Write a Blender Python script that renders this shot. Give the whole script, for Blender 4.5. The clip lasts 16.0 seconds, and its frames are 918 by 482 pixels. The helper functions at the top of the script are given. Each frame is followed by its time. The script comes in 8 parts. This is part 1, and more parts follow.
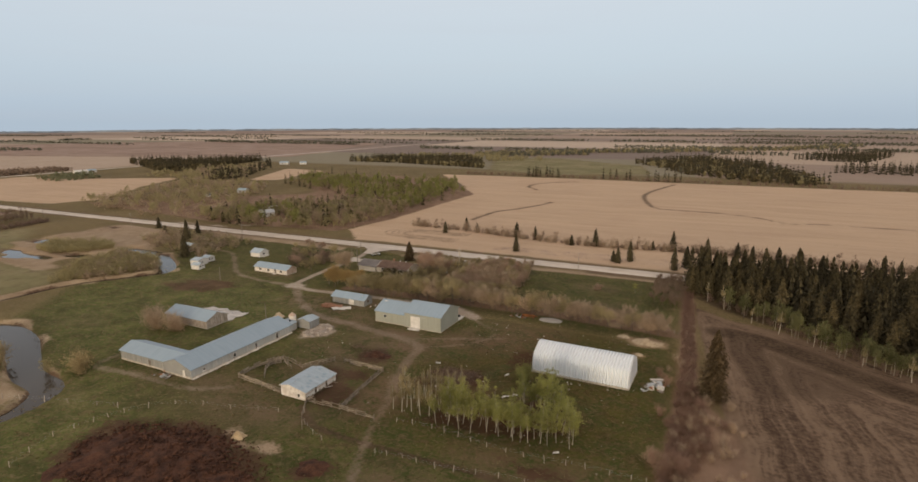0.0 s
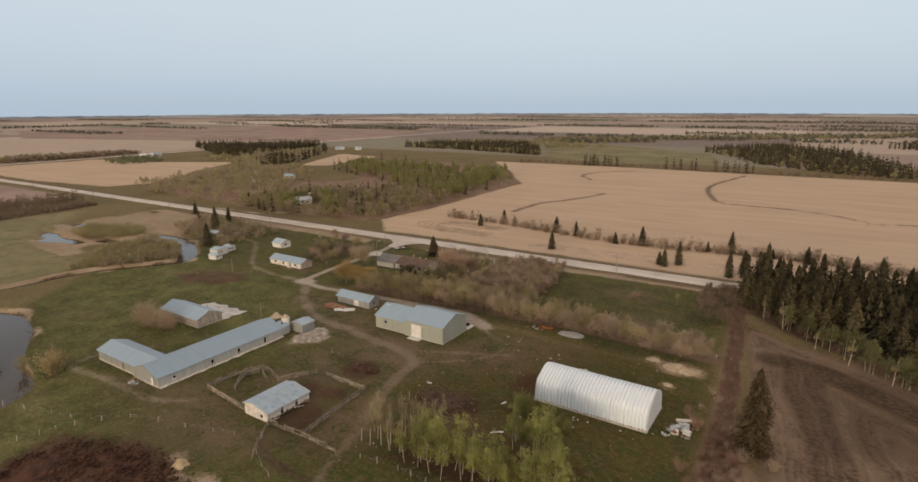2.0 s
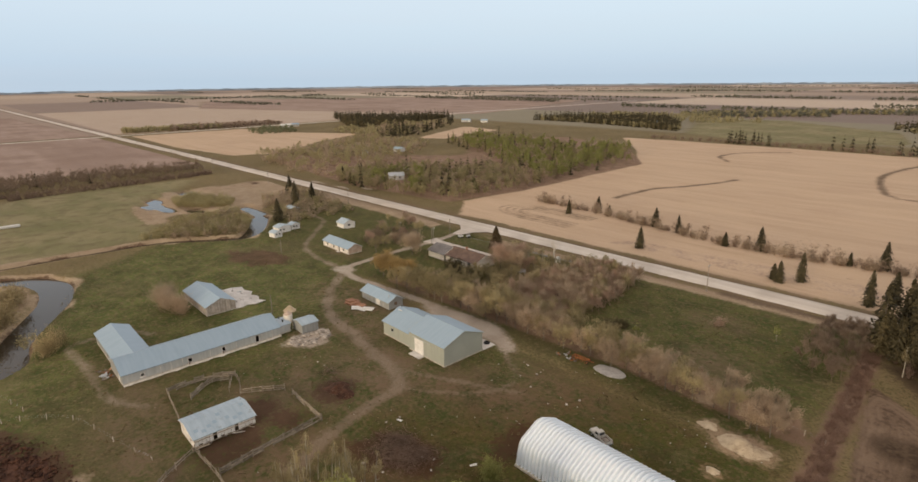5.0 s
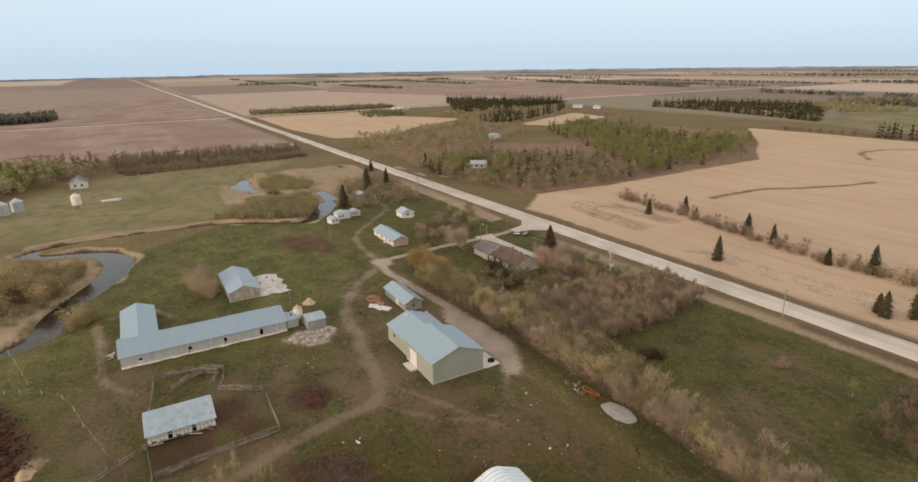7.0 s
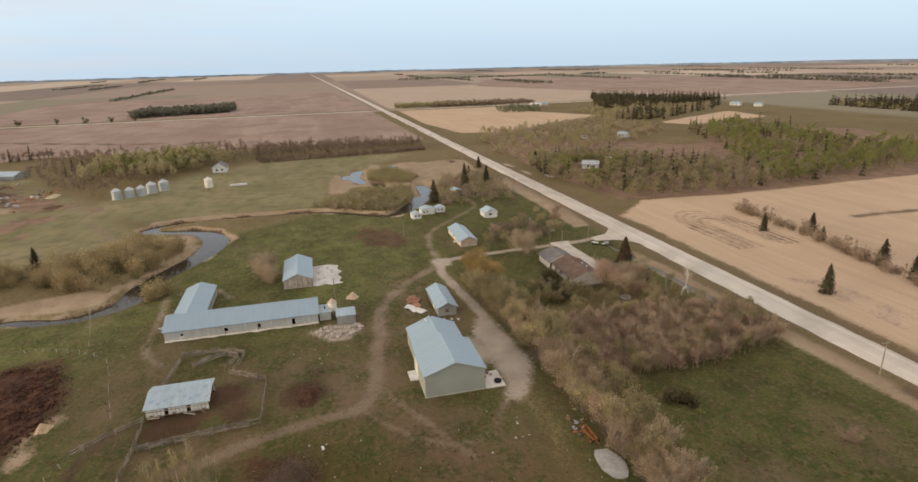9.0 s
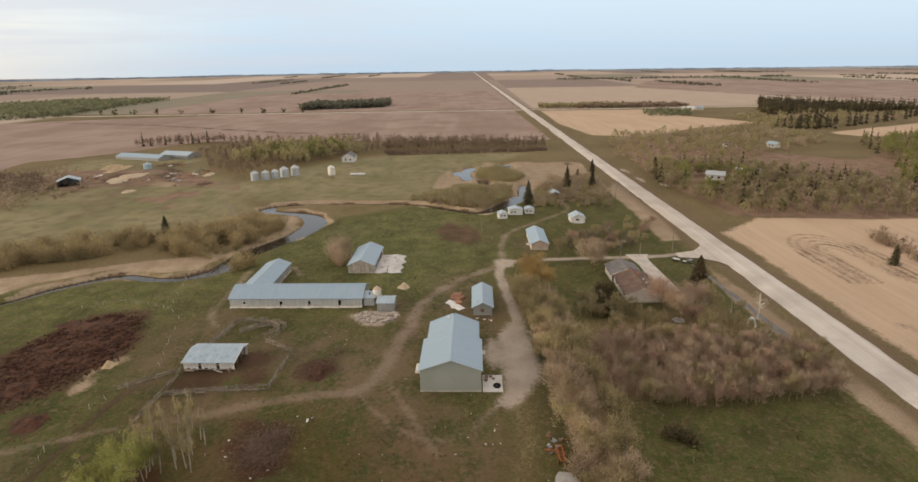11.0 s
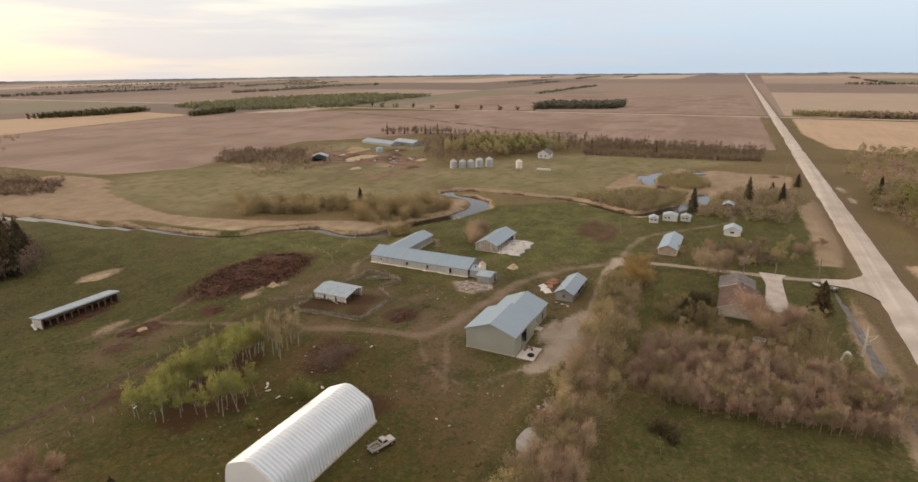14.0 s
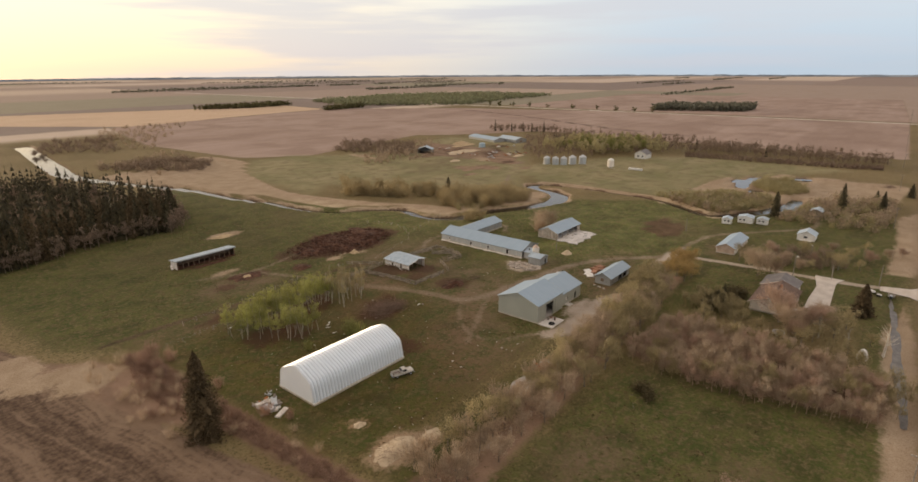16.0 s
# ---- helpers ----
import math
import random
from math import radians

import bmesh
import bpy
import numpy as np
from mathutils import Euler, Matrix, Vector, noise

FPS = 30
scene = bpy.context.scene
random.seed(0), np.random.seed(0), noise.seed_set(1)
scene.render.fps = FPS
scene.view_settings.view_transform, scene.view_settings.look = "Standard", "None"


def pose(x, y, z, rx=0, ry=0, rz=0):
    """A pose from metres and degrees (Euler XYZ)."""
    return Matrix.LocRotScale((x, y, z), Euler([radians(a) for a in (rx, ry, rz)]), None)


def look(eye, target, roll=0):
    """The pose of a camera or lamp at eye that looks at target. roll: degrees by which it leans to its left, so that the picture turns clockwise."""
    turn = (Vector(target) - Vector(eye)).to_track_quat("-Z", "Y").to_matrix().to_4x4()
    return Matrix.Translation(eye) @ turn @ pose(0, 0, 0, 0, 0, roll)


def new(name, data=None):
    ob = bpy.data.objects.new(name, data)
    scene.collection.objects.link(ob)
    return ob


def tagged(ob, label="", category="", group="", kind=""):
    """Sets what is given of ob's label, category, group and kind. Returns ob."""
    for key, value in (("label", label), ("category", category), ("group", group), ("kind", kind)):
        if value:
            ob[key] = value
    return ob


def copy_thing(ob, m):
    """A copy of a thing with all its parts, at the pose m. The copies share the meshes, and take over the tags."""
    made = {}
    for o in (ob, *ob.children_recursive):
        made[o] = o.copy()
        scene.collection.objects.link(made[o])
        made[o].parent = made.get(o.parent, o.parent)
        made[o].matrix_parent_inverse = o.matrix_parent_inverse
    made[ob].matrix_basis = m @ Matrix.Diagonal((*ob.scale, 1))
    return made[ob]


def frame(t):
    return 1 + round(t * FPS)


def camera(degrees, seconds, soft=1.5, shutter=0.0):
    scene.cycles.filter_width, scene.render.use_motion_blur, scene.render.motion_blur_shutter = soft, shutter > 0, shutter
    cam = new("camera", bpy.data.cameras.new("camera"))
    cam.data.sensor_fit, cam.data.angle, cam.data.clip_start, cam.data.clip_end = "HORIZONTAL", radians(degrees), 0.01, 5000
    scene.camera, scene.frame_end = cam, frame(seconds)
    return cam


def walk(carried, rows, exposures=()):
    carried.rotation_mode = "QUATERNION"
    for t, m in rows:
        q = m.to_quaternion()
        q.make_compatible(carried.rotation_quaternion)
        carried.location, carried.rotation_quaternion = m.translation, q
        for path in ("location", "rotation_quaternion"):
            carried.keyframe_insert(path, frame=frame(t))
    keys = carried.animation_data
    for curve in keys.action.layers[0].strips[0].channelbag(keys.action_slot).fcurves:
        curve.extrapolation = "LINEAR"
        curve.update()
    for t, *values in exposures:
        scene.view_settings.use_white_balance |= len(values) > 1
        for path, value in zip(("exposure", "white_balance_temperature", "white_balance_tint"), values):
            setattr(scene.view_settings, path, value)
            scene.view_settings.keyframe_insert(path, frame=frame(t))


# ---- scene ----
cam = camera(77.9, 16.0, soft=1.6)
PATH = [
    (0, (-0.997, -3.736, 70.137), (-1.861, -1.98, 69.723), -0.2),
    (0.5, (0.162, 3.235, 70.127), (-0.747, 4.965, 69.702), -0.1),
    (1, (1.384, 10.286, 70.085), (0.425, 11.987, 69.649), -0.1),
    (1.5, (2.619, 17.59, 70.019), (1.612, 19.259, 69.571), -0.2),
    (2, (3.829, 25.197, 69.918), (2.774, 26.832, 69.456), -0.2),
    (2.5, (4.997, 33.077, 69.842), (3.892, 34.674, 69.364), -0.2),
    (3, (6.137, 41.046, 69.775), (4.979, 42.601, 69.281), -0.3),
    (3.5, (7.261, 49.013, 69.736), (6.045, 50.517, 69.227), -0.3),
    (4, (8.404, 56.991, 69.714), (7.117, 58.429, 69.19), -0.4),
    (4.2, (8.86, 60.203, 69.71), (7.544, 61.613, 69.18), -0.4),
    (6.3, (13.584, 94.022, 69.602), (12.009, 95.107, 69.018), -0.95),
    (6.5, (13.986, 97.27, 69.598), (12.388, 98.318, 69.009), -0.85),
    (7, (14.902, 105.479, 69.581), (13.246, 106.428, 68.984), -0.9),
    (7.5, (15.818, 113.785, 69.528), (14.101, 114.616, 68.926), -1.1),
    (8, (16.81, 122.045, 69.429), (15.04, 122.75, 68.822), -1.1),
    (8.5, (17.77, 130.187, 69.337), (15.955, 130.767, 68.728), -1.2),
    (8.7, (18.144, 133.351, 69.318), (16.315, 133.886, 68.711), -1.3),
    (11, (22.56, 168.602, 68.813), (20.652, 168.546, 68.217), -0.9),
    (11.5, (23.683, 176.174, 68.779), (21.783, 175.985, 68.185), -0.5),
    (12, (25.035, 183.723, 68.788), (23.154, 183.396, 68.195), -0.5),
    (12.5, (26.635, 191.299, 68.827), (24.781, 190.836, 68.235), -0.8),
    (13, (28.459, 198.924, 68.865), (26.642, 198.332, 68.275), -0.5),
    (13.5, (30.492, 206.578, 68.906), (28.722, 205.853, 68.319), -0.55),
    (14, (32.665, 214.255, 68.941), (30.953, 213.4, 68.357), -0.6),
    (14.5, (34.846, 221.945, 68.969), (33.203, 220.967, 68.385), -0.45),
    (15, (36.928, 229.619, 68.999), (35.356, 228.529, 68.416), -0.4),
    (15.5, (38.902, 237.263, 69.022), (37.382, 236.102, 68.439), -0.3),
    (16, (40.793, 244.887, 69.044), (39.306, 243.682, 68.461), -0.3),
]
walk(cam, [(t, look(eye, target, roll)) for t, eye, target, roll in PATH],
     [(0, 0.0, 6750, 14), (1.5, 0.02, 6750, 14), (3.5, 0.15, 6720, 14), (7, 0.40, 6500, 10), (8.5, 0.42, 6500, 10), (11, 0.40, 6550, 11), (12.5, 0.37, 6700, 13), (15, 0.32, 6900, 15), (16, 0.26, 6950, 15)])

# ---- world and light ----
SUN_DIR = Vector((0.12, -0.985, 0.13)).normalized()


def make_world():
    w = bpy.data.worlds.new("dusk_sky")
    scene.world = w
    w.use_nodes = True
    nt = w.node_tree
    nt.nodes.clear()
    N, L = nt.nodes.new, nt.links.new
    out, bg = N("ShaderNodeOutputWorld"), N("ShaderNodeBackground")
    sky = N("ShaderNodeTexSky")
    sky.sky_type, sky.sun_disc = "NISHITA", False
    sky.sun_elevation, sky.sun_rotation = radians(7.5), radians(173)
    sky.air_density, sky.dust_density = 1.0, 1.5
    tc, sep = N("ShaderNodeTexCoord"), N("ShaderNodeSeparateXYZ")
    L(tc.outputs["Generated"], sep.inputs[0])
    # thin high cloud: colour by height above the horizon, cool away from the sun and warm beside it
    cool, warm = N("ShaderNodeValToRGB"), N("ShaderNodeValToRGB")
    for node, stops in ((cool, COOL), (warm, WARM)):
        r = node.color_ramp
        while len(r.elements) < len(stops):
            r.elements.new(0.5)
        for e, (p, c) in zip(r.elements, stops):
            e.position, e.color = p, (*c, 1)
        L(sep.outputs["Z"], node.inputs[0])
    dot = N("ShaderNodeVectorMath")
    dot.operation = "DOT_PRODUCT"
    dot.inputs[1].default_value = (SUN_DIR.x, SUN_DIR.y, 0)
    L(tc.outputs["Generated"], dot.inputs[0])
    near = N("ShaderNodeMapRange")
    near.interpolation_type = "SMOOTHSTEP"
    near.inputs[1].default_value, near.inputs[2].default_value = 0.15, 1.0
    L(dot.outputs["Value"], near.inputs[0])
    mix = N("ShaderNodeMix")
    mix.data_type = "RGBA"
    L(near.outputs[0], mix.inputs[0])
    L(cool.outputs[0], mix.inputs[6])
    L(warm.outputs[0], mix.inputs[7])
    # long streaks of cloud
    mp, no = N("ShaderNodeMapping"), N("ShaderNodeTexNoise")
    mp.inputs["Scale"].default_value = (1.0, 1.0, 13)
    no.inputs["Scale"].default_value, no.inputs["Detail"].default_value = 2.2, 6
    L(tc.outputs["Generated"], mp.inputs[0])
    L(mp.outputs[0], no.inputs[0])
    cr = N("ShaderNodeMapRange")
    cr.interpolation_type = "SMOOTHSTEP"
    cr.inputs[1].default_value, cr.inputs[2].default_value = 0.44, 0.64
    cr.inputs[3].default_value, cr.inputs[4].default_value = 0.0, 0.75
    L(no.outputs[0], cr.inputs[0])
    mul = N("ShaderNodeMix")
    mul.data_type = "RGBA"
    veil = N("ShaderNodeMath")
    veil.operation = "MULTIPLY"
    part_of = N("ShaderNodeMapRange")
    part_of.inputs[3].default_value = 0.1
    part_of.inputs[1].default_value, part_of.inputs[2].default_value = -0.25, 0.45
    L(dot.outputs["Value"], part_of.inputs[0])
    L(cr.outputs[0], veil.inputs[0])
    L(part_of.outputs[0], veil.inputs[1])
    L(veil.outputs[0], mul.inputs[0])
    L(mix.outputs[2], mul.inputs[6])
    mul.inputs[7].default_value = (0.58, 0.62, 0.70, 1)
    sc = N("ShaderNodeVectorMath")
    sc.operation = "SCALE"
    sc.inputs[3].default_value = 0.1
    L(sky.outputs[0], sc.inputs[0])
    fin = N("ShaderNodeMix")
    fin.data_type = "RGBA"
    fin.inputs[0].default_value = 0.85
    L(sc.outputs[0], fin.inputs[6])
    L(mul.outputs[2], fin.inputs[7])
    L(fin.outputs[2], bg.inputs[0])
    bg.inputs[1].default_value = 1.0
    L(bg.outputs[0], out.inputs[0])


COOL = ((0.0, (0.47, 0.605, 0.73)), (0.03, (0.49, 0.635, 0.775)), (0.10, (0.575, 0.705, 0.82)), (0.20, (0.66, 0.765, 0.85)), (0.42, (0.77, 0.70, 0.63)), (1.0, (0.70, 0.61, 0.53)))
WARM = ((0.0, (0.95, 0.80, 0.60)), (0.03, (1.08, 0.91, 0.64)), (0.10, (1.15, 1.03, 0.76)), (0.22, (1.0, 0.94, 0.80)), (0.42, (0.81, 0.73, 0.65)), (1.0, (0.70, 0.61, 0.53)))
make_world()
sun = new("sun", bpy.data.lights.new("sun", "SUN"))
sun.data.energy, sun.data.angle, sun.data.color = 1.55, radians(12), (1.0, 0.82, 0.57)
sun.matrix_world = look((0, 0, 300), Vector((0, 0, 300)) - SUN_DIR)


# ---- materials ----
def srgb(r, g, b):
    return tuple((c / 255 / 12.92 if c < 10 else ((c / 255 + 0.055) / 1.055) ** 2.4) for c in (r, g, b))


class Mat:
    """A small helper to string nodes together."""

    def __init__(s, name, rough=0.8, metal=0.0, spec=0.3):
        s.m = bpy.data.materials.new(name)
        s.m.use_nodes = True
        s.nt = s.m.node_tree
        s.b = s.nt.nodes["Principled BSDF"]
        s.b.inputs["Roughness"].default_value = rough
        s.b.inputs["Metallic"].default_value = metal
        s.b.inputs["Specular IOR Level"].default_value = spec
        s.pos = s.n("ShaderNodeNewGeometry").outputs["Position"]
        s.obj = s.n("ShaderNodeTexCoord").outputs["Object"]

    def n(s, kind):
        return s.nt.nodes.new(kind)

    def l(s, a, b):
        s.nt.links.new(a, b)

    def noise(s, scale, detail=4, vec=None, stretch=None, rough=0.55):
        t = s.n("ShaderNodeTexNoise")
        t.inputs["Scale"].default_value, t.inputs["Detail"].default_value = scale, detail
        t.inputs["Roughness"].default_value = rough
        v = vec or s.pos
        if stretch:
            mp = s.n("ShaderNodeMapping")
            mp.inputs["Scale"].default_value = stretch
            s.l(v, mp.inputs[0])
            v = mp.outputs[0]
        s.l(v, t.inputs["Vector"])
        return t.outputs["Fac"]

    def rng(s, v, a, b, c=0.0, d=1.0, smooth=True):
        m = s.n("ShaderNodeMapRange")
        if smooth:
            m.interpolation_type = "SMOOTHSTEP"
        for i, x in zip((1, 2, 3, 4), (a, b, c, d)):
            m.inputs[i].default_value = x
        s.l(v, m.inputs[0])
        return m.outputs[0]

    def math(s, op, a, b=None):
        m = s.n("ShaderNodeMath")
        m.operation = op
        for i, x in enumerate((a, b)):
            if x is None:
                continue
            if isinstance(x, (int, float)):
                m.inputs[i].default_value = x
            else:
                s.l(x, m.inputs[i])
        return m.outputs[0]

    def mix(s, f, a, b, blend="MIX"):
        m = s.n("ShaderNodeMix")
        m.data_type, m.blend_type = "RGBA", blend
        for i, x in ((0, f), (6, a), (7, b)):
            if isinstance(x, (int, float)):
                m.inputs[i].default_value = x
            elif isinstance(x, tuple):
                m.inputs[i].default_value = (*x, 1)
            else:
                s.l(x, m.inputs[i])
        return m.outputs[2]

    def attr(s, name):
        a = s.n("ShaderNodeAttribute")
        a.attribute_name = name
        sp = s.n("ShaderNodeSeparateColor")
        s.l(a.outputs["Color"], sp.inputs[0])
        return sp.outputs[0], sp.outputs[1], sp.outputs[2], a.outputs["Alpha"]

    def bump(s, v, strength=0.5, dist=0.1):
        b = s.n("ShaderNodeBump")
        b.inputs["Strength"].default_value, b.inputs["Distance"].default_value = strength, dist
        s.l(v, b.inputs["Height"])
        s.l(b.outputs[0], s.b.inputs["Normal"])

    def col(s, c):
        if isinstance(c, tuple):
            s.b.inputs["Base Color"].default_value = (*c, 1)
        else:
            s.l(c, s.b.inputs["Base Color"])
        return s.m


def mottled(name, c1, c2, scale=1.0, rough=0.85, metal=0.0, spec=0.3, fine=8.0, bump=0.3, dist=0.03, rand=0.0, world=False):
    """A surface of two tones: broad stains and fine grain, and a tone of its own for each object."""
    m = Mat(name, rough, metal, spec)
    v = m.pos if world else m.obj
    big, small = m.noise(scale, 4, v), m.noise(scale * fine, 3, v)
    f = m.rng(m.math("ADD", m.math("MULTIPLY", big, 0.65), m.math("MULTIPLY", small, 0.35)), 0.33, 0.67)
    c = m.mix(f, c1, c2)
    if rand:
        o = m.n("ShaderNodeObjectInfo").outputs["Random"]
        c = m.mix(1.0, c, m.rng(o, 0, 1, 1 - rand, 1 + rand, False), "MULTIPLY")
    m.bump(small, bump, dist)
    return m.col(c)


def foliage(name, c1, c2, rand=0.25, rough=0.75, trans=0.0):
    """Leaves, needles or twigs: tone by clump, by leaf and by tree."""
    m = Mat(name, rough, 0, 0.15)
    g = m.n("ShaderNodeNewGeometry")
    f = m.math("ADD", m.math("MULTIPLY", g.outputs["Random Per Island"], 0.55), m.math("MULTIPLY", m.noise(0.12, 2), 0.6))
    c = m.mix(m.rng(f, 0.2, 0.95), c1, c2)
    o = m.n("ShaderNodeObjectInfo").outputs["Random"]
    c = m.mix(1.0, c, m.rng(o, 0, 1, 1 - rand, 1 + rand, False), "MULTIPLY")
    if trans:
        t, mx = m.n("ShaderNodeBsdfTranslucent"), m.n("ShaderNodeMixShader")
        m.l(c, t.inputs[0])
        mx.inputs[0].default_value = trans
        m.l(m.b.outputs[0], mx.inputs[1])
        m.l(t.outputs[0], mx.inputs[2])
        m.l(mx.outputs[0], m.nt.nodes["Material Output"].inputs[0])
    return m.col(c)


M = {}
M["spruce"] = foliage("spruce_needles", (0.034, 0.030, 0.017), (0.092, 0.076, 0.040))
M["leaf"] = foliage("young_leaves", (0.265, 0.272, 0.086), (0.440, 0.432, 0.160), trans=0.55)
M["leaf_edge"] = foliage("grey_green_leaves", (0.135, 0.140, 0.062), (0.235, 0.230, 0.108), trans=0.45)
M["leaf_far"] = foliage("wood_leaves", (0.235, 0.245, 0.082), (0.36, 0.352, 0.130), trans=0.5)
M["olive_mid"] = foliage("creek_willow_buds", (0.209, 0.182, 0.094), (0.363, 0.314, 0.171), trans=0.4)
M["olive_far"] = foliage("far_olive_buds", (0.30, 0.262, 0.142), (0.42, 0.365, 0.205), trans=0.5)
# crowns of the farthest trees, greyed in the colour itself for haze
M["fir_far"] = foliage("hazed_dark_crowns", (0.120, 0.118, 0.088), (0.175, 0.170, 0.126), trans=0.4)
M["green_far"] = foliage("hazed_green_crowns", (0.195, 0.205, 0.120), (0.255, 0.258, 0.155), trans=0.45)
M["olive"] = foliage("olive_buds", (0.285, 0.240, 0.128), (0.455, 0.376, 0.217), trans=0.5)
M["twig"] = foliage("bare_twigs", (0.345, 0.264, 0.186), (0.550, 0.432, 0.312), trans=0.5)
M["twig_mid"] = foliage("grey_brown_twigs", (0.205, 0.150, 0.109), (0.367, 0.275, 0.205), trans=0.4)
M["twig_dark"] = foliage("dark_purplish_twigs", (0.150, 0.105, 0.080), (0.30, 0.215, 0.165), trans=0.4)
M["twig_red"] = foliage("reddish_twigs", (0.325, 0.225, 0.165), (0.510, 0.375, 0.285), trans=0.5)
M["twig_rust"] = foliage("rusty_dry_stems", (0.300, 0.192, 0.142), (0.470, 0.318, 0.240), trans=0.5)
M["spruce_olive"] = foliage("brownish_olive_needles", (0.075, 0.062, 0.032), (0.155, 0.125, 0.066), trans=0.3)
M["willow"] = foliage("yellow_willow_twigs", (0.340, 0.235, 0.098), (0.500, 0.362, 0.165), trans=0.5)
M["fir"] = foliage("olive_fir_needles", (0.085, 0.080, 0.036), (0.20, 0.180, 0.085), trans=0.4)
M["spruce_brown"] = foliage("rusty_spruce_needles", (0.082, 0.060, 0.033), (0.185, 0.134, 0.076), trans=0.35)
M["willow_tan"] = foliage("tan_willow_buds", (0.319, 0.247, 0.130), (0.475, 0.383, 0.218), trans=0.4)
M["dry_grass"] = foliage("dry_grass_blades", (0.170, 0.138, 0.068), (0.34, 0.275, 0.145), trans=0.4)
M["bark"] = mottled("grey_bark", (0.10, 0.085, 0.07), (0.24, 0.21, 0.17), 2.0)
M["bark_pale"] = mottled("grey_olive_bark", (0.19, 0.17, 0.13), (0.36, 0.33, 0.26), 1.5)
M["birch"] = mottled("pale_bark", (0.30, 0.27, 0.22), (0.52, 0.48, 0.40), 1.5)
M["dead"] = mottled("bleached_wood", (0.52, 0.46, 0.38), (0.72, 0.66, 0.57), 1.5)


def metal_sheet(name, c1, c2, rough=0.45, pitch=0.9, along="X", metal=0.0, rust=0.0):
    """Ribbed painted or zinc sheet: ribs by bump, weather streaks, dull spots."""
    m = Mat(name, rough, metal, 0.4)
    st = m.noise(0.5, 5, m.obj, (3.0, 0.35, 0.35) if along == "X" else (0.35, 3.0, 0.35))
    sp = m.noise(0.25, 3, m.obj)
    c = m.mix(m.rng(st, 0.2, 0.8), c1, c2)
    c = m.mix(m.rng(sp, 0.5, 0.8, 0, 0.25), c, tuple(x * 0.85 for x in c1))
    if rust:
        c = m.mix(m.rng(m.noise(0.9, 6, m.obj), 0.56, 0.72, 0, rust), c, (0.16, 0.085, 0.045))
    w = m.n("ShaderNodeTexWave")
    w.wave_type, w.bands_direction = "BANDS", along
    w.inputs["Scale"].default_value = 0.314 / pitch
    m.l(m.obj, w.inputs["Vector"])
    m.bump(m.rng(w.outputs["Fac"], 0.8, 1.0), 0.25, 0.03)
    return m.col(c)


# roof steel: the blue of the reflected sky is put into the base colour
M["roof"] = metal_sheet("sky_tinted_steel_roof", (0.278, 0.372, 0.455), (0.315, 0.410, 0.492), 0.42)
M["roof_old"] = metal_sheet("dull_zinc_roof", (0.32, 0.405, 0.475), (0.43, 0.515, 0.58), 0.5, rust=0.25)
M["arch_steel"] = metal_sheet("bright_white_arch_steel", (0.80, 0.86, 0.915), (0.86, 0.91, 0.95), 0.34, metal=0.12)
M["white_steel"] = metal_sheet("white_steel_sheet", (0.80, 0.825, 0.845), (0.87, 0.89, 0.90), 0.4)
M["barn_wall"] = metal_sheet("pale_grey_barn_sheet", (0.42, 0.425, 0.41), (0.53, 0.535, 0.515), 0.45, 0.6, rust=0.08)
M["green_steel"] = metal_sheet("grey_green_steel_wall", (0.335, 0.350, 0.303), (0.385, 0.40, 0.346), 0.5, 0.6)
M["zinc_wall"] = metal_sheet("zinc_sheet_wall", (0.24, 0.245, 0.24), (0.36, 0.365, 0.35), 0.5, 0.5, rust=0.2)
M["zinc"] = metal_sheet("galvanised_steel", (0.42, 0.45, 0.47), (0.55, 0.57, 0.58), 0.4, 0.3, metal=0.3)
M["white"] = mottled("white_paint", (0.62, 0.60, 0.56), (0.78, 0.76, 0.72), 0.7, 0.6)
M["white_worn"] = mottled("peeling_white_paint", (0.56, 0.50, 0.44), (0.84, 0.80, 0.75), 0.8, 0.7, fine=3)
M["cream"] = mottled("cream_siding", (0.70, 0.635, 0.55), (0.82, 0.76, 0.67), 0.5, 0.7)
M["pink"] = mottled("faded_pink_boards", (0.42, 0.32, 0.25), (0.56, 0.44, 0.35), 0.6, 0.8)
M["wood"] = mottled("weathered_grey_wood", (0.14, 0.12, 0.10), (0.33, 0.29, 0.25), 1.2, 0.9, rand=0.2)
M["board"] = mottled("pale_weathered_boards", (0.28, 0.23, 0.17), (0.50, 0.42, 0.33), 1.0, 0.9, rand=0.2)
M["rail"] = mottled("grey_brown_fence_rails", (0.175, 0.145, 0.112), (0.36, 0.305, 0.24), 0.9, 0.9, rand=0.25)
M["shed_board"] = mottled("bleached_shed_boards", (0.34, 0.285, 0.235), (0.56, 0.49, 0.42), 0.9, 0.9, fine=5, rand=0.18)
M["lime"] = mottled("spilled_lime", (0.50, 0.46, 0.40), (0.74, 0.70, 0.63), 0.9, 0.95, fine=5)
M["wood_brown"] = mottled("brown_stained_wood", (0.10, 0.065, 0.045), (0.22, 0.15, 0.10), 1.0, 0.9, rand=0.2)
M["foundation"] = mottled("whitewashed_footing", (0.40, 0.36, 0.30), (0.62, 0.57, 0.49), 0.8, 0.9)
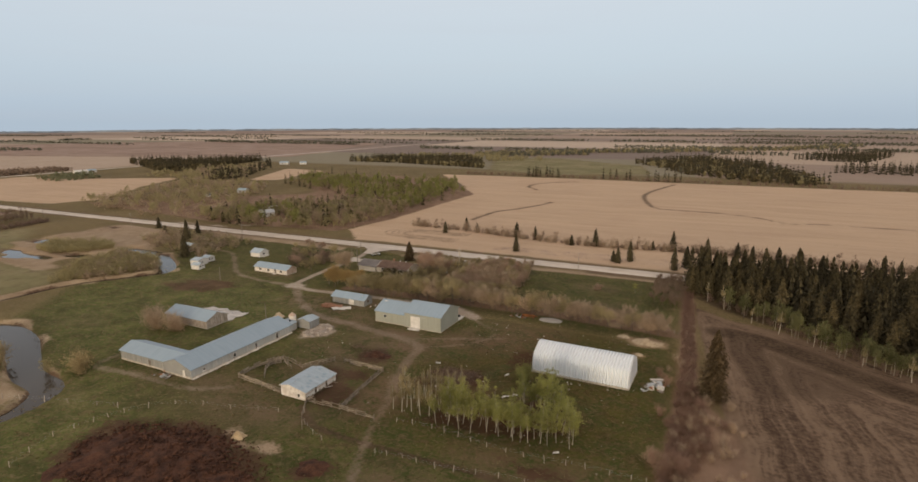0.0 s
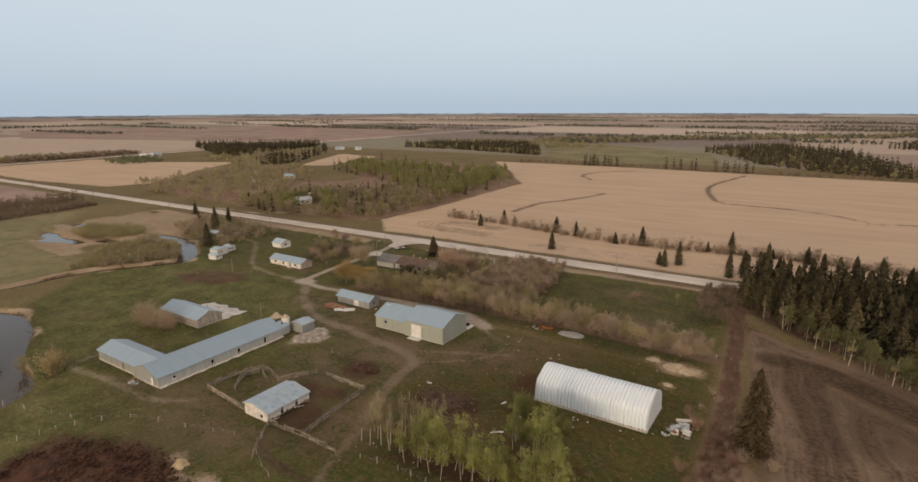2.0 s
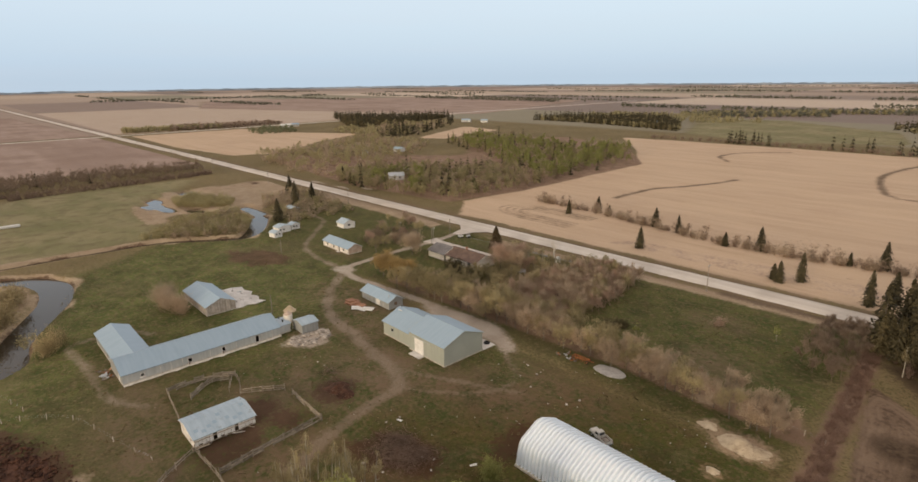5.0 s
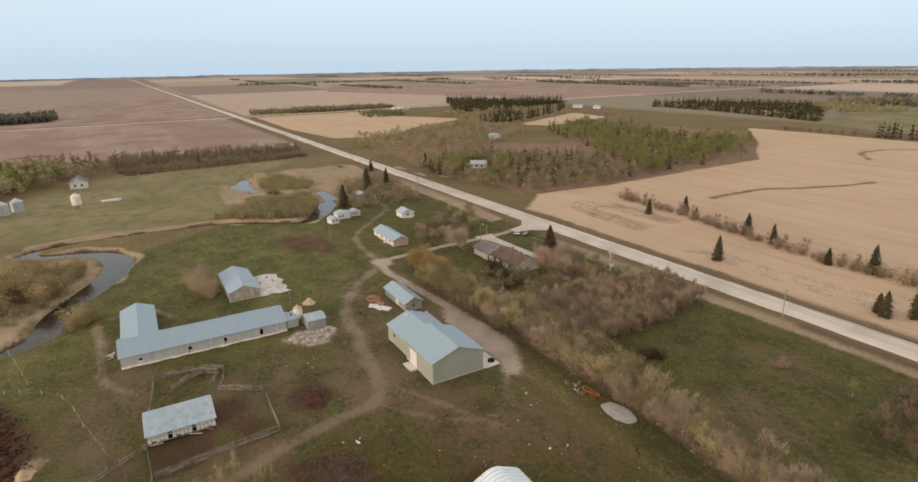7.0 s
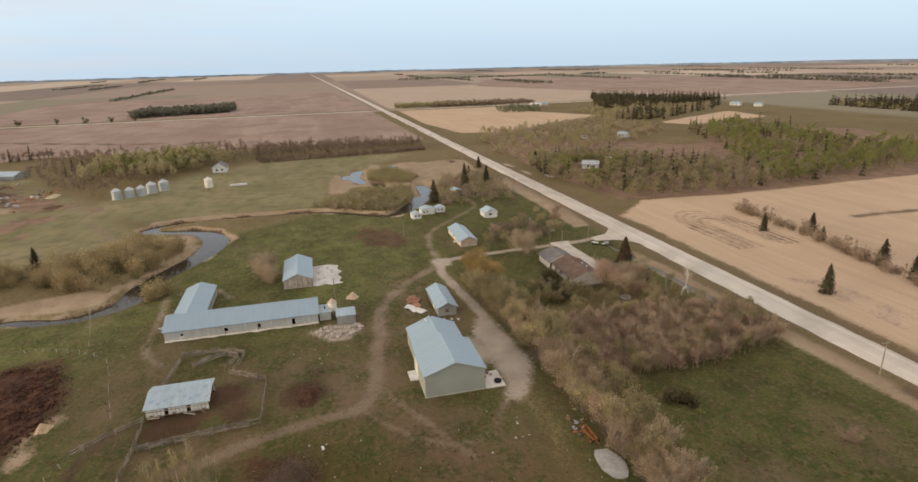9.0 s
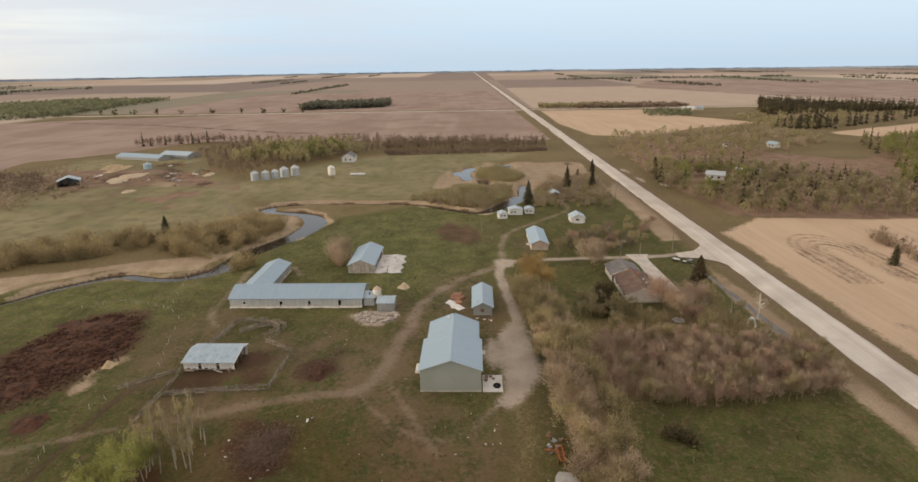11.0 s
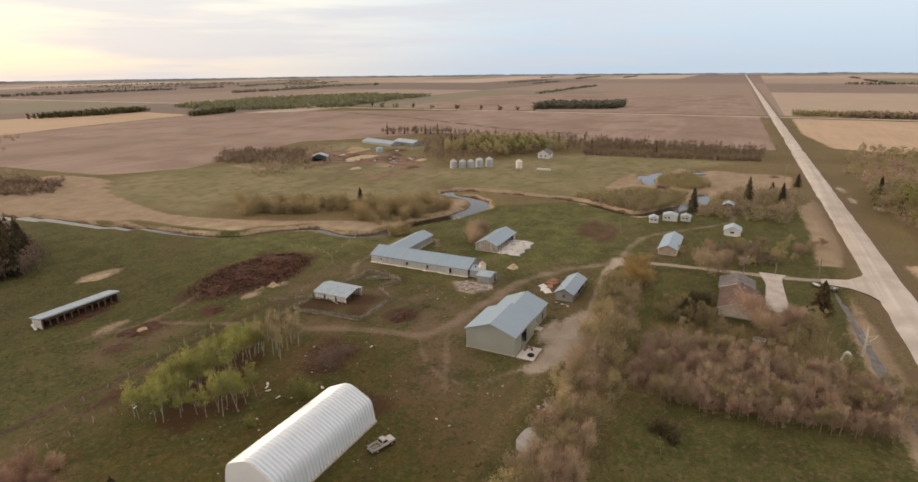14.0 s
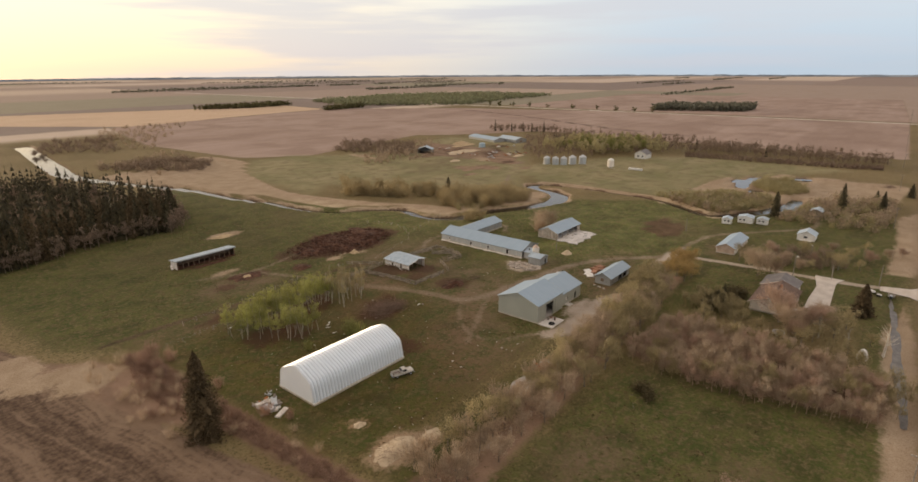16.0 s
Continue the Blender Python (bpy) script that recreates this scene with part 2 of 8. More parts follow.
M["shingle"] = mottled("brown_shingles", (0.115, 0.075, 0.058), (0.185, 0.125, 0.098), 0.5, 0.9, fine=12)
M["shingle_grey"] = mottled("grey_shingles", (0.15, 0.14, 0.14), (0.23, 0.215, 0.21), 0.5, 0.9, fine=12)
M["concrete"] = mottled("old_concrete", (0.50, 0.47, 0.44), (0.72, 0.69, 0.655), 0.3, 0.9, fine=6)
M["pad_pale"] = mottled("stained_concrete", (0.33, 0.31, 0.285), (0.50, 0.47, 0.44), 0.5, 0.95)
M["pad"] = mottled("pale_gravel_pad", (0.48, 0.425, 0.37), (0.62, 0.565, 0.50), 0.3, 0.95)
M["ditch_bed"] = mottled("wet_grey_gravel", (0.085, 0.076, 0.068), (0.19, 0.172, 0.155), 0.6, 0.45, spec=0.4, world=True)
M["rubble"] = mottled("broken_concrete", (0.28, 0.24, 0.20), (0.52, 0.46, 0.40), 0.8, 0.9, rand=0.2)
# near-black for vents and chassis, and for interior shade painted onto shed floors
M["dark"] = mottled("black_parts_and_shade", (0.012, 0.010, 0.009), (0.03, 0.026, 0.022), 1.0, 0.9)
M["glass"] = mottled("dark_window_glass", (0.02, 0.022, 0.025), (0.04, 0.043, 0.046), 0.5, 0.1, spec=0.5)
M["rust"] = mottled("rusty_orange_steel", (0.24, 0.09, 0.035), (0.44, 0.17, 0.06), 1.5, 0.8)
M["brick_red"] = mottled("red_brown_scrap", (0.24, 0.12, 0.075), (0.40, 0.22, 0.14), 1.2, 0.9, rand=0.15)
M["manure"] = mottled("dark_brown_muck", (0.040, 0.018, 0.011), (0.132, 0.060, 0.035), 0.45, 0.95, fine=6, bump=1.0, dist=0.4, world=True)
M["sand"] = mottled("pale_sand", (0.42, 0.33, 0.22), (0.58, 0.47, 0.33), 0.8, 0.95)
M["straw"] = mottled("dry_straw", (0.36, 0.26, 0.15), (0.56, 0.43, 0.27), 0.7, 0.95, bump=0.8)
M["rubber"] = mottled("black_rubber", (0.015, 0.015, 0.015), (0.03, 0.03, 0.03), 3, 0.8)
M["truck"] = mottled("dull_grey_beige_paint", (0.50, 0.47, 0.42), (0.62, 0.59, 0.54), 0.8, 0.5)
M["galv_blue"] = mottled("pale_blue_tank", (0.30, 0.40, 0.46), (0.40, 0.50, 0.56), 0.8, 0.5)


def water_material():
    m = Mat("brown_river_water", 0.06, 0, 0.5)
    m.b.inputs["IOR"].default_value = 1.33
    m.bump(m.noise(1.2, 3), 0.06, 0.1)
    return m.col(m.mix(m.rng(m.noise(0.05, 3), 0.35, 0.65), (0.028, 0.022, 0.016), (0.05, 0.040, 0.030)))


def road_material():
    m = Mat("pale_gravel", 0.95, 0, 0.2)
    lane = m.noise(0.25, 3, m.pos, (0.02, 1.6, 1))
    c = m.mix(m.rng(lane, 0.35, 0.65), (0.58, 0.51, 0.44), (0.72, 0.66, 0.59))
    c = m.mix(m.rng(m.noise(0.09, 5), 0.4, 0.7, 0, 0.5), c, (0.42, 0.36, 0.30))
    c = m.mix(m.rng(m.noise(3.5, 3), 0.3, 0.7, 0, 0.25), c, (0.36, 0.31, 0.26))
    m.bump(m.noise(6, 3), 0.4, 0.03)
    return m.col(c)


def ground_material():
    m = Mat("farm_ground", 0.95, 0, 0.1)
    n1, n2, n3, n4 = m.noise(0.02, 5), m.noise(0.13, 5), m.noise(0.9, 4), m.noise(5.0, 3)
    dirt, mud, straw, gravel = m.attr("mask_a")
    plough, stubble, lush, far = m.attr("mask_b")
    pale, brown, ditch, scrub = m.attr("mask_c")
    # rough spring pasture: olive and brown
    c = m.mix(m.rng(n1, 0.38, 0.62), (0.195, 0.157, 0.080), (0.250, 0.197, 0.105))
    c = m.mix(m.rng(n2, 0.42, 0.68, 0, 0.6), c, (0.230, 0.166, 0.096))
    c = m.mix(m.rng(n3, 0.45, 0.75, 0, 0.5), c, (0.099, 0.078, 0.037))

    def lay(c, mask, colour, edge=0.30, soft=0.10, k=1.0):
        n = m.math("ADD", m.math("MULTIPLY", m.math("SUBTRACT", n2, 0.5), edge), m.math("MULTIPLY", m.math("SUBTRACT", n3, 0.5), edge))
        f = m.rng(m.math("ADD", mask, n), 0.5 - soft, 0.5 + soft, 0, k)
        return m.mix(f, c, colour)

    green = m.mix(m.rng(n2, 0.35, 0.65), (0.067, 0.086, 0.025), (0.117, 0.122, 0.041))
    green = m.mix(m.rng(n3, 0.45, 0.68, 0, 0.75), green, (0.155, 0.122, 0.062))
    green = m.mix(m.rng(m.noise(0.33, 6, None, None, 0.65), 0.5, 0.66, 0, 0.7), green, (0.118, 0.086, 0.047))
    green = m.mix(m.rng(m.noise(0.05, 4, m.pos, (1, 1.7, 1)), 0.52, 0.66, 0, 0.5), green, (0.050, 0.050, 0.020))
    green = m.mix(m.rng(n1, 0.52, 0.68, 0, 0.6), green, (0.130, 0.106, 0.055))
    c = lay(c, lush, green, 0.9, 0.3)
    # tufts and last year's thatch
    tuft = m.noise(0.55, 6, None, None, 0.7)
    c = m.mix(m.rng(tuft, 0.51, 0.62, 0, 0.6), c, (0.195, 0.150, 0.086))
    c = m.mix(m.rng(m.noise(1.7, 4, None, None, 0.7), 0.49, 0.63, 0, 0.6), c, (0.056, 0.056, 0.022))
    # far field colours, with the haze of distance already mixed in
    ft = m.n("ShaderNodeAttribute")
    ft.attribute_name = "hazed_tone"
    farc = m.mix(m.rng(n1, 0.3, 0.7, 0, 0.35), ft.outputs["Color"], m.mix(1.0, ft.outputs["Color"], (0.8, 0.78, 0.74), "MULTIPLY"))
    c = m.mix(far, c, farc)
    # worked fields with drill rows
    rows = m.noise(0.6, 3, m.pos, (0.03, 1.0, 1))
    rows2 = m.noise(0.10, 4, m.pos, (0.10, 1.0, 1))
    st = m.mix(m.rng(rows2, 0.2, 0.8), (0.52, 0.385, 0.272), (0.63, 0.480, 0.350))
    st = m.mix(m.rng(rows, 0.4, 0.7, 0, 0.3), st, (0.43, 0.31, 0.215))
    st = m.mix(m.rng(n1, 0.5, 0.7, 0, 0.5), st, (0.50, 0.365, 0.262))
    st = m.mix(m.rng(m.noise(0.012, 5, m.pos, (1, 1.8, 1)), 0.5, 0.64, 0, 0.5), st, (0.60, 0.455, 0.325))
    c = lay(c, stubble, st, 0.25, 0.06)
    # distant brown fields: haze lightens and blues this base colour
    bf = m.mix(m.rng(rows2, 0.2, 0.8), (0.340, 0.254, 0.214), (0.420, 0.322, 0.275))
    bf = m.mix(m.rng(n1, 0.42, 0.66, 0, 0.65), bf, (0.262, 0.186, 0.150))
    bf = m.mix(m.rng(m.noise(0.006, 4, m.pos, (0.6, 1.6, 1)), 0.48, 0.62, 0, 0.6), bf, (0.285, 0.205, 0.168))
    c = lay(c, brown, bf, 0.25, 0.06)
    # rounds of the plough, running along the field's edge
    worn, depth, dark_turf, fresh = m.attr("mask_d")
    sway = m.math("MULTIPLY", m.math("SUBTRACT", m.noise(0.035, 2), 0.5), 9.0)
    arc = m.n("ShaderNodeCombineXYZ")
    m.l(m.math("ADD", depth, sway), arc.inputs[0])
    m.l(m.math("MULTIPLY", n1, 10.0), arc.inputs[1])
    m.l(m.math("MULTIPLY", n2, 2.2), arc.inputs[2])
    pn, pn2 = m.noise(0.16, 5, arc.outputs[0]), m.noise(0.75, 4, arc.outputs[0])
    pf = m.math("ADD", m.math("ADD", m.math("MULTIPLY", pn, 0.5), m.math("MULTIPLY", pn2, 0.3)), m.math("ADD", m.math("MULTIPLY", n2, 0.16), m.math("MULTIPLY", n3, 0.24)))
    pl = m.mix(m.rng(pf, 0.50, 0.71), (0.082, 0.054, 0.038), (0.250, 0.180, 0.128))
    pl = m.mix(m.rng(n3, 0.4, 0.7, 0, 0.4), pl, (0.175, 0.118, 0.080))
    c = lay(c, plough, pl, 0.3, 0.12)
    pg = m.mix(m.rng(n1, 0.35, 0.65), (0.220, 0.206, 0.108), (0.300, 0.262, 0.155))
    pg = m.mix(m.rng(n2, 0.45, 0.7, 0, 0.6), pg, (0.150, 0.118, 0.070))
    pg = m.mix(m.rng(m.noise(0.05, 5, m.pos, (1, 2.2, 1)), 0.45, 0.7, 0, 0.45), pg, (0.160, 0.162, 0.072))
    c = lay(c, pale, pg, 0.7, 0.3)
    sc = m.mix(m.rng(n2, 0.35, 0.65), (0.300, 0.206, 0.148), (0.215, 0.146, 0.104))
    c = lay(c, scrub, sc, 0.5, 0.2)
    rd = m.mix(m.rng(n2, 0.25, 0.75), (0.330, 0.250, 0.172), (0.470, 0.375, 0.272))
    rd = m.mix(m.rng(n4, 0.3, 0.8, 0, 0.6), rd, (0.24, 0.170, 0.105))
    c = lay(c, straw, rd, 0.75, 0.24)
    c = lay(c, ditch, m.mix(m.rng(m.math("ADD", m.math("MULTIPLY", n2, 0.5), m.math("MULTIPLY", n3, 0.5)), 0.3, 0.7), (0.042, 0.028, 0.018), (0.130, 0.092, 0.062)), 0.8, 0.25, 0.85)
    wf = m.math("MULTIPLY", worn, m.rng(m.math("ADD", m.math("MULTIPLY", n2, 0.6), m.math("MULTIPLY", n3, 0.4)), 0.35, 0.6))
    c = m.mix(wf, c, m.mix(n4, (0.150, 0.104, 0.068), (0.225, 0.165, 0.115)))
    md = m.mix(m.rng(m.math("ADD", m.math("MULTIPLY", n2, 0.6), m.math("MULTIPLY", n4, 0.4)), 0.25, 0.75), (0.058, 0.034, 0.022), (0.125, 0.076, 0.050))
    c = lay(c, m.math("MULTIPLY", mud, 0.82), md, 1.3, 0.25, 0.92)
    dr = m.mix(m.rng(n2, 0.25, 0.75), (0.215, 0.165, 0.120), (0.310, 0.250, 0.192))
    dr = m.mix(m.rng(n4, 0.35, 0.75, 0, 0.5), dr, (0.155, 0.118, 0.084))
    c = lay(c, dirt, dr, 0.75, 0.35, 0.85)
    gv = m.mix(m.rng(n2, 0.25, 0.75), (0.400, 0.338, 0.280), (0.540, 0.472, 0.405))
    gv = m.mix(m.rng(n4, 0.3, 0.8, 0, 0.5), gv, (0.30, 0.245, 0.20))
    c = lay(c, gravel, gv, 0.75, 0.26, 0.92)
    # darker, browner turf near the sheds, lighter sward by the creek
    c = m.mix(m.math("MULTIPLY", dark_turf, m.rng(n2, 0.3, 0.6, 0.35, 1.0)), c, m.mix(1.0, c, (0.84, 0.76, 0.64), "MULTIPLY"))
    c = m.mix(m.math("MULTIPLY", fresh, m.rng(n2, 0.3, 0.7, 0.4, 1.0)), c, m.mix(1.0, c, (1.42, 1.52, 1.50), "MULTIPLY"))
    c = m.mix(m.rng(n4, 0.35, 0.7, 0, 0.55), c, m.mix(1.0, c, (0.80, 0.71, 0.60), "MULTIPLY"))
    m.bump(m.math("ADD", n3, m.math("MULTIPLY", n4, 0.5)), 0.6, 0.25)
    return m.col(c)


M["water"], M["road"], M["ground"] = water_material(), road_material(), ground_material()


# ---- building helpers ----
def mesh_tris(name, v, f, mat):
    """A mesh from arrays of corners and triangles."""
    me = bpy.data.meshes.new(name)
    v, f = np.asarray(v, np.float32), np.asarray(f, np.int32)
    me.vertices.add(len(v))
    me.vertices.foreach_set("co", v.ravel())
    k = f.shape[1]
    me.loops.add(f.size)
    me.loops.foreach_set("vertex_index", f.ravel())
    me.polygons.add(len(f))
    me.polygons.foreach_set("loop_start", np.arange(0, f.size, k, dtype=np.int32))
    me.update(calc_edges=True)
    me.materials.append(mat)
    return me


def root(name, label, category, at=None, group="", kind=""):
    ob = new(name)
    ob.empty_display_size = 0.5
    ob.matrix_basis = at or Matrix()
    return tagged(ob, label, category, group, kind)


def part(name, bm, mat, parent=None, label="", smooth=False):
    """Links a bmesh as one mesh object under a thing or a part."""
    me = bpy.data.meshes.new(name)
    bmesh.ops.recalc_face_normals(bm, faces=bm.faces)
    bm.to_mesh(me)
    bm.free()
    me.materials.append(mat)
    if smooth:
        me.shade_smooth()
    ob = new(name, me)
    if parent:
        ob.parent = parent
    return tagged(ob, label)


def add_prism(bm, pts, d):
    """A solid: the polygon pts pushed along d."""
    a = [bm.verts.new(p) for p in pts]
    b = [bm.verts.new(Vector(p) + Vector(d)) for p in pts]
    bm.faces.new(a)
    bm.faces.new(b[::-1])
    for i in range(len(a)):
        j = (i + 1) % len(a)
        bm.faces.new((a[i], b[i], b[j], a[j]))
    return bm


def add_box(bm, x0, x1, y0, y1, z0, z1):
    return add_prism(bm, [(x0, y0, z0), (x1, y0, z0), (x1, y1, z0), (x0, y1, z0)], (0, 0, z1 - z0))


def box(x0, x1, y0, y1, z0, z1, bevel=0.0):
    bm = add_box(bmesh.new(), x0, x1, y0, y1, z0, z1)
    if bevel:
        bmesh.ops.bevel(bm, geom=bm.edges[:], offset=bevel, segments=2, affect="EDGES")
    return bm


def beam(bm, a, b, w, d=None):
    """A square timber from a to b."""
    a, b = Vector(a), Vector(b)
    t = (b - a).normalized()
    s = t.cross(Vector((0, 0, 1)))
    s = s.normalized() if s.length > 0.05 else Vector((1, 0, 0))
    u = s.cross(t)
    s, u = s * w / 2, u * (d or w) / 2
    return add_prism(bm, [a - s - u, a + s - u, a + s + u, a - s + u], b - a)


def tube(bm, pts, radii, n=8, caps=True):
    """A round bar along pts."""
    rings = []
    for i, (p, r) in enumerate(zip(pts, radii)):
        p = Vector(p)
        t = (Vector(pts[min(i + 1, len(pts) - 1)]) - Vector(pts[max(i - 1, 0)])).normalized()
        s = t.cross(Vector((0, 0, 1)))
        s = s.normalized() if s.length > 0.05 else Vector((1, 0, 0))
        u = s.cross(t)
        rings.append([bm.verts.new(p + (s * math.cos(k * 6.28319 / n) + u * math.sin(k * 6.28319 / n)) * r) for k in range(n)])
    for a, b in zip(rings, rings[1:]):
        for k in range(n):
            bm.faces.new((a[k], a[(k + 1) % n], b[(k + 1) % n], b[k]))
    if caps:
        bm.faces.new(rings[0][::-1])
        bm.faces.new(rings[-1])
    return bm


def wall(bm, p, along, length, top, thick=0.15, openings=(), breaks=(), base=-0.1):
    """A wall from p along a unit vector, with holes (u0, u1, z0, z1) through it. top(u) gives its height."""
    p, along = Vector((*p, 0)), Vector((*along, 0))
    inward = Vector((-along.y, along.x, 0)) * thick
    cuts = sorted({0, length, *breaks, *(u for o in openings for u in o[:2])})
    for u0, u1 in zip(cuts, cuts[1:]):
        mid, spans = (u0 + u1) / 2, []
        z = base
        for o in sorted((o for o in openings if o[0] <= mid <= o[1]), key=lambda o: o[2]):
            if o[2] > z + 0.02:
                spans.append((z, z, o[2], o[2]))
            z = o[3]
        if min(top(u0 + 1e-4), top(u1 - 1e-4)) > z + 0.01:
            spans.append((z, z, top(u1 - 1e-4), top(u0 + 1e-4)))
        for za, zb, zc, zd in spans:
            a, b = p + along * u0, p + along * u1
            up = Vector((0, 0, 1))
            add_prism(bm, [a + up * za, b + up * zb, b + up * zc, a + up * zd], inward)
    return bm


def gabled(name, label, category, at, L, W, eave, ridge, walls, roof, ro=None, over=0.35, eave2=None, holes=None, footing=None, skip="", group="", gable_mat=None, cap=True):
    """A gable-roofed building: local x along the ridge, local y across. holes: openings by side s, n, w, e."""
    ro, eave2, holes = ro or W / 2, eave2 if eave2 is not None else eave, holes or {}
    r = root(name, label, category, at, group)

    def prof(v):
        return eave + (ridge - eave) * v / ro if v <= ro else eave2 + (ridge - eave2) * (W - v) / (W - ro)

    gm = gable_mat or walls
    if "s" not in skip:
        part("wall", wall(bmesh.new(), (0, 0), (1, 0), L, lambda u: eave, 0.15, holes.get("s", ())), walls, r)
    if "n" not in skip:
        part("wall", wall(bmesh.new(), (L, W), (-1, 0), L, lambda u: eave2, 0.15, holes.get("n", ())), walls, r)
    if "w" not in skip:
        part("wall", wall(bmesh.new(), (0, W - 0.15), (0, -1), W - 0.3, lambda u: prof(W - 0.15 - u) - 0.03, 0.15, holes.get("w", ()), (W - 0.15 - ro,)), gm, r)
    if "e" not in skip:
        part("wall", wall(bmesh.new(), (L, 0.15), (0, 1), W - 0.3, lambda u: prof(u + 0.15) - 0.03, 0.15, holes.get("e", ()), (ro - 0.15,)), gm, r)
    s1, s2 = (ridge - eave) / ro, (ridge - eave2) / (W - ro)
    t = 0.12
    for sgn, y0, z0 in ((1, -over, eave - over * s1), (-1, W + over, eave2 - over * s2)):
        bm = bmesh.new()
        add_prism(bm, [(-over, y0, z0), (-over, ro, ridge), (-over, ro, ridge + t), (-over, y0, z0 + t)], (L + 2 * over, 0, 0))
        part("roof", bm, roof, r)
    if cap:
        bm = bmesh.new()
        add_prism(bm, [(-over - 0.02, ro - 0.28, ridge + t - 0.28 * s1 + 0.02), (-over - 0.02, ro, ridge + t + 0.03), (-over - 0.02, ro + 0.28, ridge + t - 0.28 * s2 + 0.02), (-over - 0.02, ro, ridge + t - 0.02)], (L + 2 * over + 0.04, 0, 0))
        part("ridge_cap", bm, roof, r)
    for x in (-over - 0.03, L + over):
        for y0, z0 in ((-over, eave - over * s1), (W + over, eave2 - over * s2)):
            bm = beam(bmesh.new(), (x + 0.015, y0, z0 + 0.02), (x + 0.015, ro, ridge + 0.02), 0.04, 0.2)
            part("barge_board", bm, gm, r)
    if footing:
        bm = bmesh.new()
        for a in ((-0.05, L + 0.05, -0.05, 0.0), (-0.05, L + 0.05, W, W + 0.05), (-0.05, 0, 0, W), (L, L + 0.05, 0, W)):
            add_box(bm, *a, -0.1, footing)
        part("footing", bm, M["foundation"], r)
    return r


def slab(name, mat, parent, x0, x1, y0, y1, z0, z1, label="", bevel=0.02):
    return part(name, box(x0, x1, y0, y1, z0, z1, bevel), mat, parent, label)


# ---- plan helpers ----
def seg_dist(px, py, line):
    """Distance of points to a polyline, and the running index at the nearest place."""
    best, where = np.full(px.shape, 1e9), np.zeros(px.shape)
    for i, ((ax, ay), (bx, by)) in enumerate(zip(line, line[1:])):
        dx, dy = bx - ax, by - ay
        t = np.clip(((px - ax) * dx + (py - ay) * dy) / max(dx * dx + dy * dy, 1e-9), 0, 1)
        d = np.hypot(px - ax - t * dx, py - ay - t * dy)
        near = d < best
        best[near], where[near] = d[near], (i + t)[near]
    return best, where


def poly_sd(px, py, poly):
    """Signed distance to a polygon, negative inside."""
    d, _ = seg_dist(px, py, list(poly) + [poly[0]])
    inside = np.zeros(px.shape, bool)
    for (ax, ay), (bx, by) in zip(poly, list(poly[1:]) + [poly[0]]):
        c = ((ay > py) != (by > py)) & (px < (bx - ax) * (py - ay) / (by - ay + 1e-12) + ax)
        inside ^= c
    return np.where(inside, -d, d)


def smooth_line(pts, step=3.0):
    """A Catmull-Rom curve through pts (any number of values a point)."""
    p = np.array([pts[0], *pts, pts[-1]], float)
    out = []
    for a, b, c, d in zip(p, p[1:], p[2:], p[3:]):
        n = max(2, int(np.hypot(*(c - b)[:2]) / step))
        t = np.linspace(0, 1, n, endpoint=False)[:, None]
        out.append(0.5 * (2 * b + (c - a) * t + (2 * a - 5 * b + 4 * c - d) * t ** 2 + (3 * b - a - 3 * c + d) * t ** 3))
    return np.vstack([*out, p[-1:]])


# ---- ground, river, road ----
RIVER = smooth_line([(-120, -420, 13), (-97, -259, 14), (-91, -204, 12), (-102, -156, 7), (-113, -114, 6.5), (-120, -91, 6), (-123, -50, 5.5), (-129, -27, 5), (-130.5, 0, 4.6),
                     (-137, 19, 4.4), (-150, 29, 4.8), (-161, 44, 5.2), (-158, 62, 5.2), (-165, 75, 7.5), (-180, 78, 8), (-197, 85.5, 8.5), (-213, 92.5, 9.5), (-230, 94.5, 10), (-243, 88.5, 9), (-248.5, 78, 8.5),
                     (-253, 65, 7), (-260, 63, 6), (-266, 78, 4.5), (-266.5, 106, 4.5), (-264, 138, 5), (-253, 157, 5.5), (-246, 170, 6), (-258, 182, 8), (-283, 195, 8),
                     (-303, 199, 7), (-313, 190, 4), (-322, 173, 4), (-338, 163, 7), (-350, 160, 11), (-369, 168, 6), (-383, 196, 3), (-383, 222, 3), (-384, 252, 3)], 3)
DITCH_BED = smooth_line([(-172, 246, 0.9), (-160, 247.5, 1.1), (-140, 249, 1.7), (-131, 249.6, 1.4), (-122, 250, 2.0), (-110, 251.4, 1.5), (-92, 252.5, 0.8)], 3)


def road_y(x):
    return 263.5 + 0.02 * (x + 100)


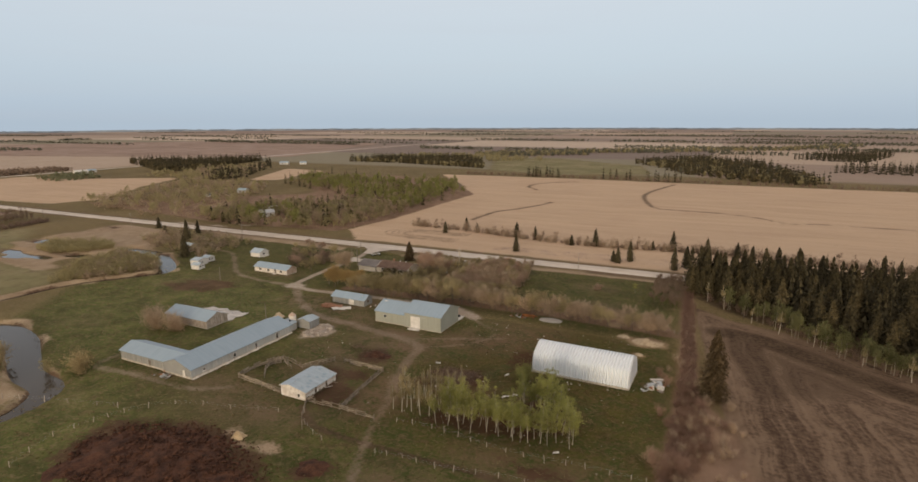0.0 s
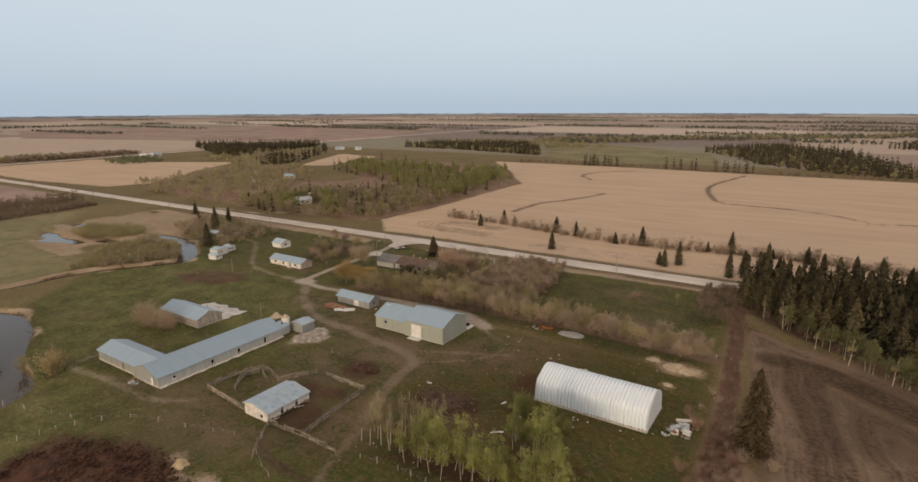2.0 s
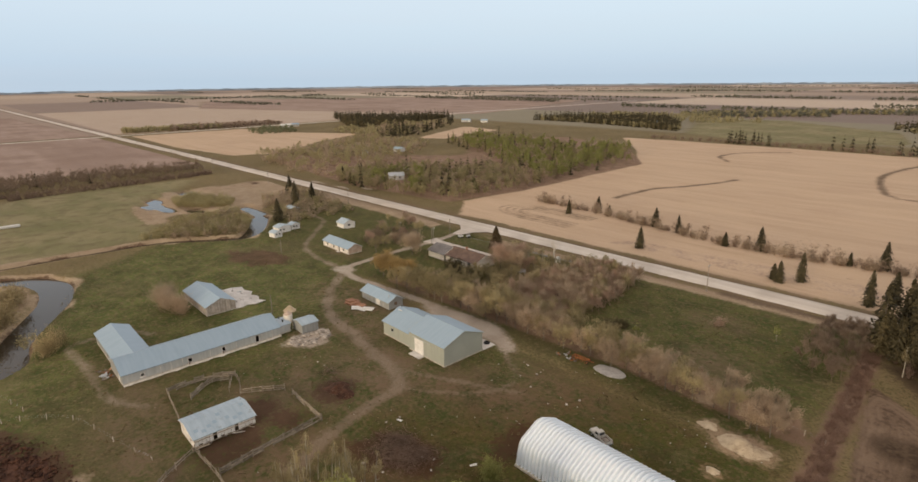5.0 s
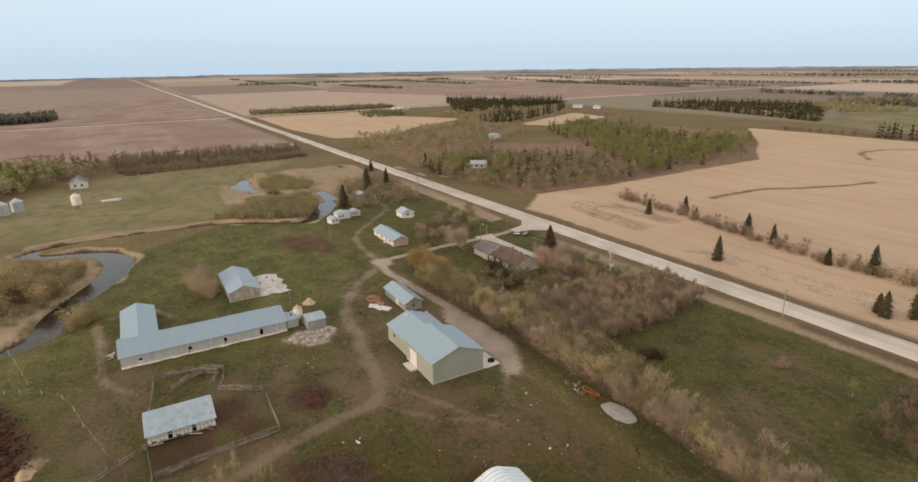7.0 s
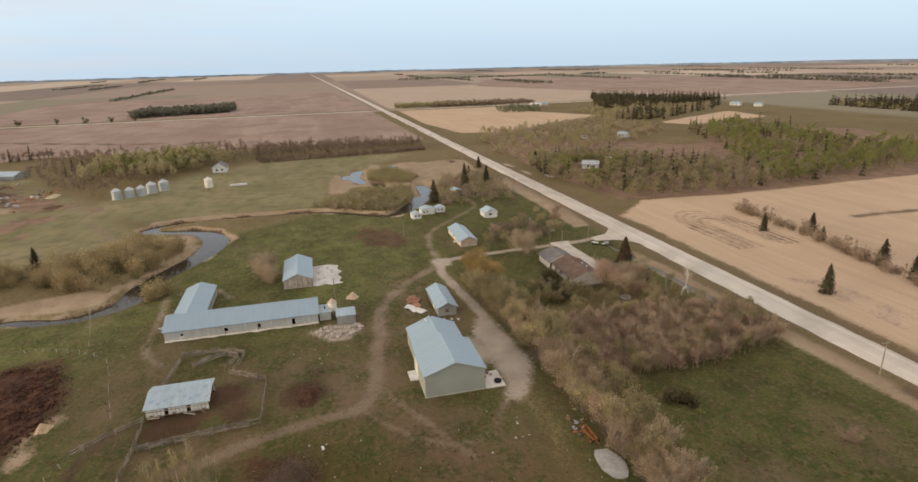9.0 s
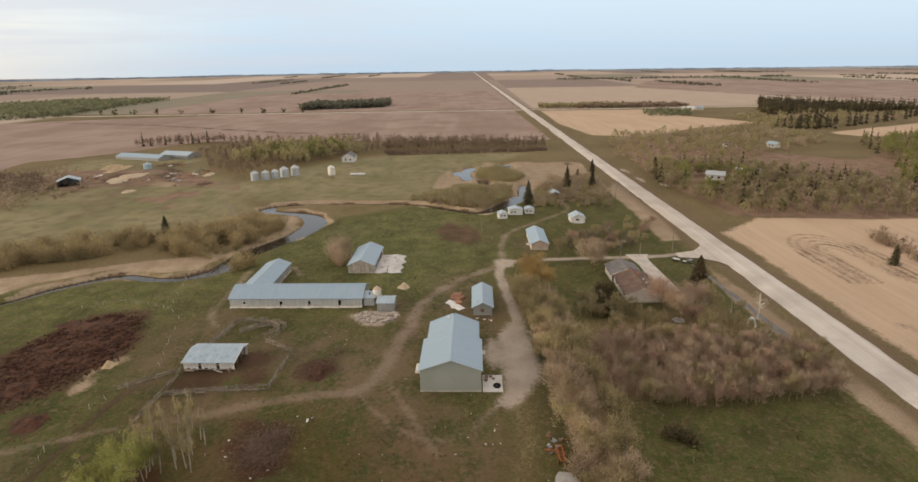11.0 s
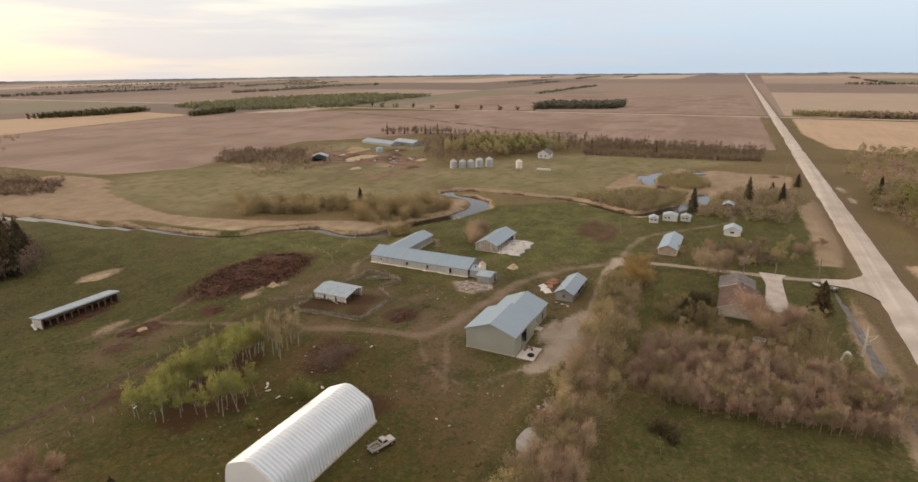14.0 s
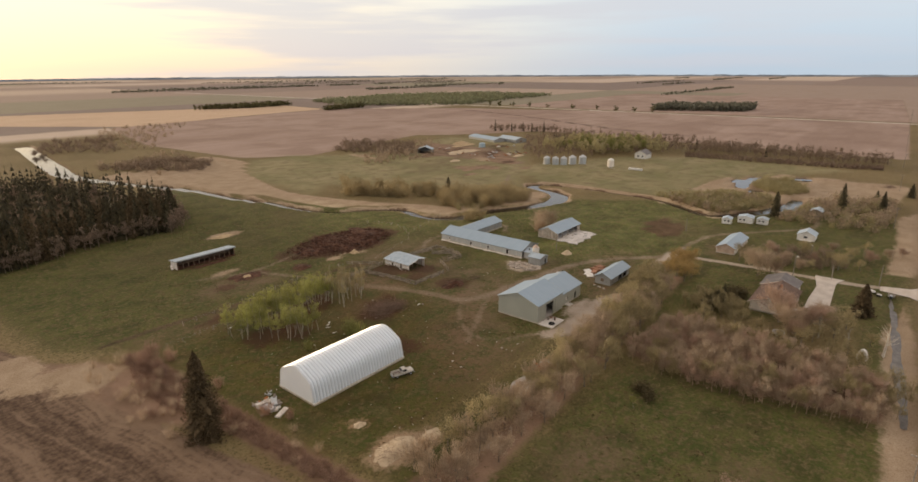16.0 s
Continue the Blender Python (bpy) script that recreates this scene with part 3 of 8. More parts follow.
DRIVE = [(-181, 258), (-180.5, 250), (-178, 238), (-176.5, 226), (-176, 210), (-174, 190), (-172, 181.5), (-166, 177.5), (-158.5, 177), (-143, 178.5), (-122, 180.3), (-105, 180.5), (-94, 179.3), (-84.5, 175.5)]
SPURS = [[(-362, 262), (-347, 270), (-338, 277)], [(-330, 266), (-318, 271), (-306, 279)], [(-374, 311), (-392, 328), (-400, 345), (-405, 358)], [(-322, 300), (-330, 312), (-344, 322)]]
TRACKS = [
    ([(-84.5, 175.5), (-78, 170.6), (-72, 167), (-70, 160), (-74, 152), (-84, 144)], 2.0, "weak"),
    ([(-168, 176.5), (-157.5, 166.3), (-146, 157.5), (-134, 152.5), (-117, 150), (-104, 147.5), (-95, 146.5), (-87, 142.5), (-86, 136.5), (-83.5, 126), (-80, 117), (-77, 110)], 2.1),
    ([(-77, 110), (-73, 96), (-68, 84), (-62, 70)], 2.2, "weak"),
    ([(-94, 147), (-88, 150), (-76, 156), (-66, 161)], 1.9, "weak"),
    ([(-172, 179), (-178, 178.5), (-195, 179.5), (-211, 184), (-230, 200), (-248, 213.8), (-263, 213.7)], 1.3),
    ([(-168, 95), (-166, 89), (-150, 90.5), (-136, 90.5), (-126, 92), (-119, 97)], 0.9),
    ([(-168, 95), (-167, 104), (-160, 108)], 0.9),
    ([(-92, 60), (-78, 64), (-60, 67), (-44, 60)], 0.8),
    ([(-230, 60), (-262, 40), (-300, 20), (-325, 5), (-340, -40), (-380, -60)], 1.4),
]


def blob(x, y, rx, ry=None, n=12, k=0.25, seed=1):
    """An uneven round patch of ground as a polygon."""
    rnd = random.Random(seed)
    return [(x + rx * math.cos(a) * (1 + rnd.uniform(-k, k)), y + (ry or rx) * math.sin(a) * (1 + rnd.uniform(-k, k))) for a in (i * 6.28319 / n for i in range(n))]


FIELDS = {
    "plough": [[(-12, 223), (0, 213), (18, 206), (33, 194), (52, 180), (95, 162), (150, 120), (150, -20), (70, -30), (22, 30), (13, 68), (5, 99), (3, 127), (-1, 149), (-6, 181)]],
    "stubble": [[(-207, 272), (-230, 297), (-229, 335), (-228, 379), (-238, 500), (-285, 580), (-362, 676), (-221, 685), (100, 690), (420, 690), (820, 640), (820, 276), (-190, 273)],
                [(-540, 507), (-622, 664), (-540, 650), (-508, 525)],
                [(-270, -535), (-420, -572), (-620, -600), (-640, -760), (-456, -800), (-200, -900), (-150, -700)],
                [(-653, 268), (-545, 284), (-525, 327), (-594, 403), (-643, 493), (-765, 425), (-846, 420), (-850, 268)]],
    "brown": [[(-512, 240), (-862, 230), (-850, -190), (-775, -420), (-620, -590), (-420, -565), (-240, -535), (-196, -330), (-206, -185), (-250, -150), (-410, -182), (-456, -140), (-530, -92)],
              [(-1590, 608), (-1154, 760), (-821, 890), (-1044, 1525), (-1566, 1651), (-2000, 1250), (-2108, 804)],
              [(-885, 230), (-1500, 200), (-1500, -380), (-880, -380)]],
    "pale": [[(-327, 767), (-419, 1002), (-315, 1057), (-141, 926), (-105, 791), (-220, 727)],
             [(-268, 60), (-270, 140), (-300, 150), (-340, 145), (-400, 190), (-435, 215), (-432, 105), (-400, 60), (-330, 25), (-300, 20)],
             [(-152, -20), (-160, -60), (-156, -95), (-175, -126), (-203, -162), (-240, -160), (-268, -130), (-420, -140), (-440, -60), (-330, 10), (-280, 40), (-250, 60), (-205, 40), (-180, -40)]],
    "lush": [[(-290, 205), (-290, 246), (-180, 252), (-90, 253), (-90, 246), (-180, 236), (-200, 205), (-250, 190)], [(-40, 128), (-12, 110), (-8, 124), (-13, 160), (-19, 246), (-40, 246), (-30, 180)], [(-120, 178), (-20, 178), (-14, 192), (-60, 191), (-120, 185)], [(-112, -110), (-128, -50), (-135, -20), (-60, 0), (20, 0), (0, -30), (-60, -30), (-80, -60), (-92, -100)],
             [(-135, -20), (-150, 28), (-165, 76), (-235, 103), (-262, 140), (-250, 172), (-262, 184), (-270, 205), (-180, 248), (-160, 245), (-130, 222), (-122, 198), (-60, 196), (-22, 196), (-22, 246), (-92, 252), (-88, 246),
              (-82, 200), (-170, 176), (-100, 178), (-30, 176), (-18, 140), (-10, 100), (6, 80), (10, 0), (-60, -30)],
             [(-84, 214), (-90, 252), (-20, 254), (-22, 196), (-82, 198)]],
    "straw": [[(-118, -150), (-128, -60), (-137, -40), (-138, -12), (-142, 14), (-153, 20), (-167, 38), (-163, 60), (-167, 70), (-178, 72), (-200, 80), (-216, 87), (-231, 88), (-243, 80), (-236, 72), (-215, 78), (-196, 70), (-180, 60), (-176, 46), (-168, 30), (-160, 10), (-152, -20), (-150, -42), (-160, -80), (-172, -125), (-150, -170)],
              [(-160, -100), (-176, -128), (-200, -163), (-196, -205), (-176, -215), (-160, -160)], [(-100, -125), (-111, -117), (-123, -107), (-151, -109), (-171, -125), (-160, -160), (-120, -190), (-97, -184)],
              [(-272, -130), (-266, -88), (-272, -86), (-280, -128)], blob(-340, -118, 13, 4, seed=64), blob(-366, -66, 9, 4, seed=65), blob(-322, -24, 8, 4, seed=66), blob(4, 104, 9, 5, seed=67), blob(10, 96, 9, 5, seed=68), blob(15, 84, 7, 9, seed=69),
              [(-296, 144), (-318, 168), (-310, 184), (-322, 178), (-340, 168), (-356, 168), (-352, 150), (-335, 146)],
              [(-255, 60), (-269, 62), (-273, 80), (-272, 108), (-270, 140), (-258, 160), (-250, 172), (-246, 178), (-240, 172), (-247, 160), (-262, 138), (-264, 100), (-264, 78)],
              [(-300, 190), (-312, 240), (-384, 245), (-392, 180), (-342, 150), (-312, 160)], [(-330, 205), (-318, 232), (-370, 242), (-384, 215), (-372, 188), (-345, 196)],
              [(-168, 250), (-140, 253), (-60, 256), (-20, 258), (-20, 252), (-90, 249), (-140, 246)],
              [(-314, 253.5), (-222, 254), (-198, 251), (-196, 243.5), (-240, 244.5), (-296, 242.5)], blob(-22.5, 178, 6.5, 4.5, seed=3), blob(-30.5, 180, 2.6, seed=4), blob(-23.5, 166, 1.6, seed=5), blob(-80, 16, 8, 4, seed=6), blob(-96, 77, 4, 2, seed=7), blob(-89, 79, 4.5, 1.8, seed=8), blob(-101, 80, 2, seed=17), blob(-57, 70, 2.6, 2.2, seed=9), blob(-55, 61, 5, 2, seed=19),
              blob(-35, 190, 3, 2, seed=12)],
    # no ditches here: dark brown ground under the woods
    "ditch": [[(-14, 236), (0, 222), (20, 207.5), (36, 194.5), (54, 180.5), (100, 163), (110, 172), (50, 192), (22, 219), (0, 243)], [(0, 243), (22, 219), (50, 192), (110, 172), (118, 280), (-8, 270)], [(-3, -3), (-46, -15), (-68, -11), (-82, -28), (-92, -76), (-76, -170), (-20, -190), (60, -60), (50, -11)]],
    "mud": [[(-68, 103), (-52, 103), (-38, 107), (-29, 114), (-29, 122), (-46, 120), (-62, 112)], blob(-41, 123, 5, 4, seed=71), blob(-207, 162, 15, 11, 16, 0.45, seed=21), blob(-214, 157, 9, 6, seed=85), blob(-104, 65, 26, 17, seed=22), blob(-93, 105, 7, 8, seed=23), blob(-101, 114, 6, 5, seed=75), blob(-92, 117, 5, 4, seed=76), blob(-96, 131, 6, 5, seed=24), blob(-70, 126, 8, 6, seed=25), blob(-58, 71, 6, 5, seed=26), blob(-75, 77, 5, 4, seed=27), blob(-76.5, 60, 3, 2, seed=72), blob(-47, 75, 4, 3, seed=73), blob(-33, 96, 7, 2.2, seed=74), blob(-345, -70, 18, 9, seed=77), blob(-360, -40, 14, 9, seed=78), blob(-330, -30, 12, 7, seed=79), blob(-318, 0, 9, 6, seed=80), blob(-388, -62, 20, 9, seed=81), blob(-305, -95, 12, 6, seed=82), blob(-56, 42, 12, 4, seed=28), blob(-62, 130, 5, seed=29), blob(-53, 147, 5, 8, seed=30)],
    "worn": [blob(-118, 152, 12, 5, seed=131), blob(-100, 149.5, 16, 5, seed=132), blob(-130, 158, 10, 6, seed=133), blob(-150, 163, 12, 6, seed=134), blob(-91, 139, 9, 9, seed=135), blob(-82, 151, 10, 8, seed=136), blob(-134, 163, 10, 7, seed=137), blob(-122, 173, 14, 4, seed=138), blob(-114, 97, 12, 4, seed=139), blob(-104, 128, 14, 4, seed=140), blob(-66, 122, 9, 5, seed=141), blob(-60, 168, 14, 6, seed=142), blob(-140, 98, 14, 5, seed=143), blob(-104, 91, 14, 5, seed=144), blob(-52, 74, 14, 8, seed=145), blob(-30, 96, 18, 4, seed=146), blob(-86, 145, 6, 6, seed=31), blob(-115, 156, 6, 3, seed=32), blob(-128, 141, 9, 8, seed=33), blob(-65, 158, 9, 9, seed=34), blob(-190, 191, 8, 4, seed=36), blob(-107, 118, 5, 5, seed=37), blob(-72, 154, 11, 9, seed=48), blob(-58, 171, 10, 6, seed=38), blob(-98, 140, 12, 8, seed=49), blob(-118, 158, 6, 4, seed=51), blob(-82, 110, 8, 14, seed=52), blob(-104, 116, 9, 8, seed=53), blob(-51, 233, 6, 4, seed=83), blob(-42, 208, 7, 4, seed=84),
             blob(-340, -60, 30, 16, seed=39), blob(-375, -85, 26, 10, seed=40), blob(-355, -15, 14, 8, seed=41), blob(-390, -40, 14, 12, seed=42), blob(-330, -95, 22, 12, seed=54), blob(-350, -50, 40, 22, seed=55), blob(-300, -40, 26, 6, seed=56), blob(-262, -30, 24, 5, seed=57), blob(-300, -120, 26, 8, seed=58)],
    "dark_turf": [[(-76, 96), (-10, 101), (-8, 130), (-14, 178), (-40, 180), (-62, 178), (-66, 160), (-78, 150), (-84, 128)]],
    "fresh": [[(-140, -10), (-150, 28), (-165, 76), (-235, 103), (-258, 140), (-246, 172), (-212, 180), (-172, 172), (-150, 155), (-135, 128), (-172, 118), (-172, 92), (-128, 84), (-120, 40)]],
    "gravel": [[(-122, 178), (-112, 174.5), (-94, 174.7), (-87, 174.8), (-82, 173.5), (-80, 176), (-86, 180), (-92, 183), (-102, 184), (-122, 182)], blob(-104, 173.5, 8, 2.6, seed=47), blob(-171, 179.5, 5, 4, seed=45), blob(-125, 140, 5, 7, seed=44)],
    "scrub": [[(-18, 245), (-13.5, 245), (-6.5, 158), (-1, 122), (-5, 100), (-10, 100), (-11.5, 156)], [(-113, 197), (-114, 226), (-110, 238), (-102, 253), (-89, 249), (-85, 218), (-86, 197)], [(-150, 184), (-150, 190), (-18, 197), (-14, 186), (-60, 188), (-130, 184)],
              [(-330, 278), (-235, 288), (-226, 340), (-232, 500), (-300, 590), (-410, 636), (-500, 560), (-380, 440), (-520, 300)], [(-358, -131), (-378, -107), (-374, -68), (-363, -27), (-337, -3), (-304, 30), (-322, -20), (-313, -83), (-330, -110)], [(-302, 28), (-310, 30), (-290, -10), (-272, -22), (-268, -16)], blob(-276, -2, 7, 4, seed=61), blob(-262, 10, 6, 3, seed=62), blob(-300, -66, 14, 5, seed=63), [(-6, 150), (4, 128), (12, 84), (0, 96), (-8, 110)]],
}
DITCHES = [[(-64, 669), (-80, 570), (-68, 500), (-55, 478), (-15, 471), (16, 458), (32, 444), (67, 451), (140, 440)], [(-170, 654), (-200, 624), (-207, 588), (-188, 560)], [(-4, 88.6), (-22, 88.8), (-40, 90.3), (-56, 89.8), (-67, 89.4), (-86, 90.5), (-95, 97)], [(-172, 367), (-171, 405), (-156, 437), (-146, 478)],
           [(-60, 256), (-20, 257), (60, 259)], [(-756, -409), (-696, -232), (-603, -49), (-564, 82)]]


def axis(lo, hi, dense_lo, dense_hi, fine, mid_lo, mid_hi, mid):
    a = list(np.arange(dense_lo, dense_hi + 0.01, fine))
    b = list(np.arange(dense_hi + mid, mid_hi + 0.01, mid))
    c = list(np.arange(dense_lo - mid, mid_lo - 0.01, -mid))
    for seq, end in ((b, hi), (c, lo)):
        s = mid
        while abs(seq[-1]) < abs(end) - 1e-6:
            s *= 1.22
            seq.append(min(end, seq[-1] + s) if end > 0 else max(end, seq[-1] - s))
    return np.array(sorted(a + b + c))


def make_ground():
    xs = np.array(sorted({*np.round(axis(-4850, 4850, -276, 24, 1.45, -1600, 700, 15), 3), *np.arange(30.0, 145, 6)}))
    ys = axis(-4800, 4800, -10, 338, 1.45, -900, 1200, 15)
    ys = np.array(sorted({*np.round(ys, 3), *np.arange(344.0, 700, 5.5)}))
    X, Y = np.meshgrid(xs, ys)
    px, py = X.ravel(), Y.ravel()
    Z = np.zeros(px.shape)
    masks = {}

    def lay(key, sd, width):
        masks[key] = np.maximum(masks.get(key, np.zeros(px.shape)), np.clip(0.5 - sd / width, 0, 1))

    dense = (px > -278) & (px < 26) & (py > -12) & (py < 340)
    wide = {"plough": 6, "stubble": 24, "brown": 24, "pale": 24, "lush": 14, "straw": 5, "mud": 5, "worn": 12, "gravel": 5, "scrub": 6, "ditch": 6, "dark_turf": 24, "fresh": 30}
    for key, polys in FIELDS.items():
        for p in polys:
            lay(key, poly_sd(px, py, p), wide[key])
    for line, w, *weak in TRACKS:
        d, _ = seg_dist(px, py, smooth_line(line, 4))
        lay("dirt", d - 0.75 * w + (1.0 if weak else 0), 3.0)
    d, _ = seg_dist(px, py, smooth_line(DRIVE, 4))
    lay("gravel", d - 1.5, 2.4)
    for line in SPURS:
        d, _ = seg_dist(px, py, smooth_line(line, 4))
        lay("gravel", d - 1.6, 3.0)
    for line in DITCHES:
        d, _ = seg_dist(px, py, smooth_line(line, 8))
        lay("ditch", d - (4 if line[0][0] < -700 else 1.0 if line[0][0] == -4 else 1.7 if line[0][1] > 340 else 1.8), 14 if line[0][0] < -700 else 2.6 if line[0][0] == -4 else 7)
    for k in range(5):
        arc = [(-150, 303 + 4 + 2.6 * k), *[(-176 + (10 + 4.5 * k) * math.cos(a), 303 + (4 + 2.6 * k) * math.sin(a)) for a in np.linspace(1.57, 4.71, 14)], (-150, 303 - 4 - 2.6 * k)]
        lay("ditch", seg_dist(px, py, arc)[0] - 0.25 - 0.2 * (k % 2), 3.0)
    # dark tilled edge before the wood, widened to paint in the wood's shadow
    d, _ = seg_dist(px, py, smooth_line([(-2, 198), (8, 197), (20, 189), (33, 177.5), (50, 166), (95, 142)], 5))
    lay("ditch", d - 4.6, 8)
    masks["depth"] = -poly_sd(px, py, FIELDS["plough"][0])
    ry = 263.5 + 0.02 * (px + 100)
    lay("worn", np.abs(py - ry) - 9, 6)
    # darker tilth in the turn of the ploughed field
    turn = [(-4, 206), (14, 198), (32, 180), (40, 166), (24, 156), (9, 148), (4, 160), (-2, 185)]
    masks["ditch"] = np.maximum(masks["ditch"], 0.52 * np.clip(0.5 - poly_sd(px, py, turn) / 10, 0, 1))
    # strip of stubble beside the road, broken up with the brown field colour
    strip = [(-130, 277), (60, 280), (220, 283), (220, 296), (60, 305), (-40, 302), (-118, 297)]
    masks["brown"] = np.maximum(masks["brown"], 0.47 * np.clip(0.5 - poly_sd(px, py, strip) / 10, 0, 1))
    # the river bed, with reeds on its banks
    d, where = seg_dist(px, py, RIVER[:, :2])
    half = np.interp(where, np.arange(len(RIVER)), RIVER[:, 2]) / 2
    wob = 0.9 * np.sin(px * 0.31 + 0.7 * py * 0.31) + 0.8 * np.sin(px * 0.17 - py * 0.23 + 1) + 0.5 * np.sin(py * 0.61 + 2)
    Z -= 2.1 * np.clip((half + 1.3 - d) / 2.0, 0, 1)
    bank = np.where(px < np.interp(py, [-60, 0, 60, 90], [-122, -131, -160, -200]), 1.6, -0.4)
    lay("straw", d - half - bank - 1.2 * wob, 4.5)
    lay("mud", d - half - 0.3 - 0.5 * wob, 1.6)
    d2, w2 = seg_dist(px, py, DITCH_BED[:, :2])
    h2 = np.interp(w2, np.arange(len(DITCH_BED)), DITCH_BED[:, 2]) / 2
    Z -= (1.35 + 0.14 * np.sin(px * 0.31) + 0.08 * np.sin(px * 0.83 + 1)) * np.clip((h2 + 1.9 - d2) / 2.2, 0, 1)
    # gentle unevenness, flat by the buildings
    rnd = np.random.RandomState(4)
    for _ in range(10):
        k = rnd.uniform(0.05, 0.22) * np.array([math.cos(a := rnd.uniform(0, 6.28)), math.sin(a)])
        Z += np.where(dense, 0.02, 0.05) * np.sin(px * k[0] + py * k[1] + rnd.uniform(0, 6.28))
    Z -= 0.12
    # far patchwork of quarter sections, its tones paled and greyed to carry distance haze
    far = np.clip((np.maximum.reduce([-1500 - px, py - 1100, -900 - py, px - 700, np.abs(py - 150) - 620 - 0 * px]) + 0) / 30 + 0.5, 0, 1)
    near_named = np.maximum.reduce([masks["brown"], masks["stubble"], masks["pale"]])
    far = np.maximum(far, np.clip((-px - 880) / 20, 0, 1)) * (near_named < 0.5)
    tones = np.array([(0.43, 0.345, 0.285), (0.31, 0.250, 0.220), (0.57, 0.475, 0.395), (0.26, 0.212, 0.190), (0.29, 0.265, 0.200), (0.36, 0.285, 0.240), (0.50, 0.405, 0.330), (0.30, 0.236, 0.207)])
    ix, iy = np.floor((px + 860) / 810).astype(int), np.floor((py - 262) / 405).astype(int)
    h = ((ix * 73856093) ^ (iy * 19349663)) % 997
    tone = tones[h % len(tones)]
    n, m = len(xs), len(ys)
    me = bpy.data.meshes.new("ground")
    me.vertices.add(n * m)
    me.vertices.foreach_set("co", np.stack([px, py, Z], 1).astype(np.float32).ravel())
    i = (np.arange(m - 1)[:, None] * n + np.arange(n - 1)[None]).ravel()
    quads = np.stack([i, i + 1, i + n + 1, i + n], 1).astype(np.int32)
    me.loops.add(quads.size)
    me.loops.foreach_set("vertex_index", quads.ravel())
    me.polygons.add(len(quads))
    me.polygons.foreach_set("loop_start", np.arange(0, quads.size, 4, dtype=np.int32))
    me.update(calc_edges=True)
    me.shade_smooth()
    zero = np.zeros(px.shape)
    for name, keys in (("mask_a", ("dirt", "mud", "straw", "gravel")), ("mask_b", ("plough", "stubble", "lush", "far")), ("mask_c", ("pale", "brown", "ditch", "scrub")), ("mask_d", ("worn", "depth", "dark_turf", "fresh"))):
        a = me.attributes.new(name, "FLOAT_COLOR", "POINT")
        masks["far"] = far
        a.data.foreach_set("color", np.stack([masks.get(k, zero) for k in keys], 1).astype(np.float32).ravel())
    a = me.attributes.new("hazed_tone", "FLOAT_COLOR", "POINT")
    a.data.foreach_set("color", np.concatenate([tone, np.ones((len(px), 1))], 1).astype(np.float32).ravel())
    me.materials.append(M["ground"])
    return tagged(new("ground", me), "flat spring farmland of green pasture, mud and stubble", "ground", kind="structure")


def ribbon(name, line, extra, z, mat, label, category):
    """A level strip along a line with its own width at each point."""
    line = np.asarray(line)
    t = np.gradient(line[:, :2], axis=0)
    t /= np.linalg.norm(t, axis=1)[:, None]
    s = np.stack([-t[:, 1], t[:, 0]], 1) * (line[:, 2:3] / 2 + extra)
    v = np.concatenate([np.c_[line[:, :2] + s, np.full(len(line), z)], np.c_[line[:, :2] - s, np.full(len(line), z)]])
    n = len(line)
    i = np.arange(n - 1)
    me = mesh_tris(name, v, np.concatenate([np.stack([i, i + n, i + n + 1, i + 1], 1)]), mat)
    return tagged(new(name, me), label, category, kind="structure")


ground = make_ground()
ribbon("water", RIVER, 0.9, -1.35, M["water"], "still brown creek water winding through the pasture", "river")
ribbon("ditch_bed", DITCH_BED, 0.3, -1.12, M["ditch_bed"], "wet grey gravel along the roadside ditch", "ditch")


def make_road():
    xs = np.concatenate([np.arange(-4800, -600, 40), np.arange(-600, 300, 6), np.arange(300, 2400, 40)])
    prof = ((-5.0, -0.10), (-3.9, 0.16), (0, 0.30), (3.9, 0.16), (5.0, -0.10))
    rnd = np.random.RandomState(2)
    v, k = [], len(prof)
    for x in xs:
        w = rnd.uniform(-0.25, 0.25)
        v += [(x, road_y(x) + o + w * abs(o) / 5, z) for o, z in prof]
    i = (np.arange(len(xs) - 1)[:, None] * k + np.arange(k - 1)[None]).ravel()
    me = mesh_tris("road", v, np.stack([i, i + k, i + k + 1, i + 1], 1), M["road"])
    tagged(new("road", me), "long straight pale gravel road across the plain", "road", kind="structure")
    ys = np.arange(-1600, 1601, 25.0)
    v = [(-866 + o + 0.02 * (y - 200) * -1, y, z) for y in ys for o, z in ((-4.5, -0.1), (-3.2, 0.14), (3.2, 0.14), (4.5, -0.1))]
    i = (np.arange(len(ys) - 1)[:, None] * 4 + np.arange(3)[None]).ravel()
    me = mesh_tris("road", v, np.stack([i, i + 1, i + 5, i + 4], 1), M["road"])
    tagged(new("road", me), "narrower gravel cross road between brown fields", "road", kind="structure")
    # the mouth of the driveway
    bm = bmesh.new()
    pts = [(-197, 257.8), (-188.5, 255.4), (-183, 251), (-180.5, 243), (-175.8, 243), (-174.4, 250.5), (-170.5, 255), (-164, 258.2)]
    bm.faces.new([bm.verts.new((x, y, 0.06 + 0.011 * (y - 243))) for x, y in pts])
    tagged(part("driveway", bm, M["road"]), "flared gravel mouth of the farm driveway", "driveway", kind="structure")


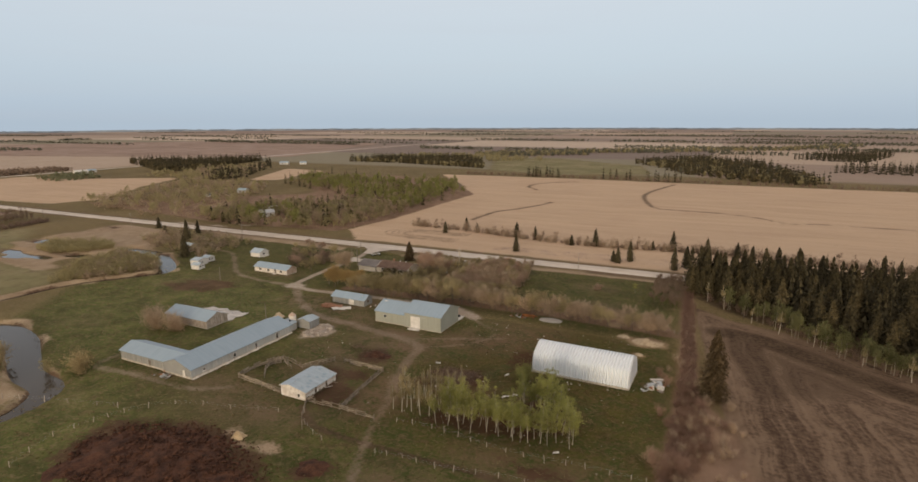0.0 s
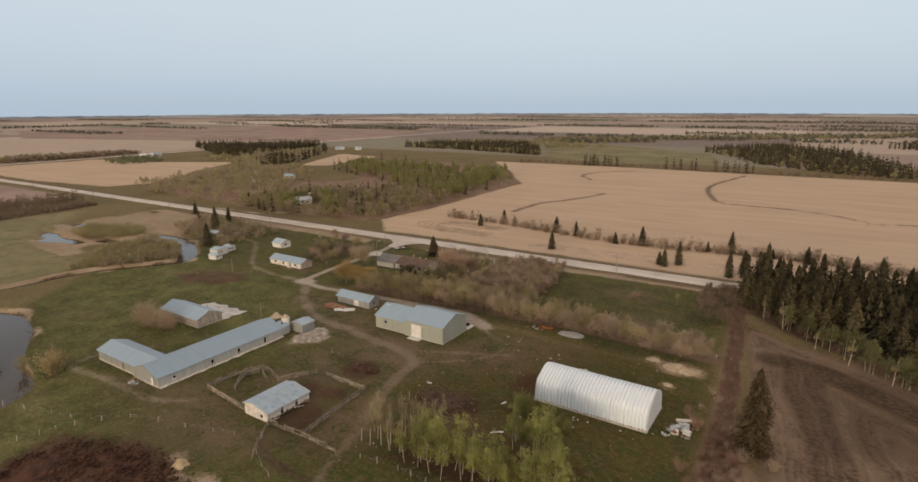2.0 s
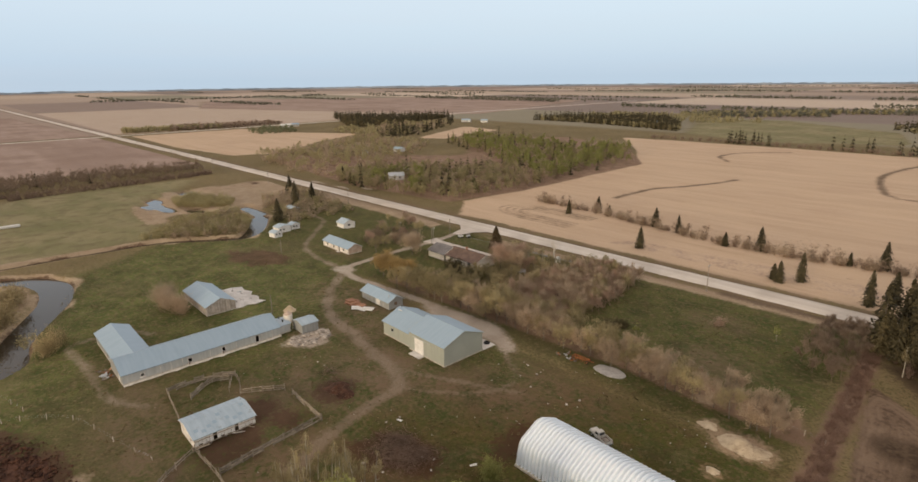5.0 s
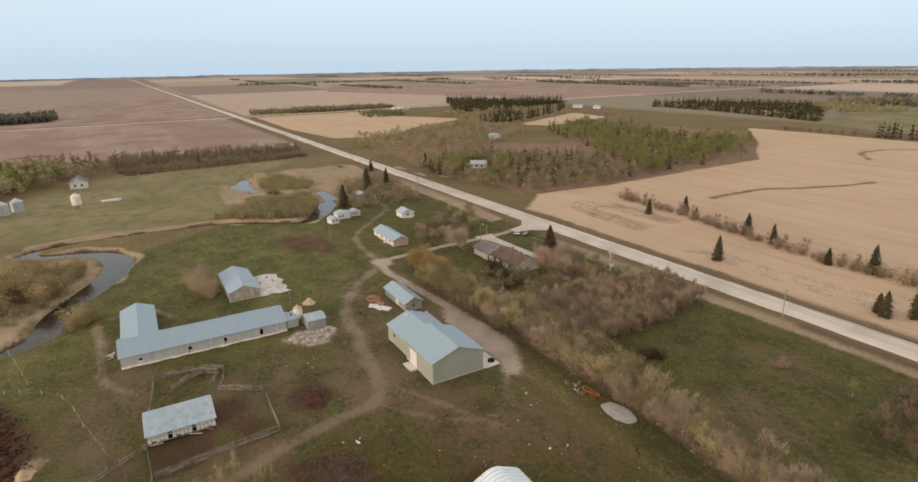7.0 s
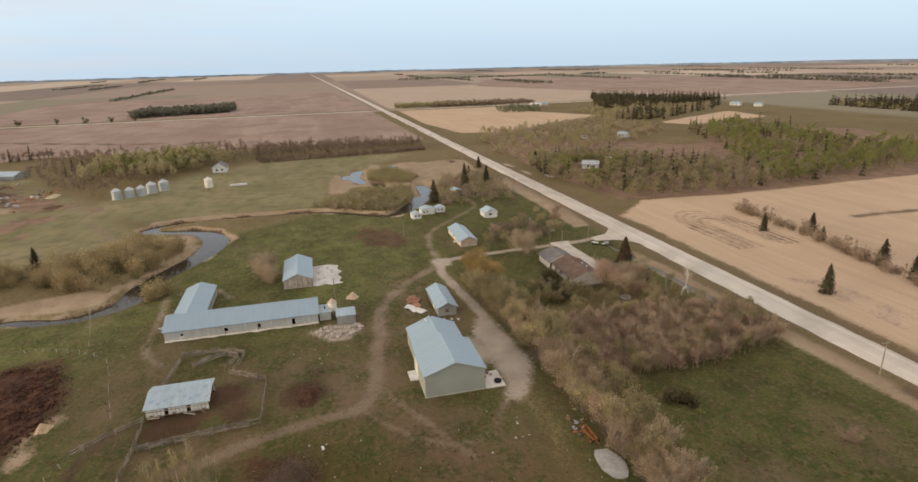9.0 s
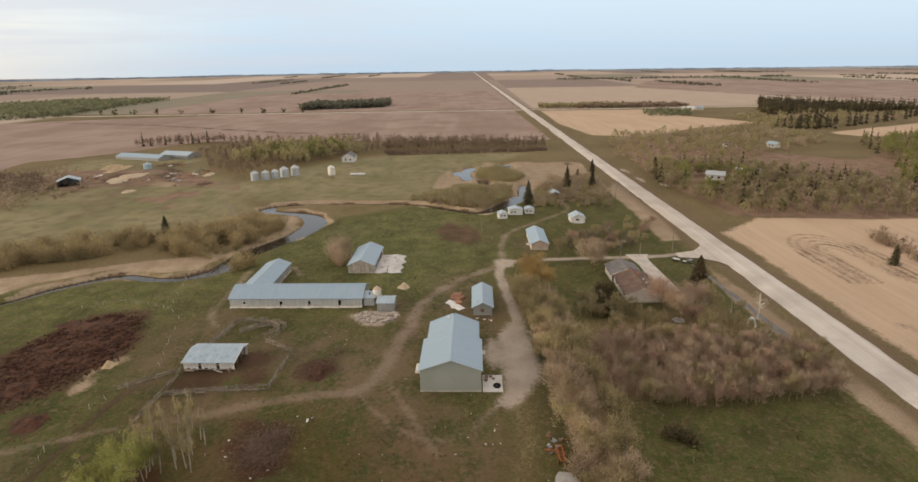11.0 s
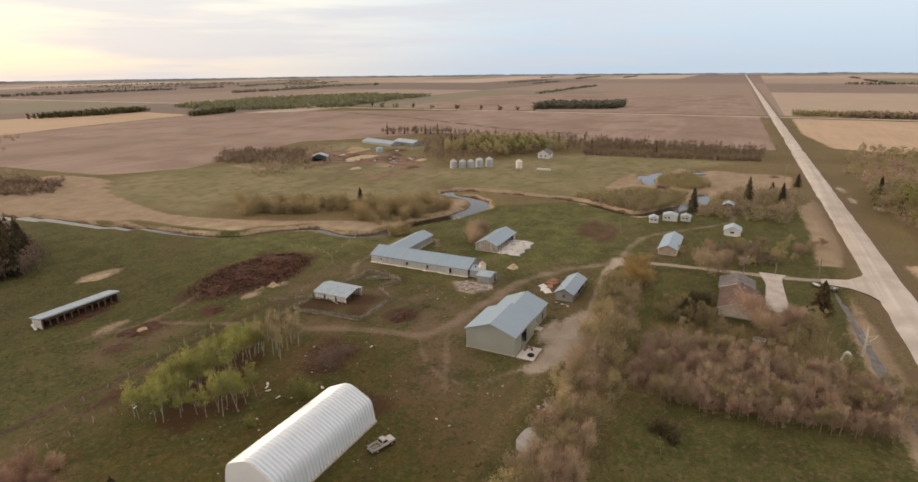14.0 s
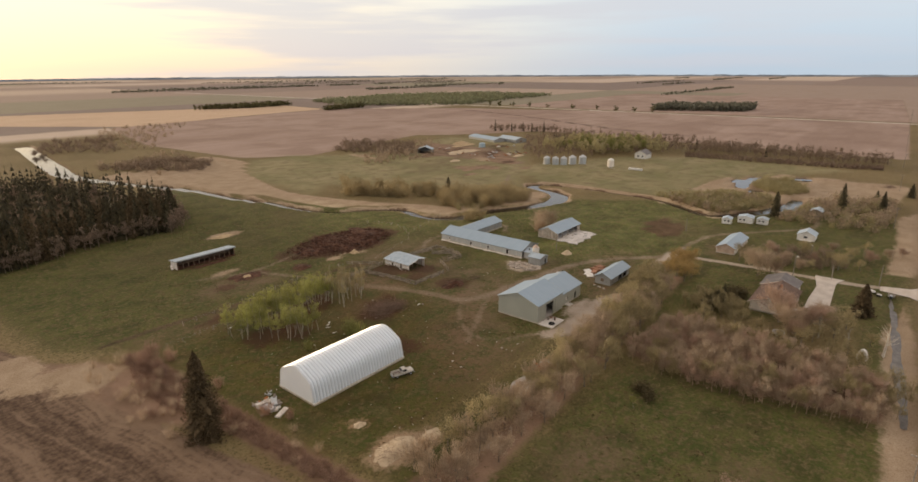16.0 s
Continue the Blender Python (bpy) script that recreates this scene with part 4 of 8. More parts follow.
make_road()
pad = add_prism(bmesh.new(), [(-179.4, 224.6, -0.1), (-179.6, 233, -0.1), (-176, 231.6, -0.1), (-172, 231.4, -0.1), (-158, 232, -0.1), (-143.4, 232.6, -0.1), (-144.2, 229.2, -0.1), (-146, 226.4, -0.1), (-154, 226.2, -0.1), (-168, 226.6, -0.1), (-175, 225.4, -0.1)], (0, 0, 0.16))
tagged(part("driveway", pad, M["pad"]), "pale gravel parking pad behind the bungalow", "driveway", kind="structure")


# ---- plants ----
def leaves(rnd, pts, size, jitter):
    """A small bent leaf cluster (two triangles) at each point, turned at random."""
    n = len(pts)
    a = rnd.normal(size=(n, 3))
    a /= np.linalg.norm(a, axis=1)[:, None]
    b = np.cross(a, rnd.normal(size=(n, 3)))
    b /= np.linalg.norm(b, axis=1)[:, None] + 1e-9
    s = size * rnd.uniform(1 - jitter, 1 + jitter, (n, 1))
    v = np.stack([pts - a * s, pts + b * s * 0.6, pts + a * s, pts - b * s * 0.6], 1).reshape(-1, 3)
    i = np.arange(n)[:, None] * 4
    return v, np.concatenate([i + [0, 1, 2], i + [0, 2, 3]])


def slivers(rnd, base, tip, width):
    """Thin twigs as long triangles."""
    n = len(base)
    d = tip - base
    s = np.cross(d, rnd.normal(size=(n, 3)))
    s /= np.linalg.norm(s, axis=1)[:, None] + 1e-9
    w = width * rnd.uniform(0.6, 1.4, (n, 1))
    v = np.stack([base - s * w, base + s * w, tip], 1).reshape(-1, 3)
    return v, np.arange(3 * n).reshape(-1, 3)


def stack(parts):
    vs, fs, k = [], [], 0
    for v, f in parts:
        vs.append(v)
        fs.append(f + k)
        k += len(v)
    return np.concatenate(vs), np.concatenate(fs)


def spruce_crown(seed, h, r, tiers=20, per=14, bare=0.05, wide=(0.20, 0.32), blunt=1.35):
    """Drooping boughs in tiers, ragged, narrow at the top."""
    rnd = np.random.RandomState(seed)
    vs, fs, k = [], [], 0
    for i in range(tiers):
        q = i / (tiers - 1)
        z = h * (bare + (1 - bare) * q ** 0.95)
        rad = r * (1 - q ** blunt) ** 0.95 * (0.82 + 0.36 * rnd.rand()) + 0.12
        nb = max(4, int(per * (1 - 0.55 * q)))
        off = rnd.rand() * 6.28
        for j in range(nb):
            a = off + (j + rnd.uniform(-0.35, 0.35)) * 6.283 / nb
            L = rad * rnd.uniform(0.5, 1.2)
            c, s = math.cos(a), math.sin(a)
            w = L * rnd.uniform(*wide) + 0.08
            up = h / tiers * rnd.uniform(0.4, 1.0)
            dr = L * rnd.uniform(0.15, 0.45)
            vs += [(0.0, 0.0, z + up), (c * L * 0.6 - s * w, s * L * 0.6 + c * w, z - dr * 0.3), (c * L, s * L, z - dr), (c * L * 0.6 + s * w, s * L * 0.6 - c * w, z - dr * 0.4), (c * L * 0.5, s * L * 0.5, z + up * 0.75)]
            fs += [(k, k + 1, k + 4), (k + 4, k + 1, k + 2), (k + 4, k + 2, k + 3), (k, k + 4, k + 3)]
            k += 5
    vs += [(0.1, 0, h * 0.96), (-0.06, 0.09, h * 0.96), (-0.06, -0.09, h * 0.96), (0, 0, h * 1.05)]
    fs += [(k, k + 1, k + 3), (k + 1, k + 2, k + 3), (k + 2, k, k + 3)]
    return np.array(vs), np.array(fs)


def full_spruce(seed, h, r, bare, blunt=1.9, n=1500, size=0.24, tiers=20, per=13):
    """Boughs in tiers, clothed in sprays of needles that break the outline."""
    rnd = np.random.RandomState(seed + 500)
    core = spruce_crown(seed, h, r * 0.9, tiers, per, bare, (0.13, 0.22), blunt)
    q = rnd.rand(n) ** 1.15
    a = rnd.uniform(0, 6.283, n)
    lump = 0.85 + 0.25 * np.sin(3 * a + 9 * q + seed) + 0.15 * np.sin(7 * a - 23 * q)
    rad = r * (1 - q ** blunt) ** 0.95 * lump * rnd.uniform(0.55, 1.08, n) + 0.08
    p = np.stack([np.cos(a) * rad, np.sin(a) * rad, h * (bare + (1 - bare) * q) - 0.18 * rad], 1)
    return stack([core, leaves(rnd, p, size, 0.5)])


def limbs(seed, h, spread, n, r0, sides=5, lean=0.05):
    """A tapered trunk with limbs; returns the mesh and the limb tips."""
    rnd = np.random.RandomState(seed)
    bm = bmesh.new()
    top = Vector((rnd.uniform(-lean, lean) * h, rnd.uniform(-lean, lean) * h, h * 0.86))
    mid = top * 0.5 + Vector((rnd.uniform(-0.2, 0.2), rnd.uniform(-0.2, 0.2), 0))
    tube(bm, [(0, 0, -0.3), mid, top], [r0, r0 * 0.62, r0 * 0.15], sides, False)
    tips = [np.array(top)]
    for i in range(n):
        q = rnd.uniform(0.25, 0.85)
        b = mid * (q / 0.5) if q < 0.5 else mid + (top - mid) * ((q - 0.5) / 0.5)
        a = rnd.uniform(0, 6.283)
        L = spread * rnd.uniform(0.5, 1.0) * (1.25 - 0.6 * q)
        e = b + Vector((math.cos(a) * L, math.sin(a) * L, L * rnd.uniform(0.5, 1.3)))
        m = b.lerp(e, 0.5) + Vector((0, 0, -0.08 * L))
        tube(bm, [b, m, e], [r0 * 0.38 * (1.1 - q), r0 * 0.24 * (1.1 - q), r0 * 0.06], 4, False)
        tips.append(np.array(e))
    v = np.array([tuple(x.co) for x in bm.verts])
    bm.verts.index_update()
    f = []
    for face in bm.faces:
        ix = [x.index for x in face.verts]
        f += [(ix[0], ix[1], ix[2]), (ix[0], ix[2], ix[3])] if len(ix) == 4 else [tuple(ix)]
    bm.free()
    return (v, np.array(f)), np.array(tips)


def cloud(rnd, centres, sizes, n):
    """Points inside a few soft clumps."""
    k = rnd.randint(0, len(centres), n)
    p = rnd.normal(size=(n, 3))
    p *= (rnd.rand(n, 1) ** 0.5) / (np.linalg.norm(p, axis=1)[:, None] + 1e-9)
    return centres[k] + p * sizes[k]


def broad_tree(seed, h, spread, n_limb, r0, n_leaf, leaf, n_twig, low=0.0, twig_w=0.035, lean=0.05):
    """Trunk mesh, and a crown of leaf clusters and twigs gathered round the limb tips."""
    rnd = np.random.RandomState(seed)
    trunk, tips = limbs(seed, h, spread, n_limb, r0, 5, lean)
    extra = []
    for t in tips:
        for _ in range(2):
            extra.append(t * rnd.uniform(0.72, 1.0, 3) + rnd.normal(size=3) * spread * 0.22)
    c = np.concatenate([tips, np.array(extra)])
    c[:, 2] = np.clip(c[:, 2], h * (0.25 + low), h * 0.97)
    size = spread * rnd.uniform(0.24, 0.48, (len(c), 3)) * [1, 1, 0.85]
    groups = []
    if n_leaf:
        groups.append(leaves(rnd, cloud(rnd, c, size, n_leaf), leaf, 0.5))
    if n_twig:
        p = cloud(rnd, c, size * 1.05, n_twig)
        d = p - [0, 0, h * 0.35]
        d /= np.linalg.norm(d, axis=1)[:, None] + 1e-9
        d = d * 0.7 + [0, 0, 0.45] + rnd.normal(size=d.shape) * 0.35
        groups.append(slivers(rnd, p - d * 0.55, p + d * rnd.uniform(0.4, 1.0, (n_twig, 1)), twig_w))
    return trunk, stack(groups)


def shrub(seed, h, r, n_twig, n_leaf, leaf=0.22, twig_w=0.04):
    """A many-stemmed bush: stems from the ground, twigs and buds outward."""
    rnd = np.random.RandomState(seed)
    ns = 9
    a, q = rnd.uniform(0, 6.283, ns), rnd.uniform(0.2, 1.0, ns)
    tip = np.stack([np.cos(a) * r * q, np.sin(a) * r * q, h * rnd.uniform(0.6, 1.0, ns) * (1.1 - 0.35 * q)], 1)
    base = np.stack([np.cos(a) * r * 0.2, np.sin(a) * r * 0.2, np.full(ns, -0.2)], 1)
    stems = slivers(rnd, base, tip, 0.07)
    u = rnd.rand(n_twig, 1) ** 0.7
    k = rnd.randint(0, ns, n_twig)
    p = base[k] * (1 - u) + tip[k] * u + rnd.normal(size=(n_twig, 3)) * r * 0.22
    p[:, 2] = np.abs(p[:, 2])
    d = rnd.normal(size=p.shape) * 0.4 + np.c_[p[:, :2] / (r + 0.01) * 0.6, np.full(n_twig, 0.6)]
    tw = slivers(rnd, p, p + d * h * 0.28 * rnd.uniform(0.5, 1.2, (n_twig, 1)), twig_w)
    out = [stems, tw]
    if n_leaf:
        k = rnd.randint(0, ns, n_leaf)
        u = rnd.rand(n_leaf, 1) ** 0.6
        p = base[k] * (1 - u) + tip[k] * u + rnd.normal(size=(n_leaf, 3)) * r * 0.26
        p[:, 2] = np.abs(p[:, 2]) + 0.1
        out.append(leaves(rnd, p, leaf, 0.5))
    return stack(out)


def tree_thing(name, label, category, trunk, crown, bark, leaf_mat, group=""):
    """A tree with its trunk and crown, out of sight until copied."""
    r = root(name, label, category, pose(0, 0, 0), group)
    if trunk is not None:
        t = new("trunk", mesh_tris("trunk", *trunk, M[bark]))
        t.parent = r
    c = new("crown", mesh_tris("crown", *crown, M[leaf_mat]))
    c.parent = r
    return r


def trunk_only(h, r0):
    bm = tube(bmesh.new(), [(0, 0, -0.3), (0, 0, h * 0.5), (0, 0, h * 0.93)], [r0, r0 * 0.7, r0 * 0.12], 6, False)
    v = np.array([tuple(x.co) for x in bm.verts])
    bm.verts.index_update()
    f = [t for face in bm.faces for t in ((face.verts[0].index, face.verts[1].index, face.verts[2].index), (face.verts[0].index, face.verts[2].index, face.verts[3].index))]
    bm.free()
    return v, np.array(f)


def put(protos, spots, rnd, lo=0.85, hi=1.15):
    """One thing at each spot: the first uses of each kind are the originals, the rest copies."""
    used = set()
    for i, s in enumerate(spots):
        x, y = s[0], s[1]
        k = rnd.uniform(lo, hi) * (s[2] if len(s) > 2 else 1)
        p = protos[i % len(protos)]
        m = pose(x, y, -0.12, 0, 0, rnd.uniform(0, 360)) @ Matrix.Diagonal((k * rnd.uniform(0.9, 1.1), k * rnd.uniform(0.9, 1.1), k, 1))
        if p.name in used:
            ob = copy_thing(p, Matrix())
            ob.matrix_basis = m
        else:
            p.matrix_basis = m
            used.add(p.name)
    for p in protos:
        if p.name not in used:
            for o in (*p.children_recursive, p):
                bpy.data.objects.remove(o)


def inside(poly, n, rnd, gap=0.0):
    """Random spots in a polygon, at least gap apart."""
    xs, ys = [p[0] for p in poly], [p[1] for p in poly]
    gen = np.random.RandomState(rnd.randint(0, 10 ** 8))
    out, cells = [], {}
    for _ in range(12):
        x, y = gen.uniform(min(xs), max(xs), n * 4), gen.uniform(min(ys), max(ys), n * 4)
        ok = poly_sd(x, y, poly) < 0
        for px, py in zip(x[ok].tolist(), y[ok].tolist()):
            if gap:
                i, j = int(px // gap), int(py // gap)
                if any((px - q[0]) ** 2 + (py - q[1]) ** 2 < gap * gap for u in (-1, 0, 1) for v in (-1, 0, 1) for q in cells.get((i + u, j + v), ())):
                    continue
                cells.setdefault((i, j), []).append((px, py))
            out.append((px, py))
            if len(out) == n:
                return out
    return out


def along_line(line, step, wob, rnd):
    p = smooth_line(line, step)
    return [(float(x) + rnd.uniform(-wob, wob), float(y) + rnd.uniform(-wob, wob)) for x, y in p[:, :2]]


def stuff(name, label, category, protos, spots, mat, rnd, lo=0.8, hi=1.2):
    """Many plants as one mesh."""
    if not spots:
        return None
    vs, fs, k = [], [], 0
    for i, s in enumerate(spots):
        v, f = protos[i % len(protos)]
        a, sc = rnd.uniform(0, 6.283), rnd.uniform(lo, hi) * (s[2] if len(s) > 2 else 1)
        c, sn = math.cos(a) * sc, math.sin(a) * sc
        q = np.empty_like(v)
        q[:, 0] = v[:, 0] * c - v[:, 1] * sn + s[0]
        q[:, 1] = v[:, 0] * sn + v[:, 1] * c + s[1]
        q[:, 2] = v[:, 2] * sc - 0.15
        vs.append(q)
        fs.append(f + k)
        k += len(v)
    me = mesh_tris(name, np.concatenate(vs), np.concatenate(fs), M[mat])
    return tagged(new(name, me), label, category, kind="stuff")


R = random.Random(11)
edge_aspens = [tree_thing("aspen_tree", "pale-stemmed olive aspen before dark spruces", "tree", *broad_tree(s, h, 1.8, 13, 0.10, 1100, 0.14, 260, 0.12, 0.02, 0.08), "bark_pale", "leaf_edge", "wood-edge aspens") for s, h in ((26, 9.5), (27, 8.5), (28, 10.5))]
# kinds of tree, built once
spruces = [tree_thing("spruce_tree", "dark green spruce with drooping boughs", "tree", trunk_only(h, 0.2), full_spruce(s, h, r, 0.04, 1.6, 700, 0.28), "bark", "spruce", "spruces") for s, h, r in ((1, 12, 3.0), (2, 10.5, 2.9), (3, 13.5, 3.1), (4, 9, 2.7), (5, 11.5, 3.3))]
wood_spruces = [tree_thing("spruce_tree", "tall dark spruce of the field-edge wood", "tree", trunk_only(h * 1.12, 0.2), full_spruce(s, h * 1.1, r, b, 1.9, 480, 0.40, 13, 9), "bark", mt, "wood spruces") for s, h, r, b, mt in ((6, 13, 2.5, 0.12, "spruce"), (7, 12, 2.4, 0.08, "spruce_olive"), (8, 14.5, 2.7, 0.15, "spruce"), (9, 11, 2.6, 0.05, "spruce_olive"), (10, 13, 2.3, 0.2, "spruce"), (11, 12, 2.6, 0.1, "spruce"))]
spruce_lo = [spruce_crown(s, h, r, 6, 6) for s, h, r in ((21, 13, 3.0), (22, 11, 2.8), (23, 15, 3.0), (24, 9, 2.5))]
aspens = [tree_thing("aspen_tree", "slender pale-stemmed aspen in fresh yellow-green leaf", "tree", *broad_tree(s, h * 1.08, sp * 1.02, 14, 0.085, 950, 0.11, 160, 0.22, 0.018, 0.12), "birch", "leaf", "aspens by the arched shed") for s, h, sp in ((31, 8.2, 1.5), (32, 9.2, 1.6), (33, 7.5, 1.4), (34, 9.6, 1.5), (35, 8.0, 1.7))]
bare_aspens = [tree_thing("aspen_tree", "bare pale-stemmed aspen with thin twigs", "tree", *broad_tree(s, h, 1.1, 9, 0.13, 160, 0.10, 190, 0.3, 0.02, 0.09), "birch", "olive", "bare aspens") for s, h in ((36, 9), (37, 10), (38, 8.2))]
hedge_olive = [tree_thing("hedge_tree", "leafing grey-green tree of the driveway hedge", "tree", *broad_tree(s, h, 2.8, 11, 0.14, 620, 0.175, 480, -0.1, 0.027), "bark", "olive", "driveway hedge trees") for s, h in ((41, 7.2), (42, 8.0), (43, 6.4), (44, 7.4))]
hedge_bare = [tree_thing("hedge_tree", "bare grey-brown tree of the shelter hedge", "tree", *broad_tree(s, h, 2.7, 11, 0.13, 400, 0.155, 640, -0.1, 0.028), "bark", "twig", "shelter hedge trees") for s, h in ((45, 6.6), (46, 7.4), (47, 6.0), (48, 7.0))]
yard_red = [tree_thing("yard_tree", "spreading bare brown tree in bud", "tree", *broad_tree(s, h, 3.9, 16, 0.2, 1300, 0.15, 2000, -0.08, 0.028), "bark", mt, "yard trees") for s, h, mt in ((51, 8.0, "twig_red"), (52, 7.0, "twig"))]
yard_olive = [tree_thing("yard_tree", "olive-green tree coming into leaf", "tree", *broad_tree(s, h, 2.8, 11, 0.18, 760, 0.17, 420, -0.05, 0.026), "bark", "olive", "yard trees") for s, h in ((53, 7.5), (54, 6.5))]
willow = [tree_thing("willow_tree", "golden-yellow willow beside the driveway", "tree", *broad_tree(s, 6.6, 3.0, 13, 0.18, 950, 0.16, 600, -0.12, 0.026), "bark", "willow", "golden willows") for s in (55, 56)]
bushes = [tree_thing("willow_bush", "rounded olive-brown willow bush by the creek", "bush", None, shrub(s, h, 3.1, 500, 560, 0.22, 0.034), "bark", "willow_tan", "creek willows") for s, h in ((61, 5.4), (62, 6.2), (63, 4.6))]
shrub_bare = [shrub(s, h, 2.0, 330, 120, 0.16, 0.028) for s, h in ((64, 4.5), (65, 5.5), (66, 5.0))]
thicket_tree = [stack([*broad_tree(s, h, 1.9, 8, 0.10, 190, 0.17, 300, -0.12, 0.03)]) for s, h in ((84, 5.6), (85, 6.4), (86, 5.0), (87, 6.0))]
shrub_mid = [shrub(s, h, 2.8, 80, 170, 0.26, 0.045) for s, h in ((57, 4.6), (58, 5.6), (59, 4.0))]
spruce_far = [spruce_crown(s, h, r, 5, 5) for s, h, r in ((21, 13, 3.4), (22, 11, 3.2), (23, 15, 3.4))]
shrub_lo = [shrub(s, h, 3.0, 36, 66, 0.52, 0.07) for s, h in ((67, 5.0), (68, 6.0), (69, 4.2))]
bare_lo = [stack([broad_tree(s, h, 2.2, 8, 0.2, 110, 0.33, 120, 0.0, 0.05)[1], trunk_only(h, 0.13)]) for s, h in ((71, 9), (72, 10.5), (73, 8))]
leaf_lo = [broad_tree(s, h, 2.7, 9, 0.2, 240, 0.44, 24, -0.05, 0.06)[1] for s, h in ((74, 10), (75, 11.5), (76, 9))]

# hedge beside the driveway
spots = []
for row, off in enumerate((-0.6, 3.2, 7.4)):
    spots += [(x + R.uniform(-0.8, 0.8), y + off + R.uniform(-0.9, 0.9)) for x, y in along_line([(-150, 180.5), (-130, 183), (-103, 186), (-72, 187.5), (-41, 187.5), (-20, 186)], 3.4, 0.3, R) if not (off > 7 and R.random() < 0.3) and x > -143]
spots = [(x, y, 0.92 if x > -62 else 1.0 if x > -80 else 1.1) for x, y in spots]
olive_part = [s for s in spots if R.random() < (0.85 if s[0] < -95 else 0.45 if s[0] < -60 else 0.25)]
put(hedge_olive, olive_part, R)
put(hedge_bare, [s for s in spots if s not in olive_part], R)
put(willow, [(-154, 185.5, 1.15), (-149, 187.5, 1.3), (-146, 191, 1.1), (-156, 189.5, 1.15), (-151, 192, 1.1), (-158.5, 187, 0.9), (-143.5, 186.5, 1.0)], R)

# spruce wood east of the stubble
wood = [(-16, 241), (-3, 231), (16, 212), (30, 197), (48, 181), (110, 164), (120, 250), (110, 288), (-12, 273)]
sp = inside(wood, 300, R, 2.2) + inside([(-16, 241), (-3, 231), (10, 218), (16, 250), (-12, 273)], 50, R, 1.9)
stuff("spruce_wood", "dark spruces standing deep in the wood", "wood", spruce_lo, inside([(0, 250), (20, 226), (50, 200), (110, 180), (112, 285), (-5, 268)], 330, R, 2.2), "spruce", R, 0.8, 1.05)
put(wood_spruces, [(*s, R.uniform(0.75, 1.1)) for s in sp], R)
edge = along_line([(-8, 234), (6, 219), (22, 202), (38, 187), (58, 175), (90, 166)], 5.5, 1.5, R)
put([copy_thing(a, Matrix()) for a in bare_aspens], [(x - 1.0, y - 1.0, 0.95) for x, y in edge[::2]], R)
put([copy_thing(y, Matrix()) for y in edge_aspens], [(x, y, R.uniform(0.8, 1.05)) for x, y in along_line([(-2, 229), (10, 214), (24, 199.5), (38, 186), (58, 173), (95, 163)], 2.4, 1.8, R) + along_line([(26, 201), (38, 188.5), (58, 175.5), (95, 166)], 3.0, 1.8, R)], R)
stuff("underbrush", "grey brush under the spruces at the field edge", "brush", shrub_bare, along_line([(-16, 243), (-3, 230), (16, 211), (30, 195.5), (48, 180), (100, 164)], 3.0, 1.5, R), "twig_dark", R, 0.4, 0.8)
stuff("field_corner_trees", "bare brown young trees between lawn and wood", "wood", thicket_tree, inside([(-27, 222), (-18, 216), (-15, 238), (-14, 254), (-30, 254)], 40, R, 2.2), "twig_mid", R, 0.7, 1.1)

# lone trees
put([tree_thing("spruce_tree", "tall lone brownish spruce at the field corner", "tree", trunk_only(18.6, 0.32), full_spruce(81, 18.6, 3.4, 0.03, 2.3, 7000, 0.2), "bark", "spruce_brown")], [(-2.0, 146)], R, 1, 1)
put([copy_thing(s, Matrix()) for s in spruces], [(-107.6, 284, 0.7), (-52, 281, 0.8), (-47, 287, 0.75), (-54.5, 283, 0.7), (-121, 321, 0.85), (-167, 314, 0.6), (-160, 331, 0.7), (-108, 318, 0.6), (-84, 312, 0.65), (-150, 326, 0.5), (-71, 315, 0.75), (-40, 318, 0.6), (-30, 322, 0.7), (-12, 320, 0.6), (2, 318, 0.7), (-300, 236),
     (-262, 196, 1.1), (-290, 220, 1.0), (-134, 205, 0.5), (-137, 206, 0.45), (-205, 38, 0.9), (-20, 285), (-25, 278, 0.9), (-325, 232, 0.8), (-350, 246, 0.7), (-345, 285, 0.9), (-330, 282, 0.8)], R)
put([tree_thing("spruce_tree", "broad brownish spruce beside the driveway mouth", "tree", trunk_only(10.5, 0.24), full_spruce(86, 10.5, 3.3, 0.03, 1.7, 2600, 0.27), "bark", "spruce_brown")], [(-149.5, 240.3, 0.87)], R)
put([tree_thing("juniper_bush", "low dark olive evergreen bush on the lawn", "bush", None, shrub(s, 2.7, 2.3, 120, 1100, 0.2), "bark", "spruce_olive", "lawn evergreens") for s in (82, 83)], [(-71.5, 206, 1), (-69, 208.5, 1.05), (-127, 205, 1.4), (-130, 206, 1.3), (-140, 208.5, 1.5), (-142.5, 209, 1.2)], R)
put([copy_thing(a, Matrix()) for a in aspens], [(-63.7, 207.6, 0.5), (-35.3, 231, 0.62)], R)

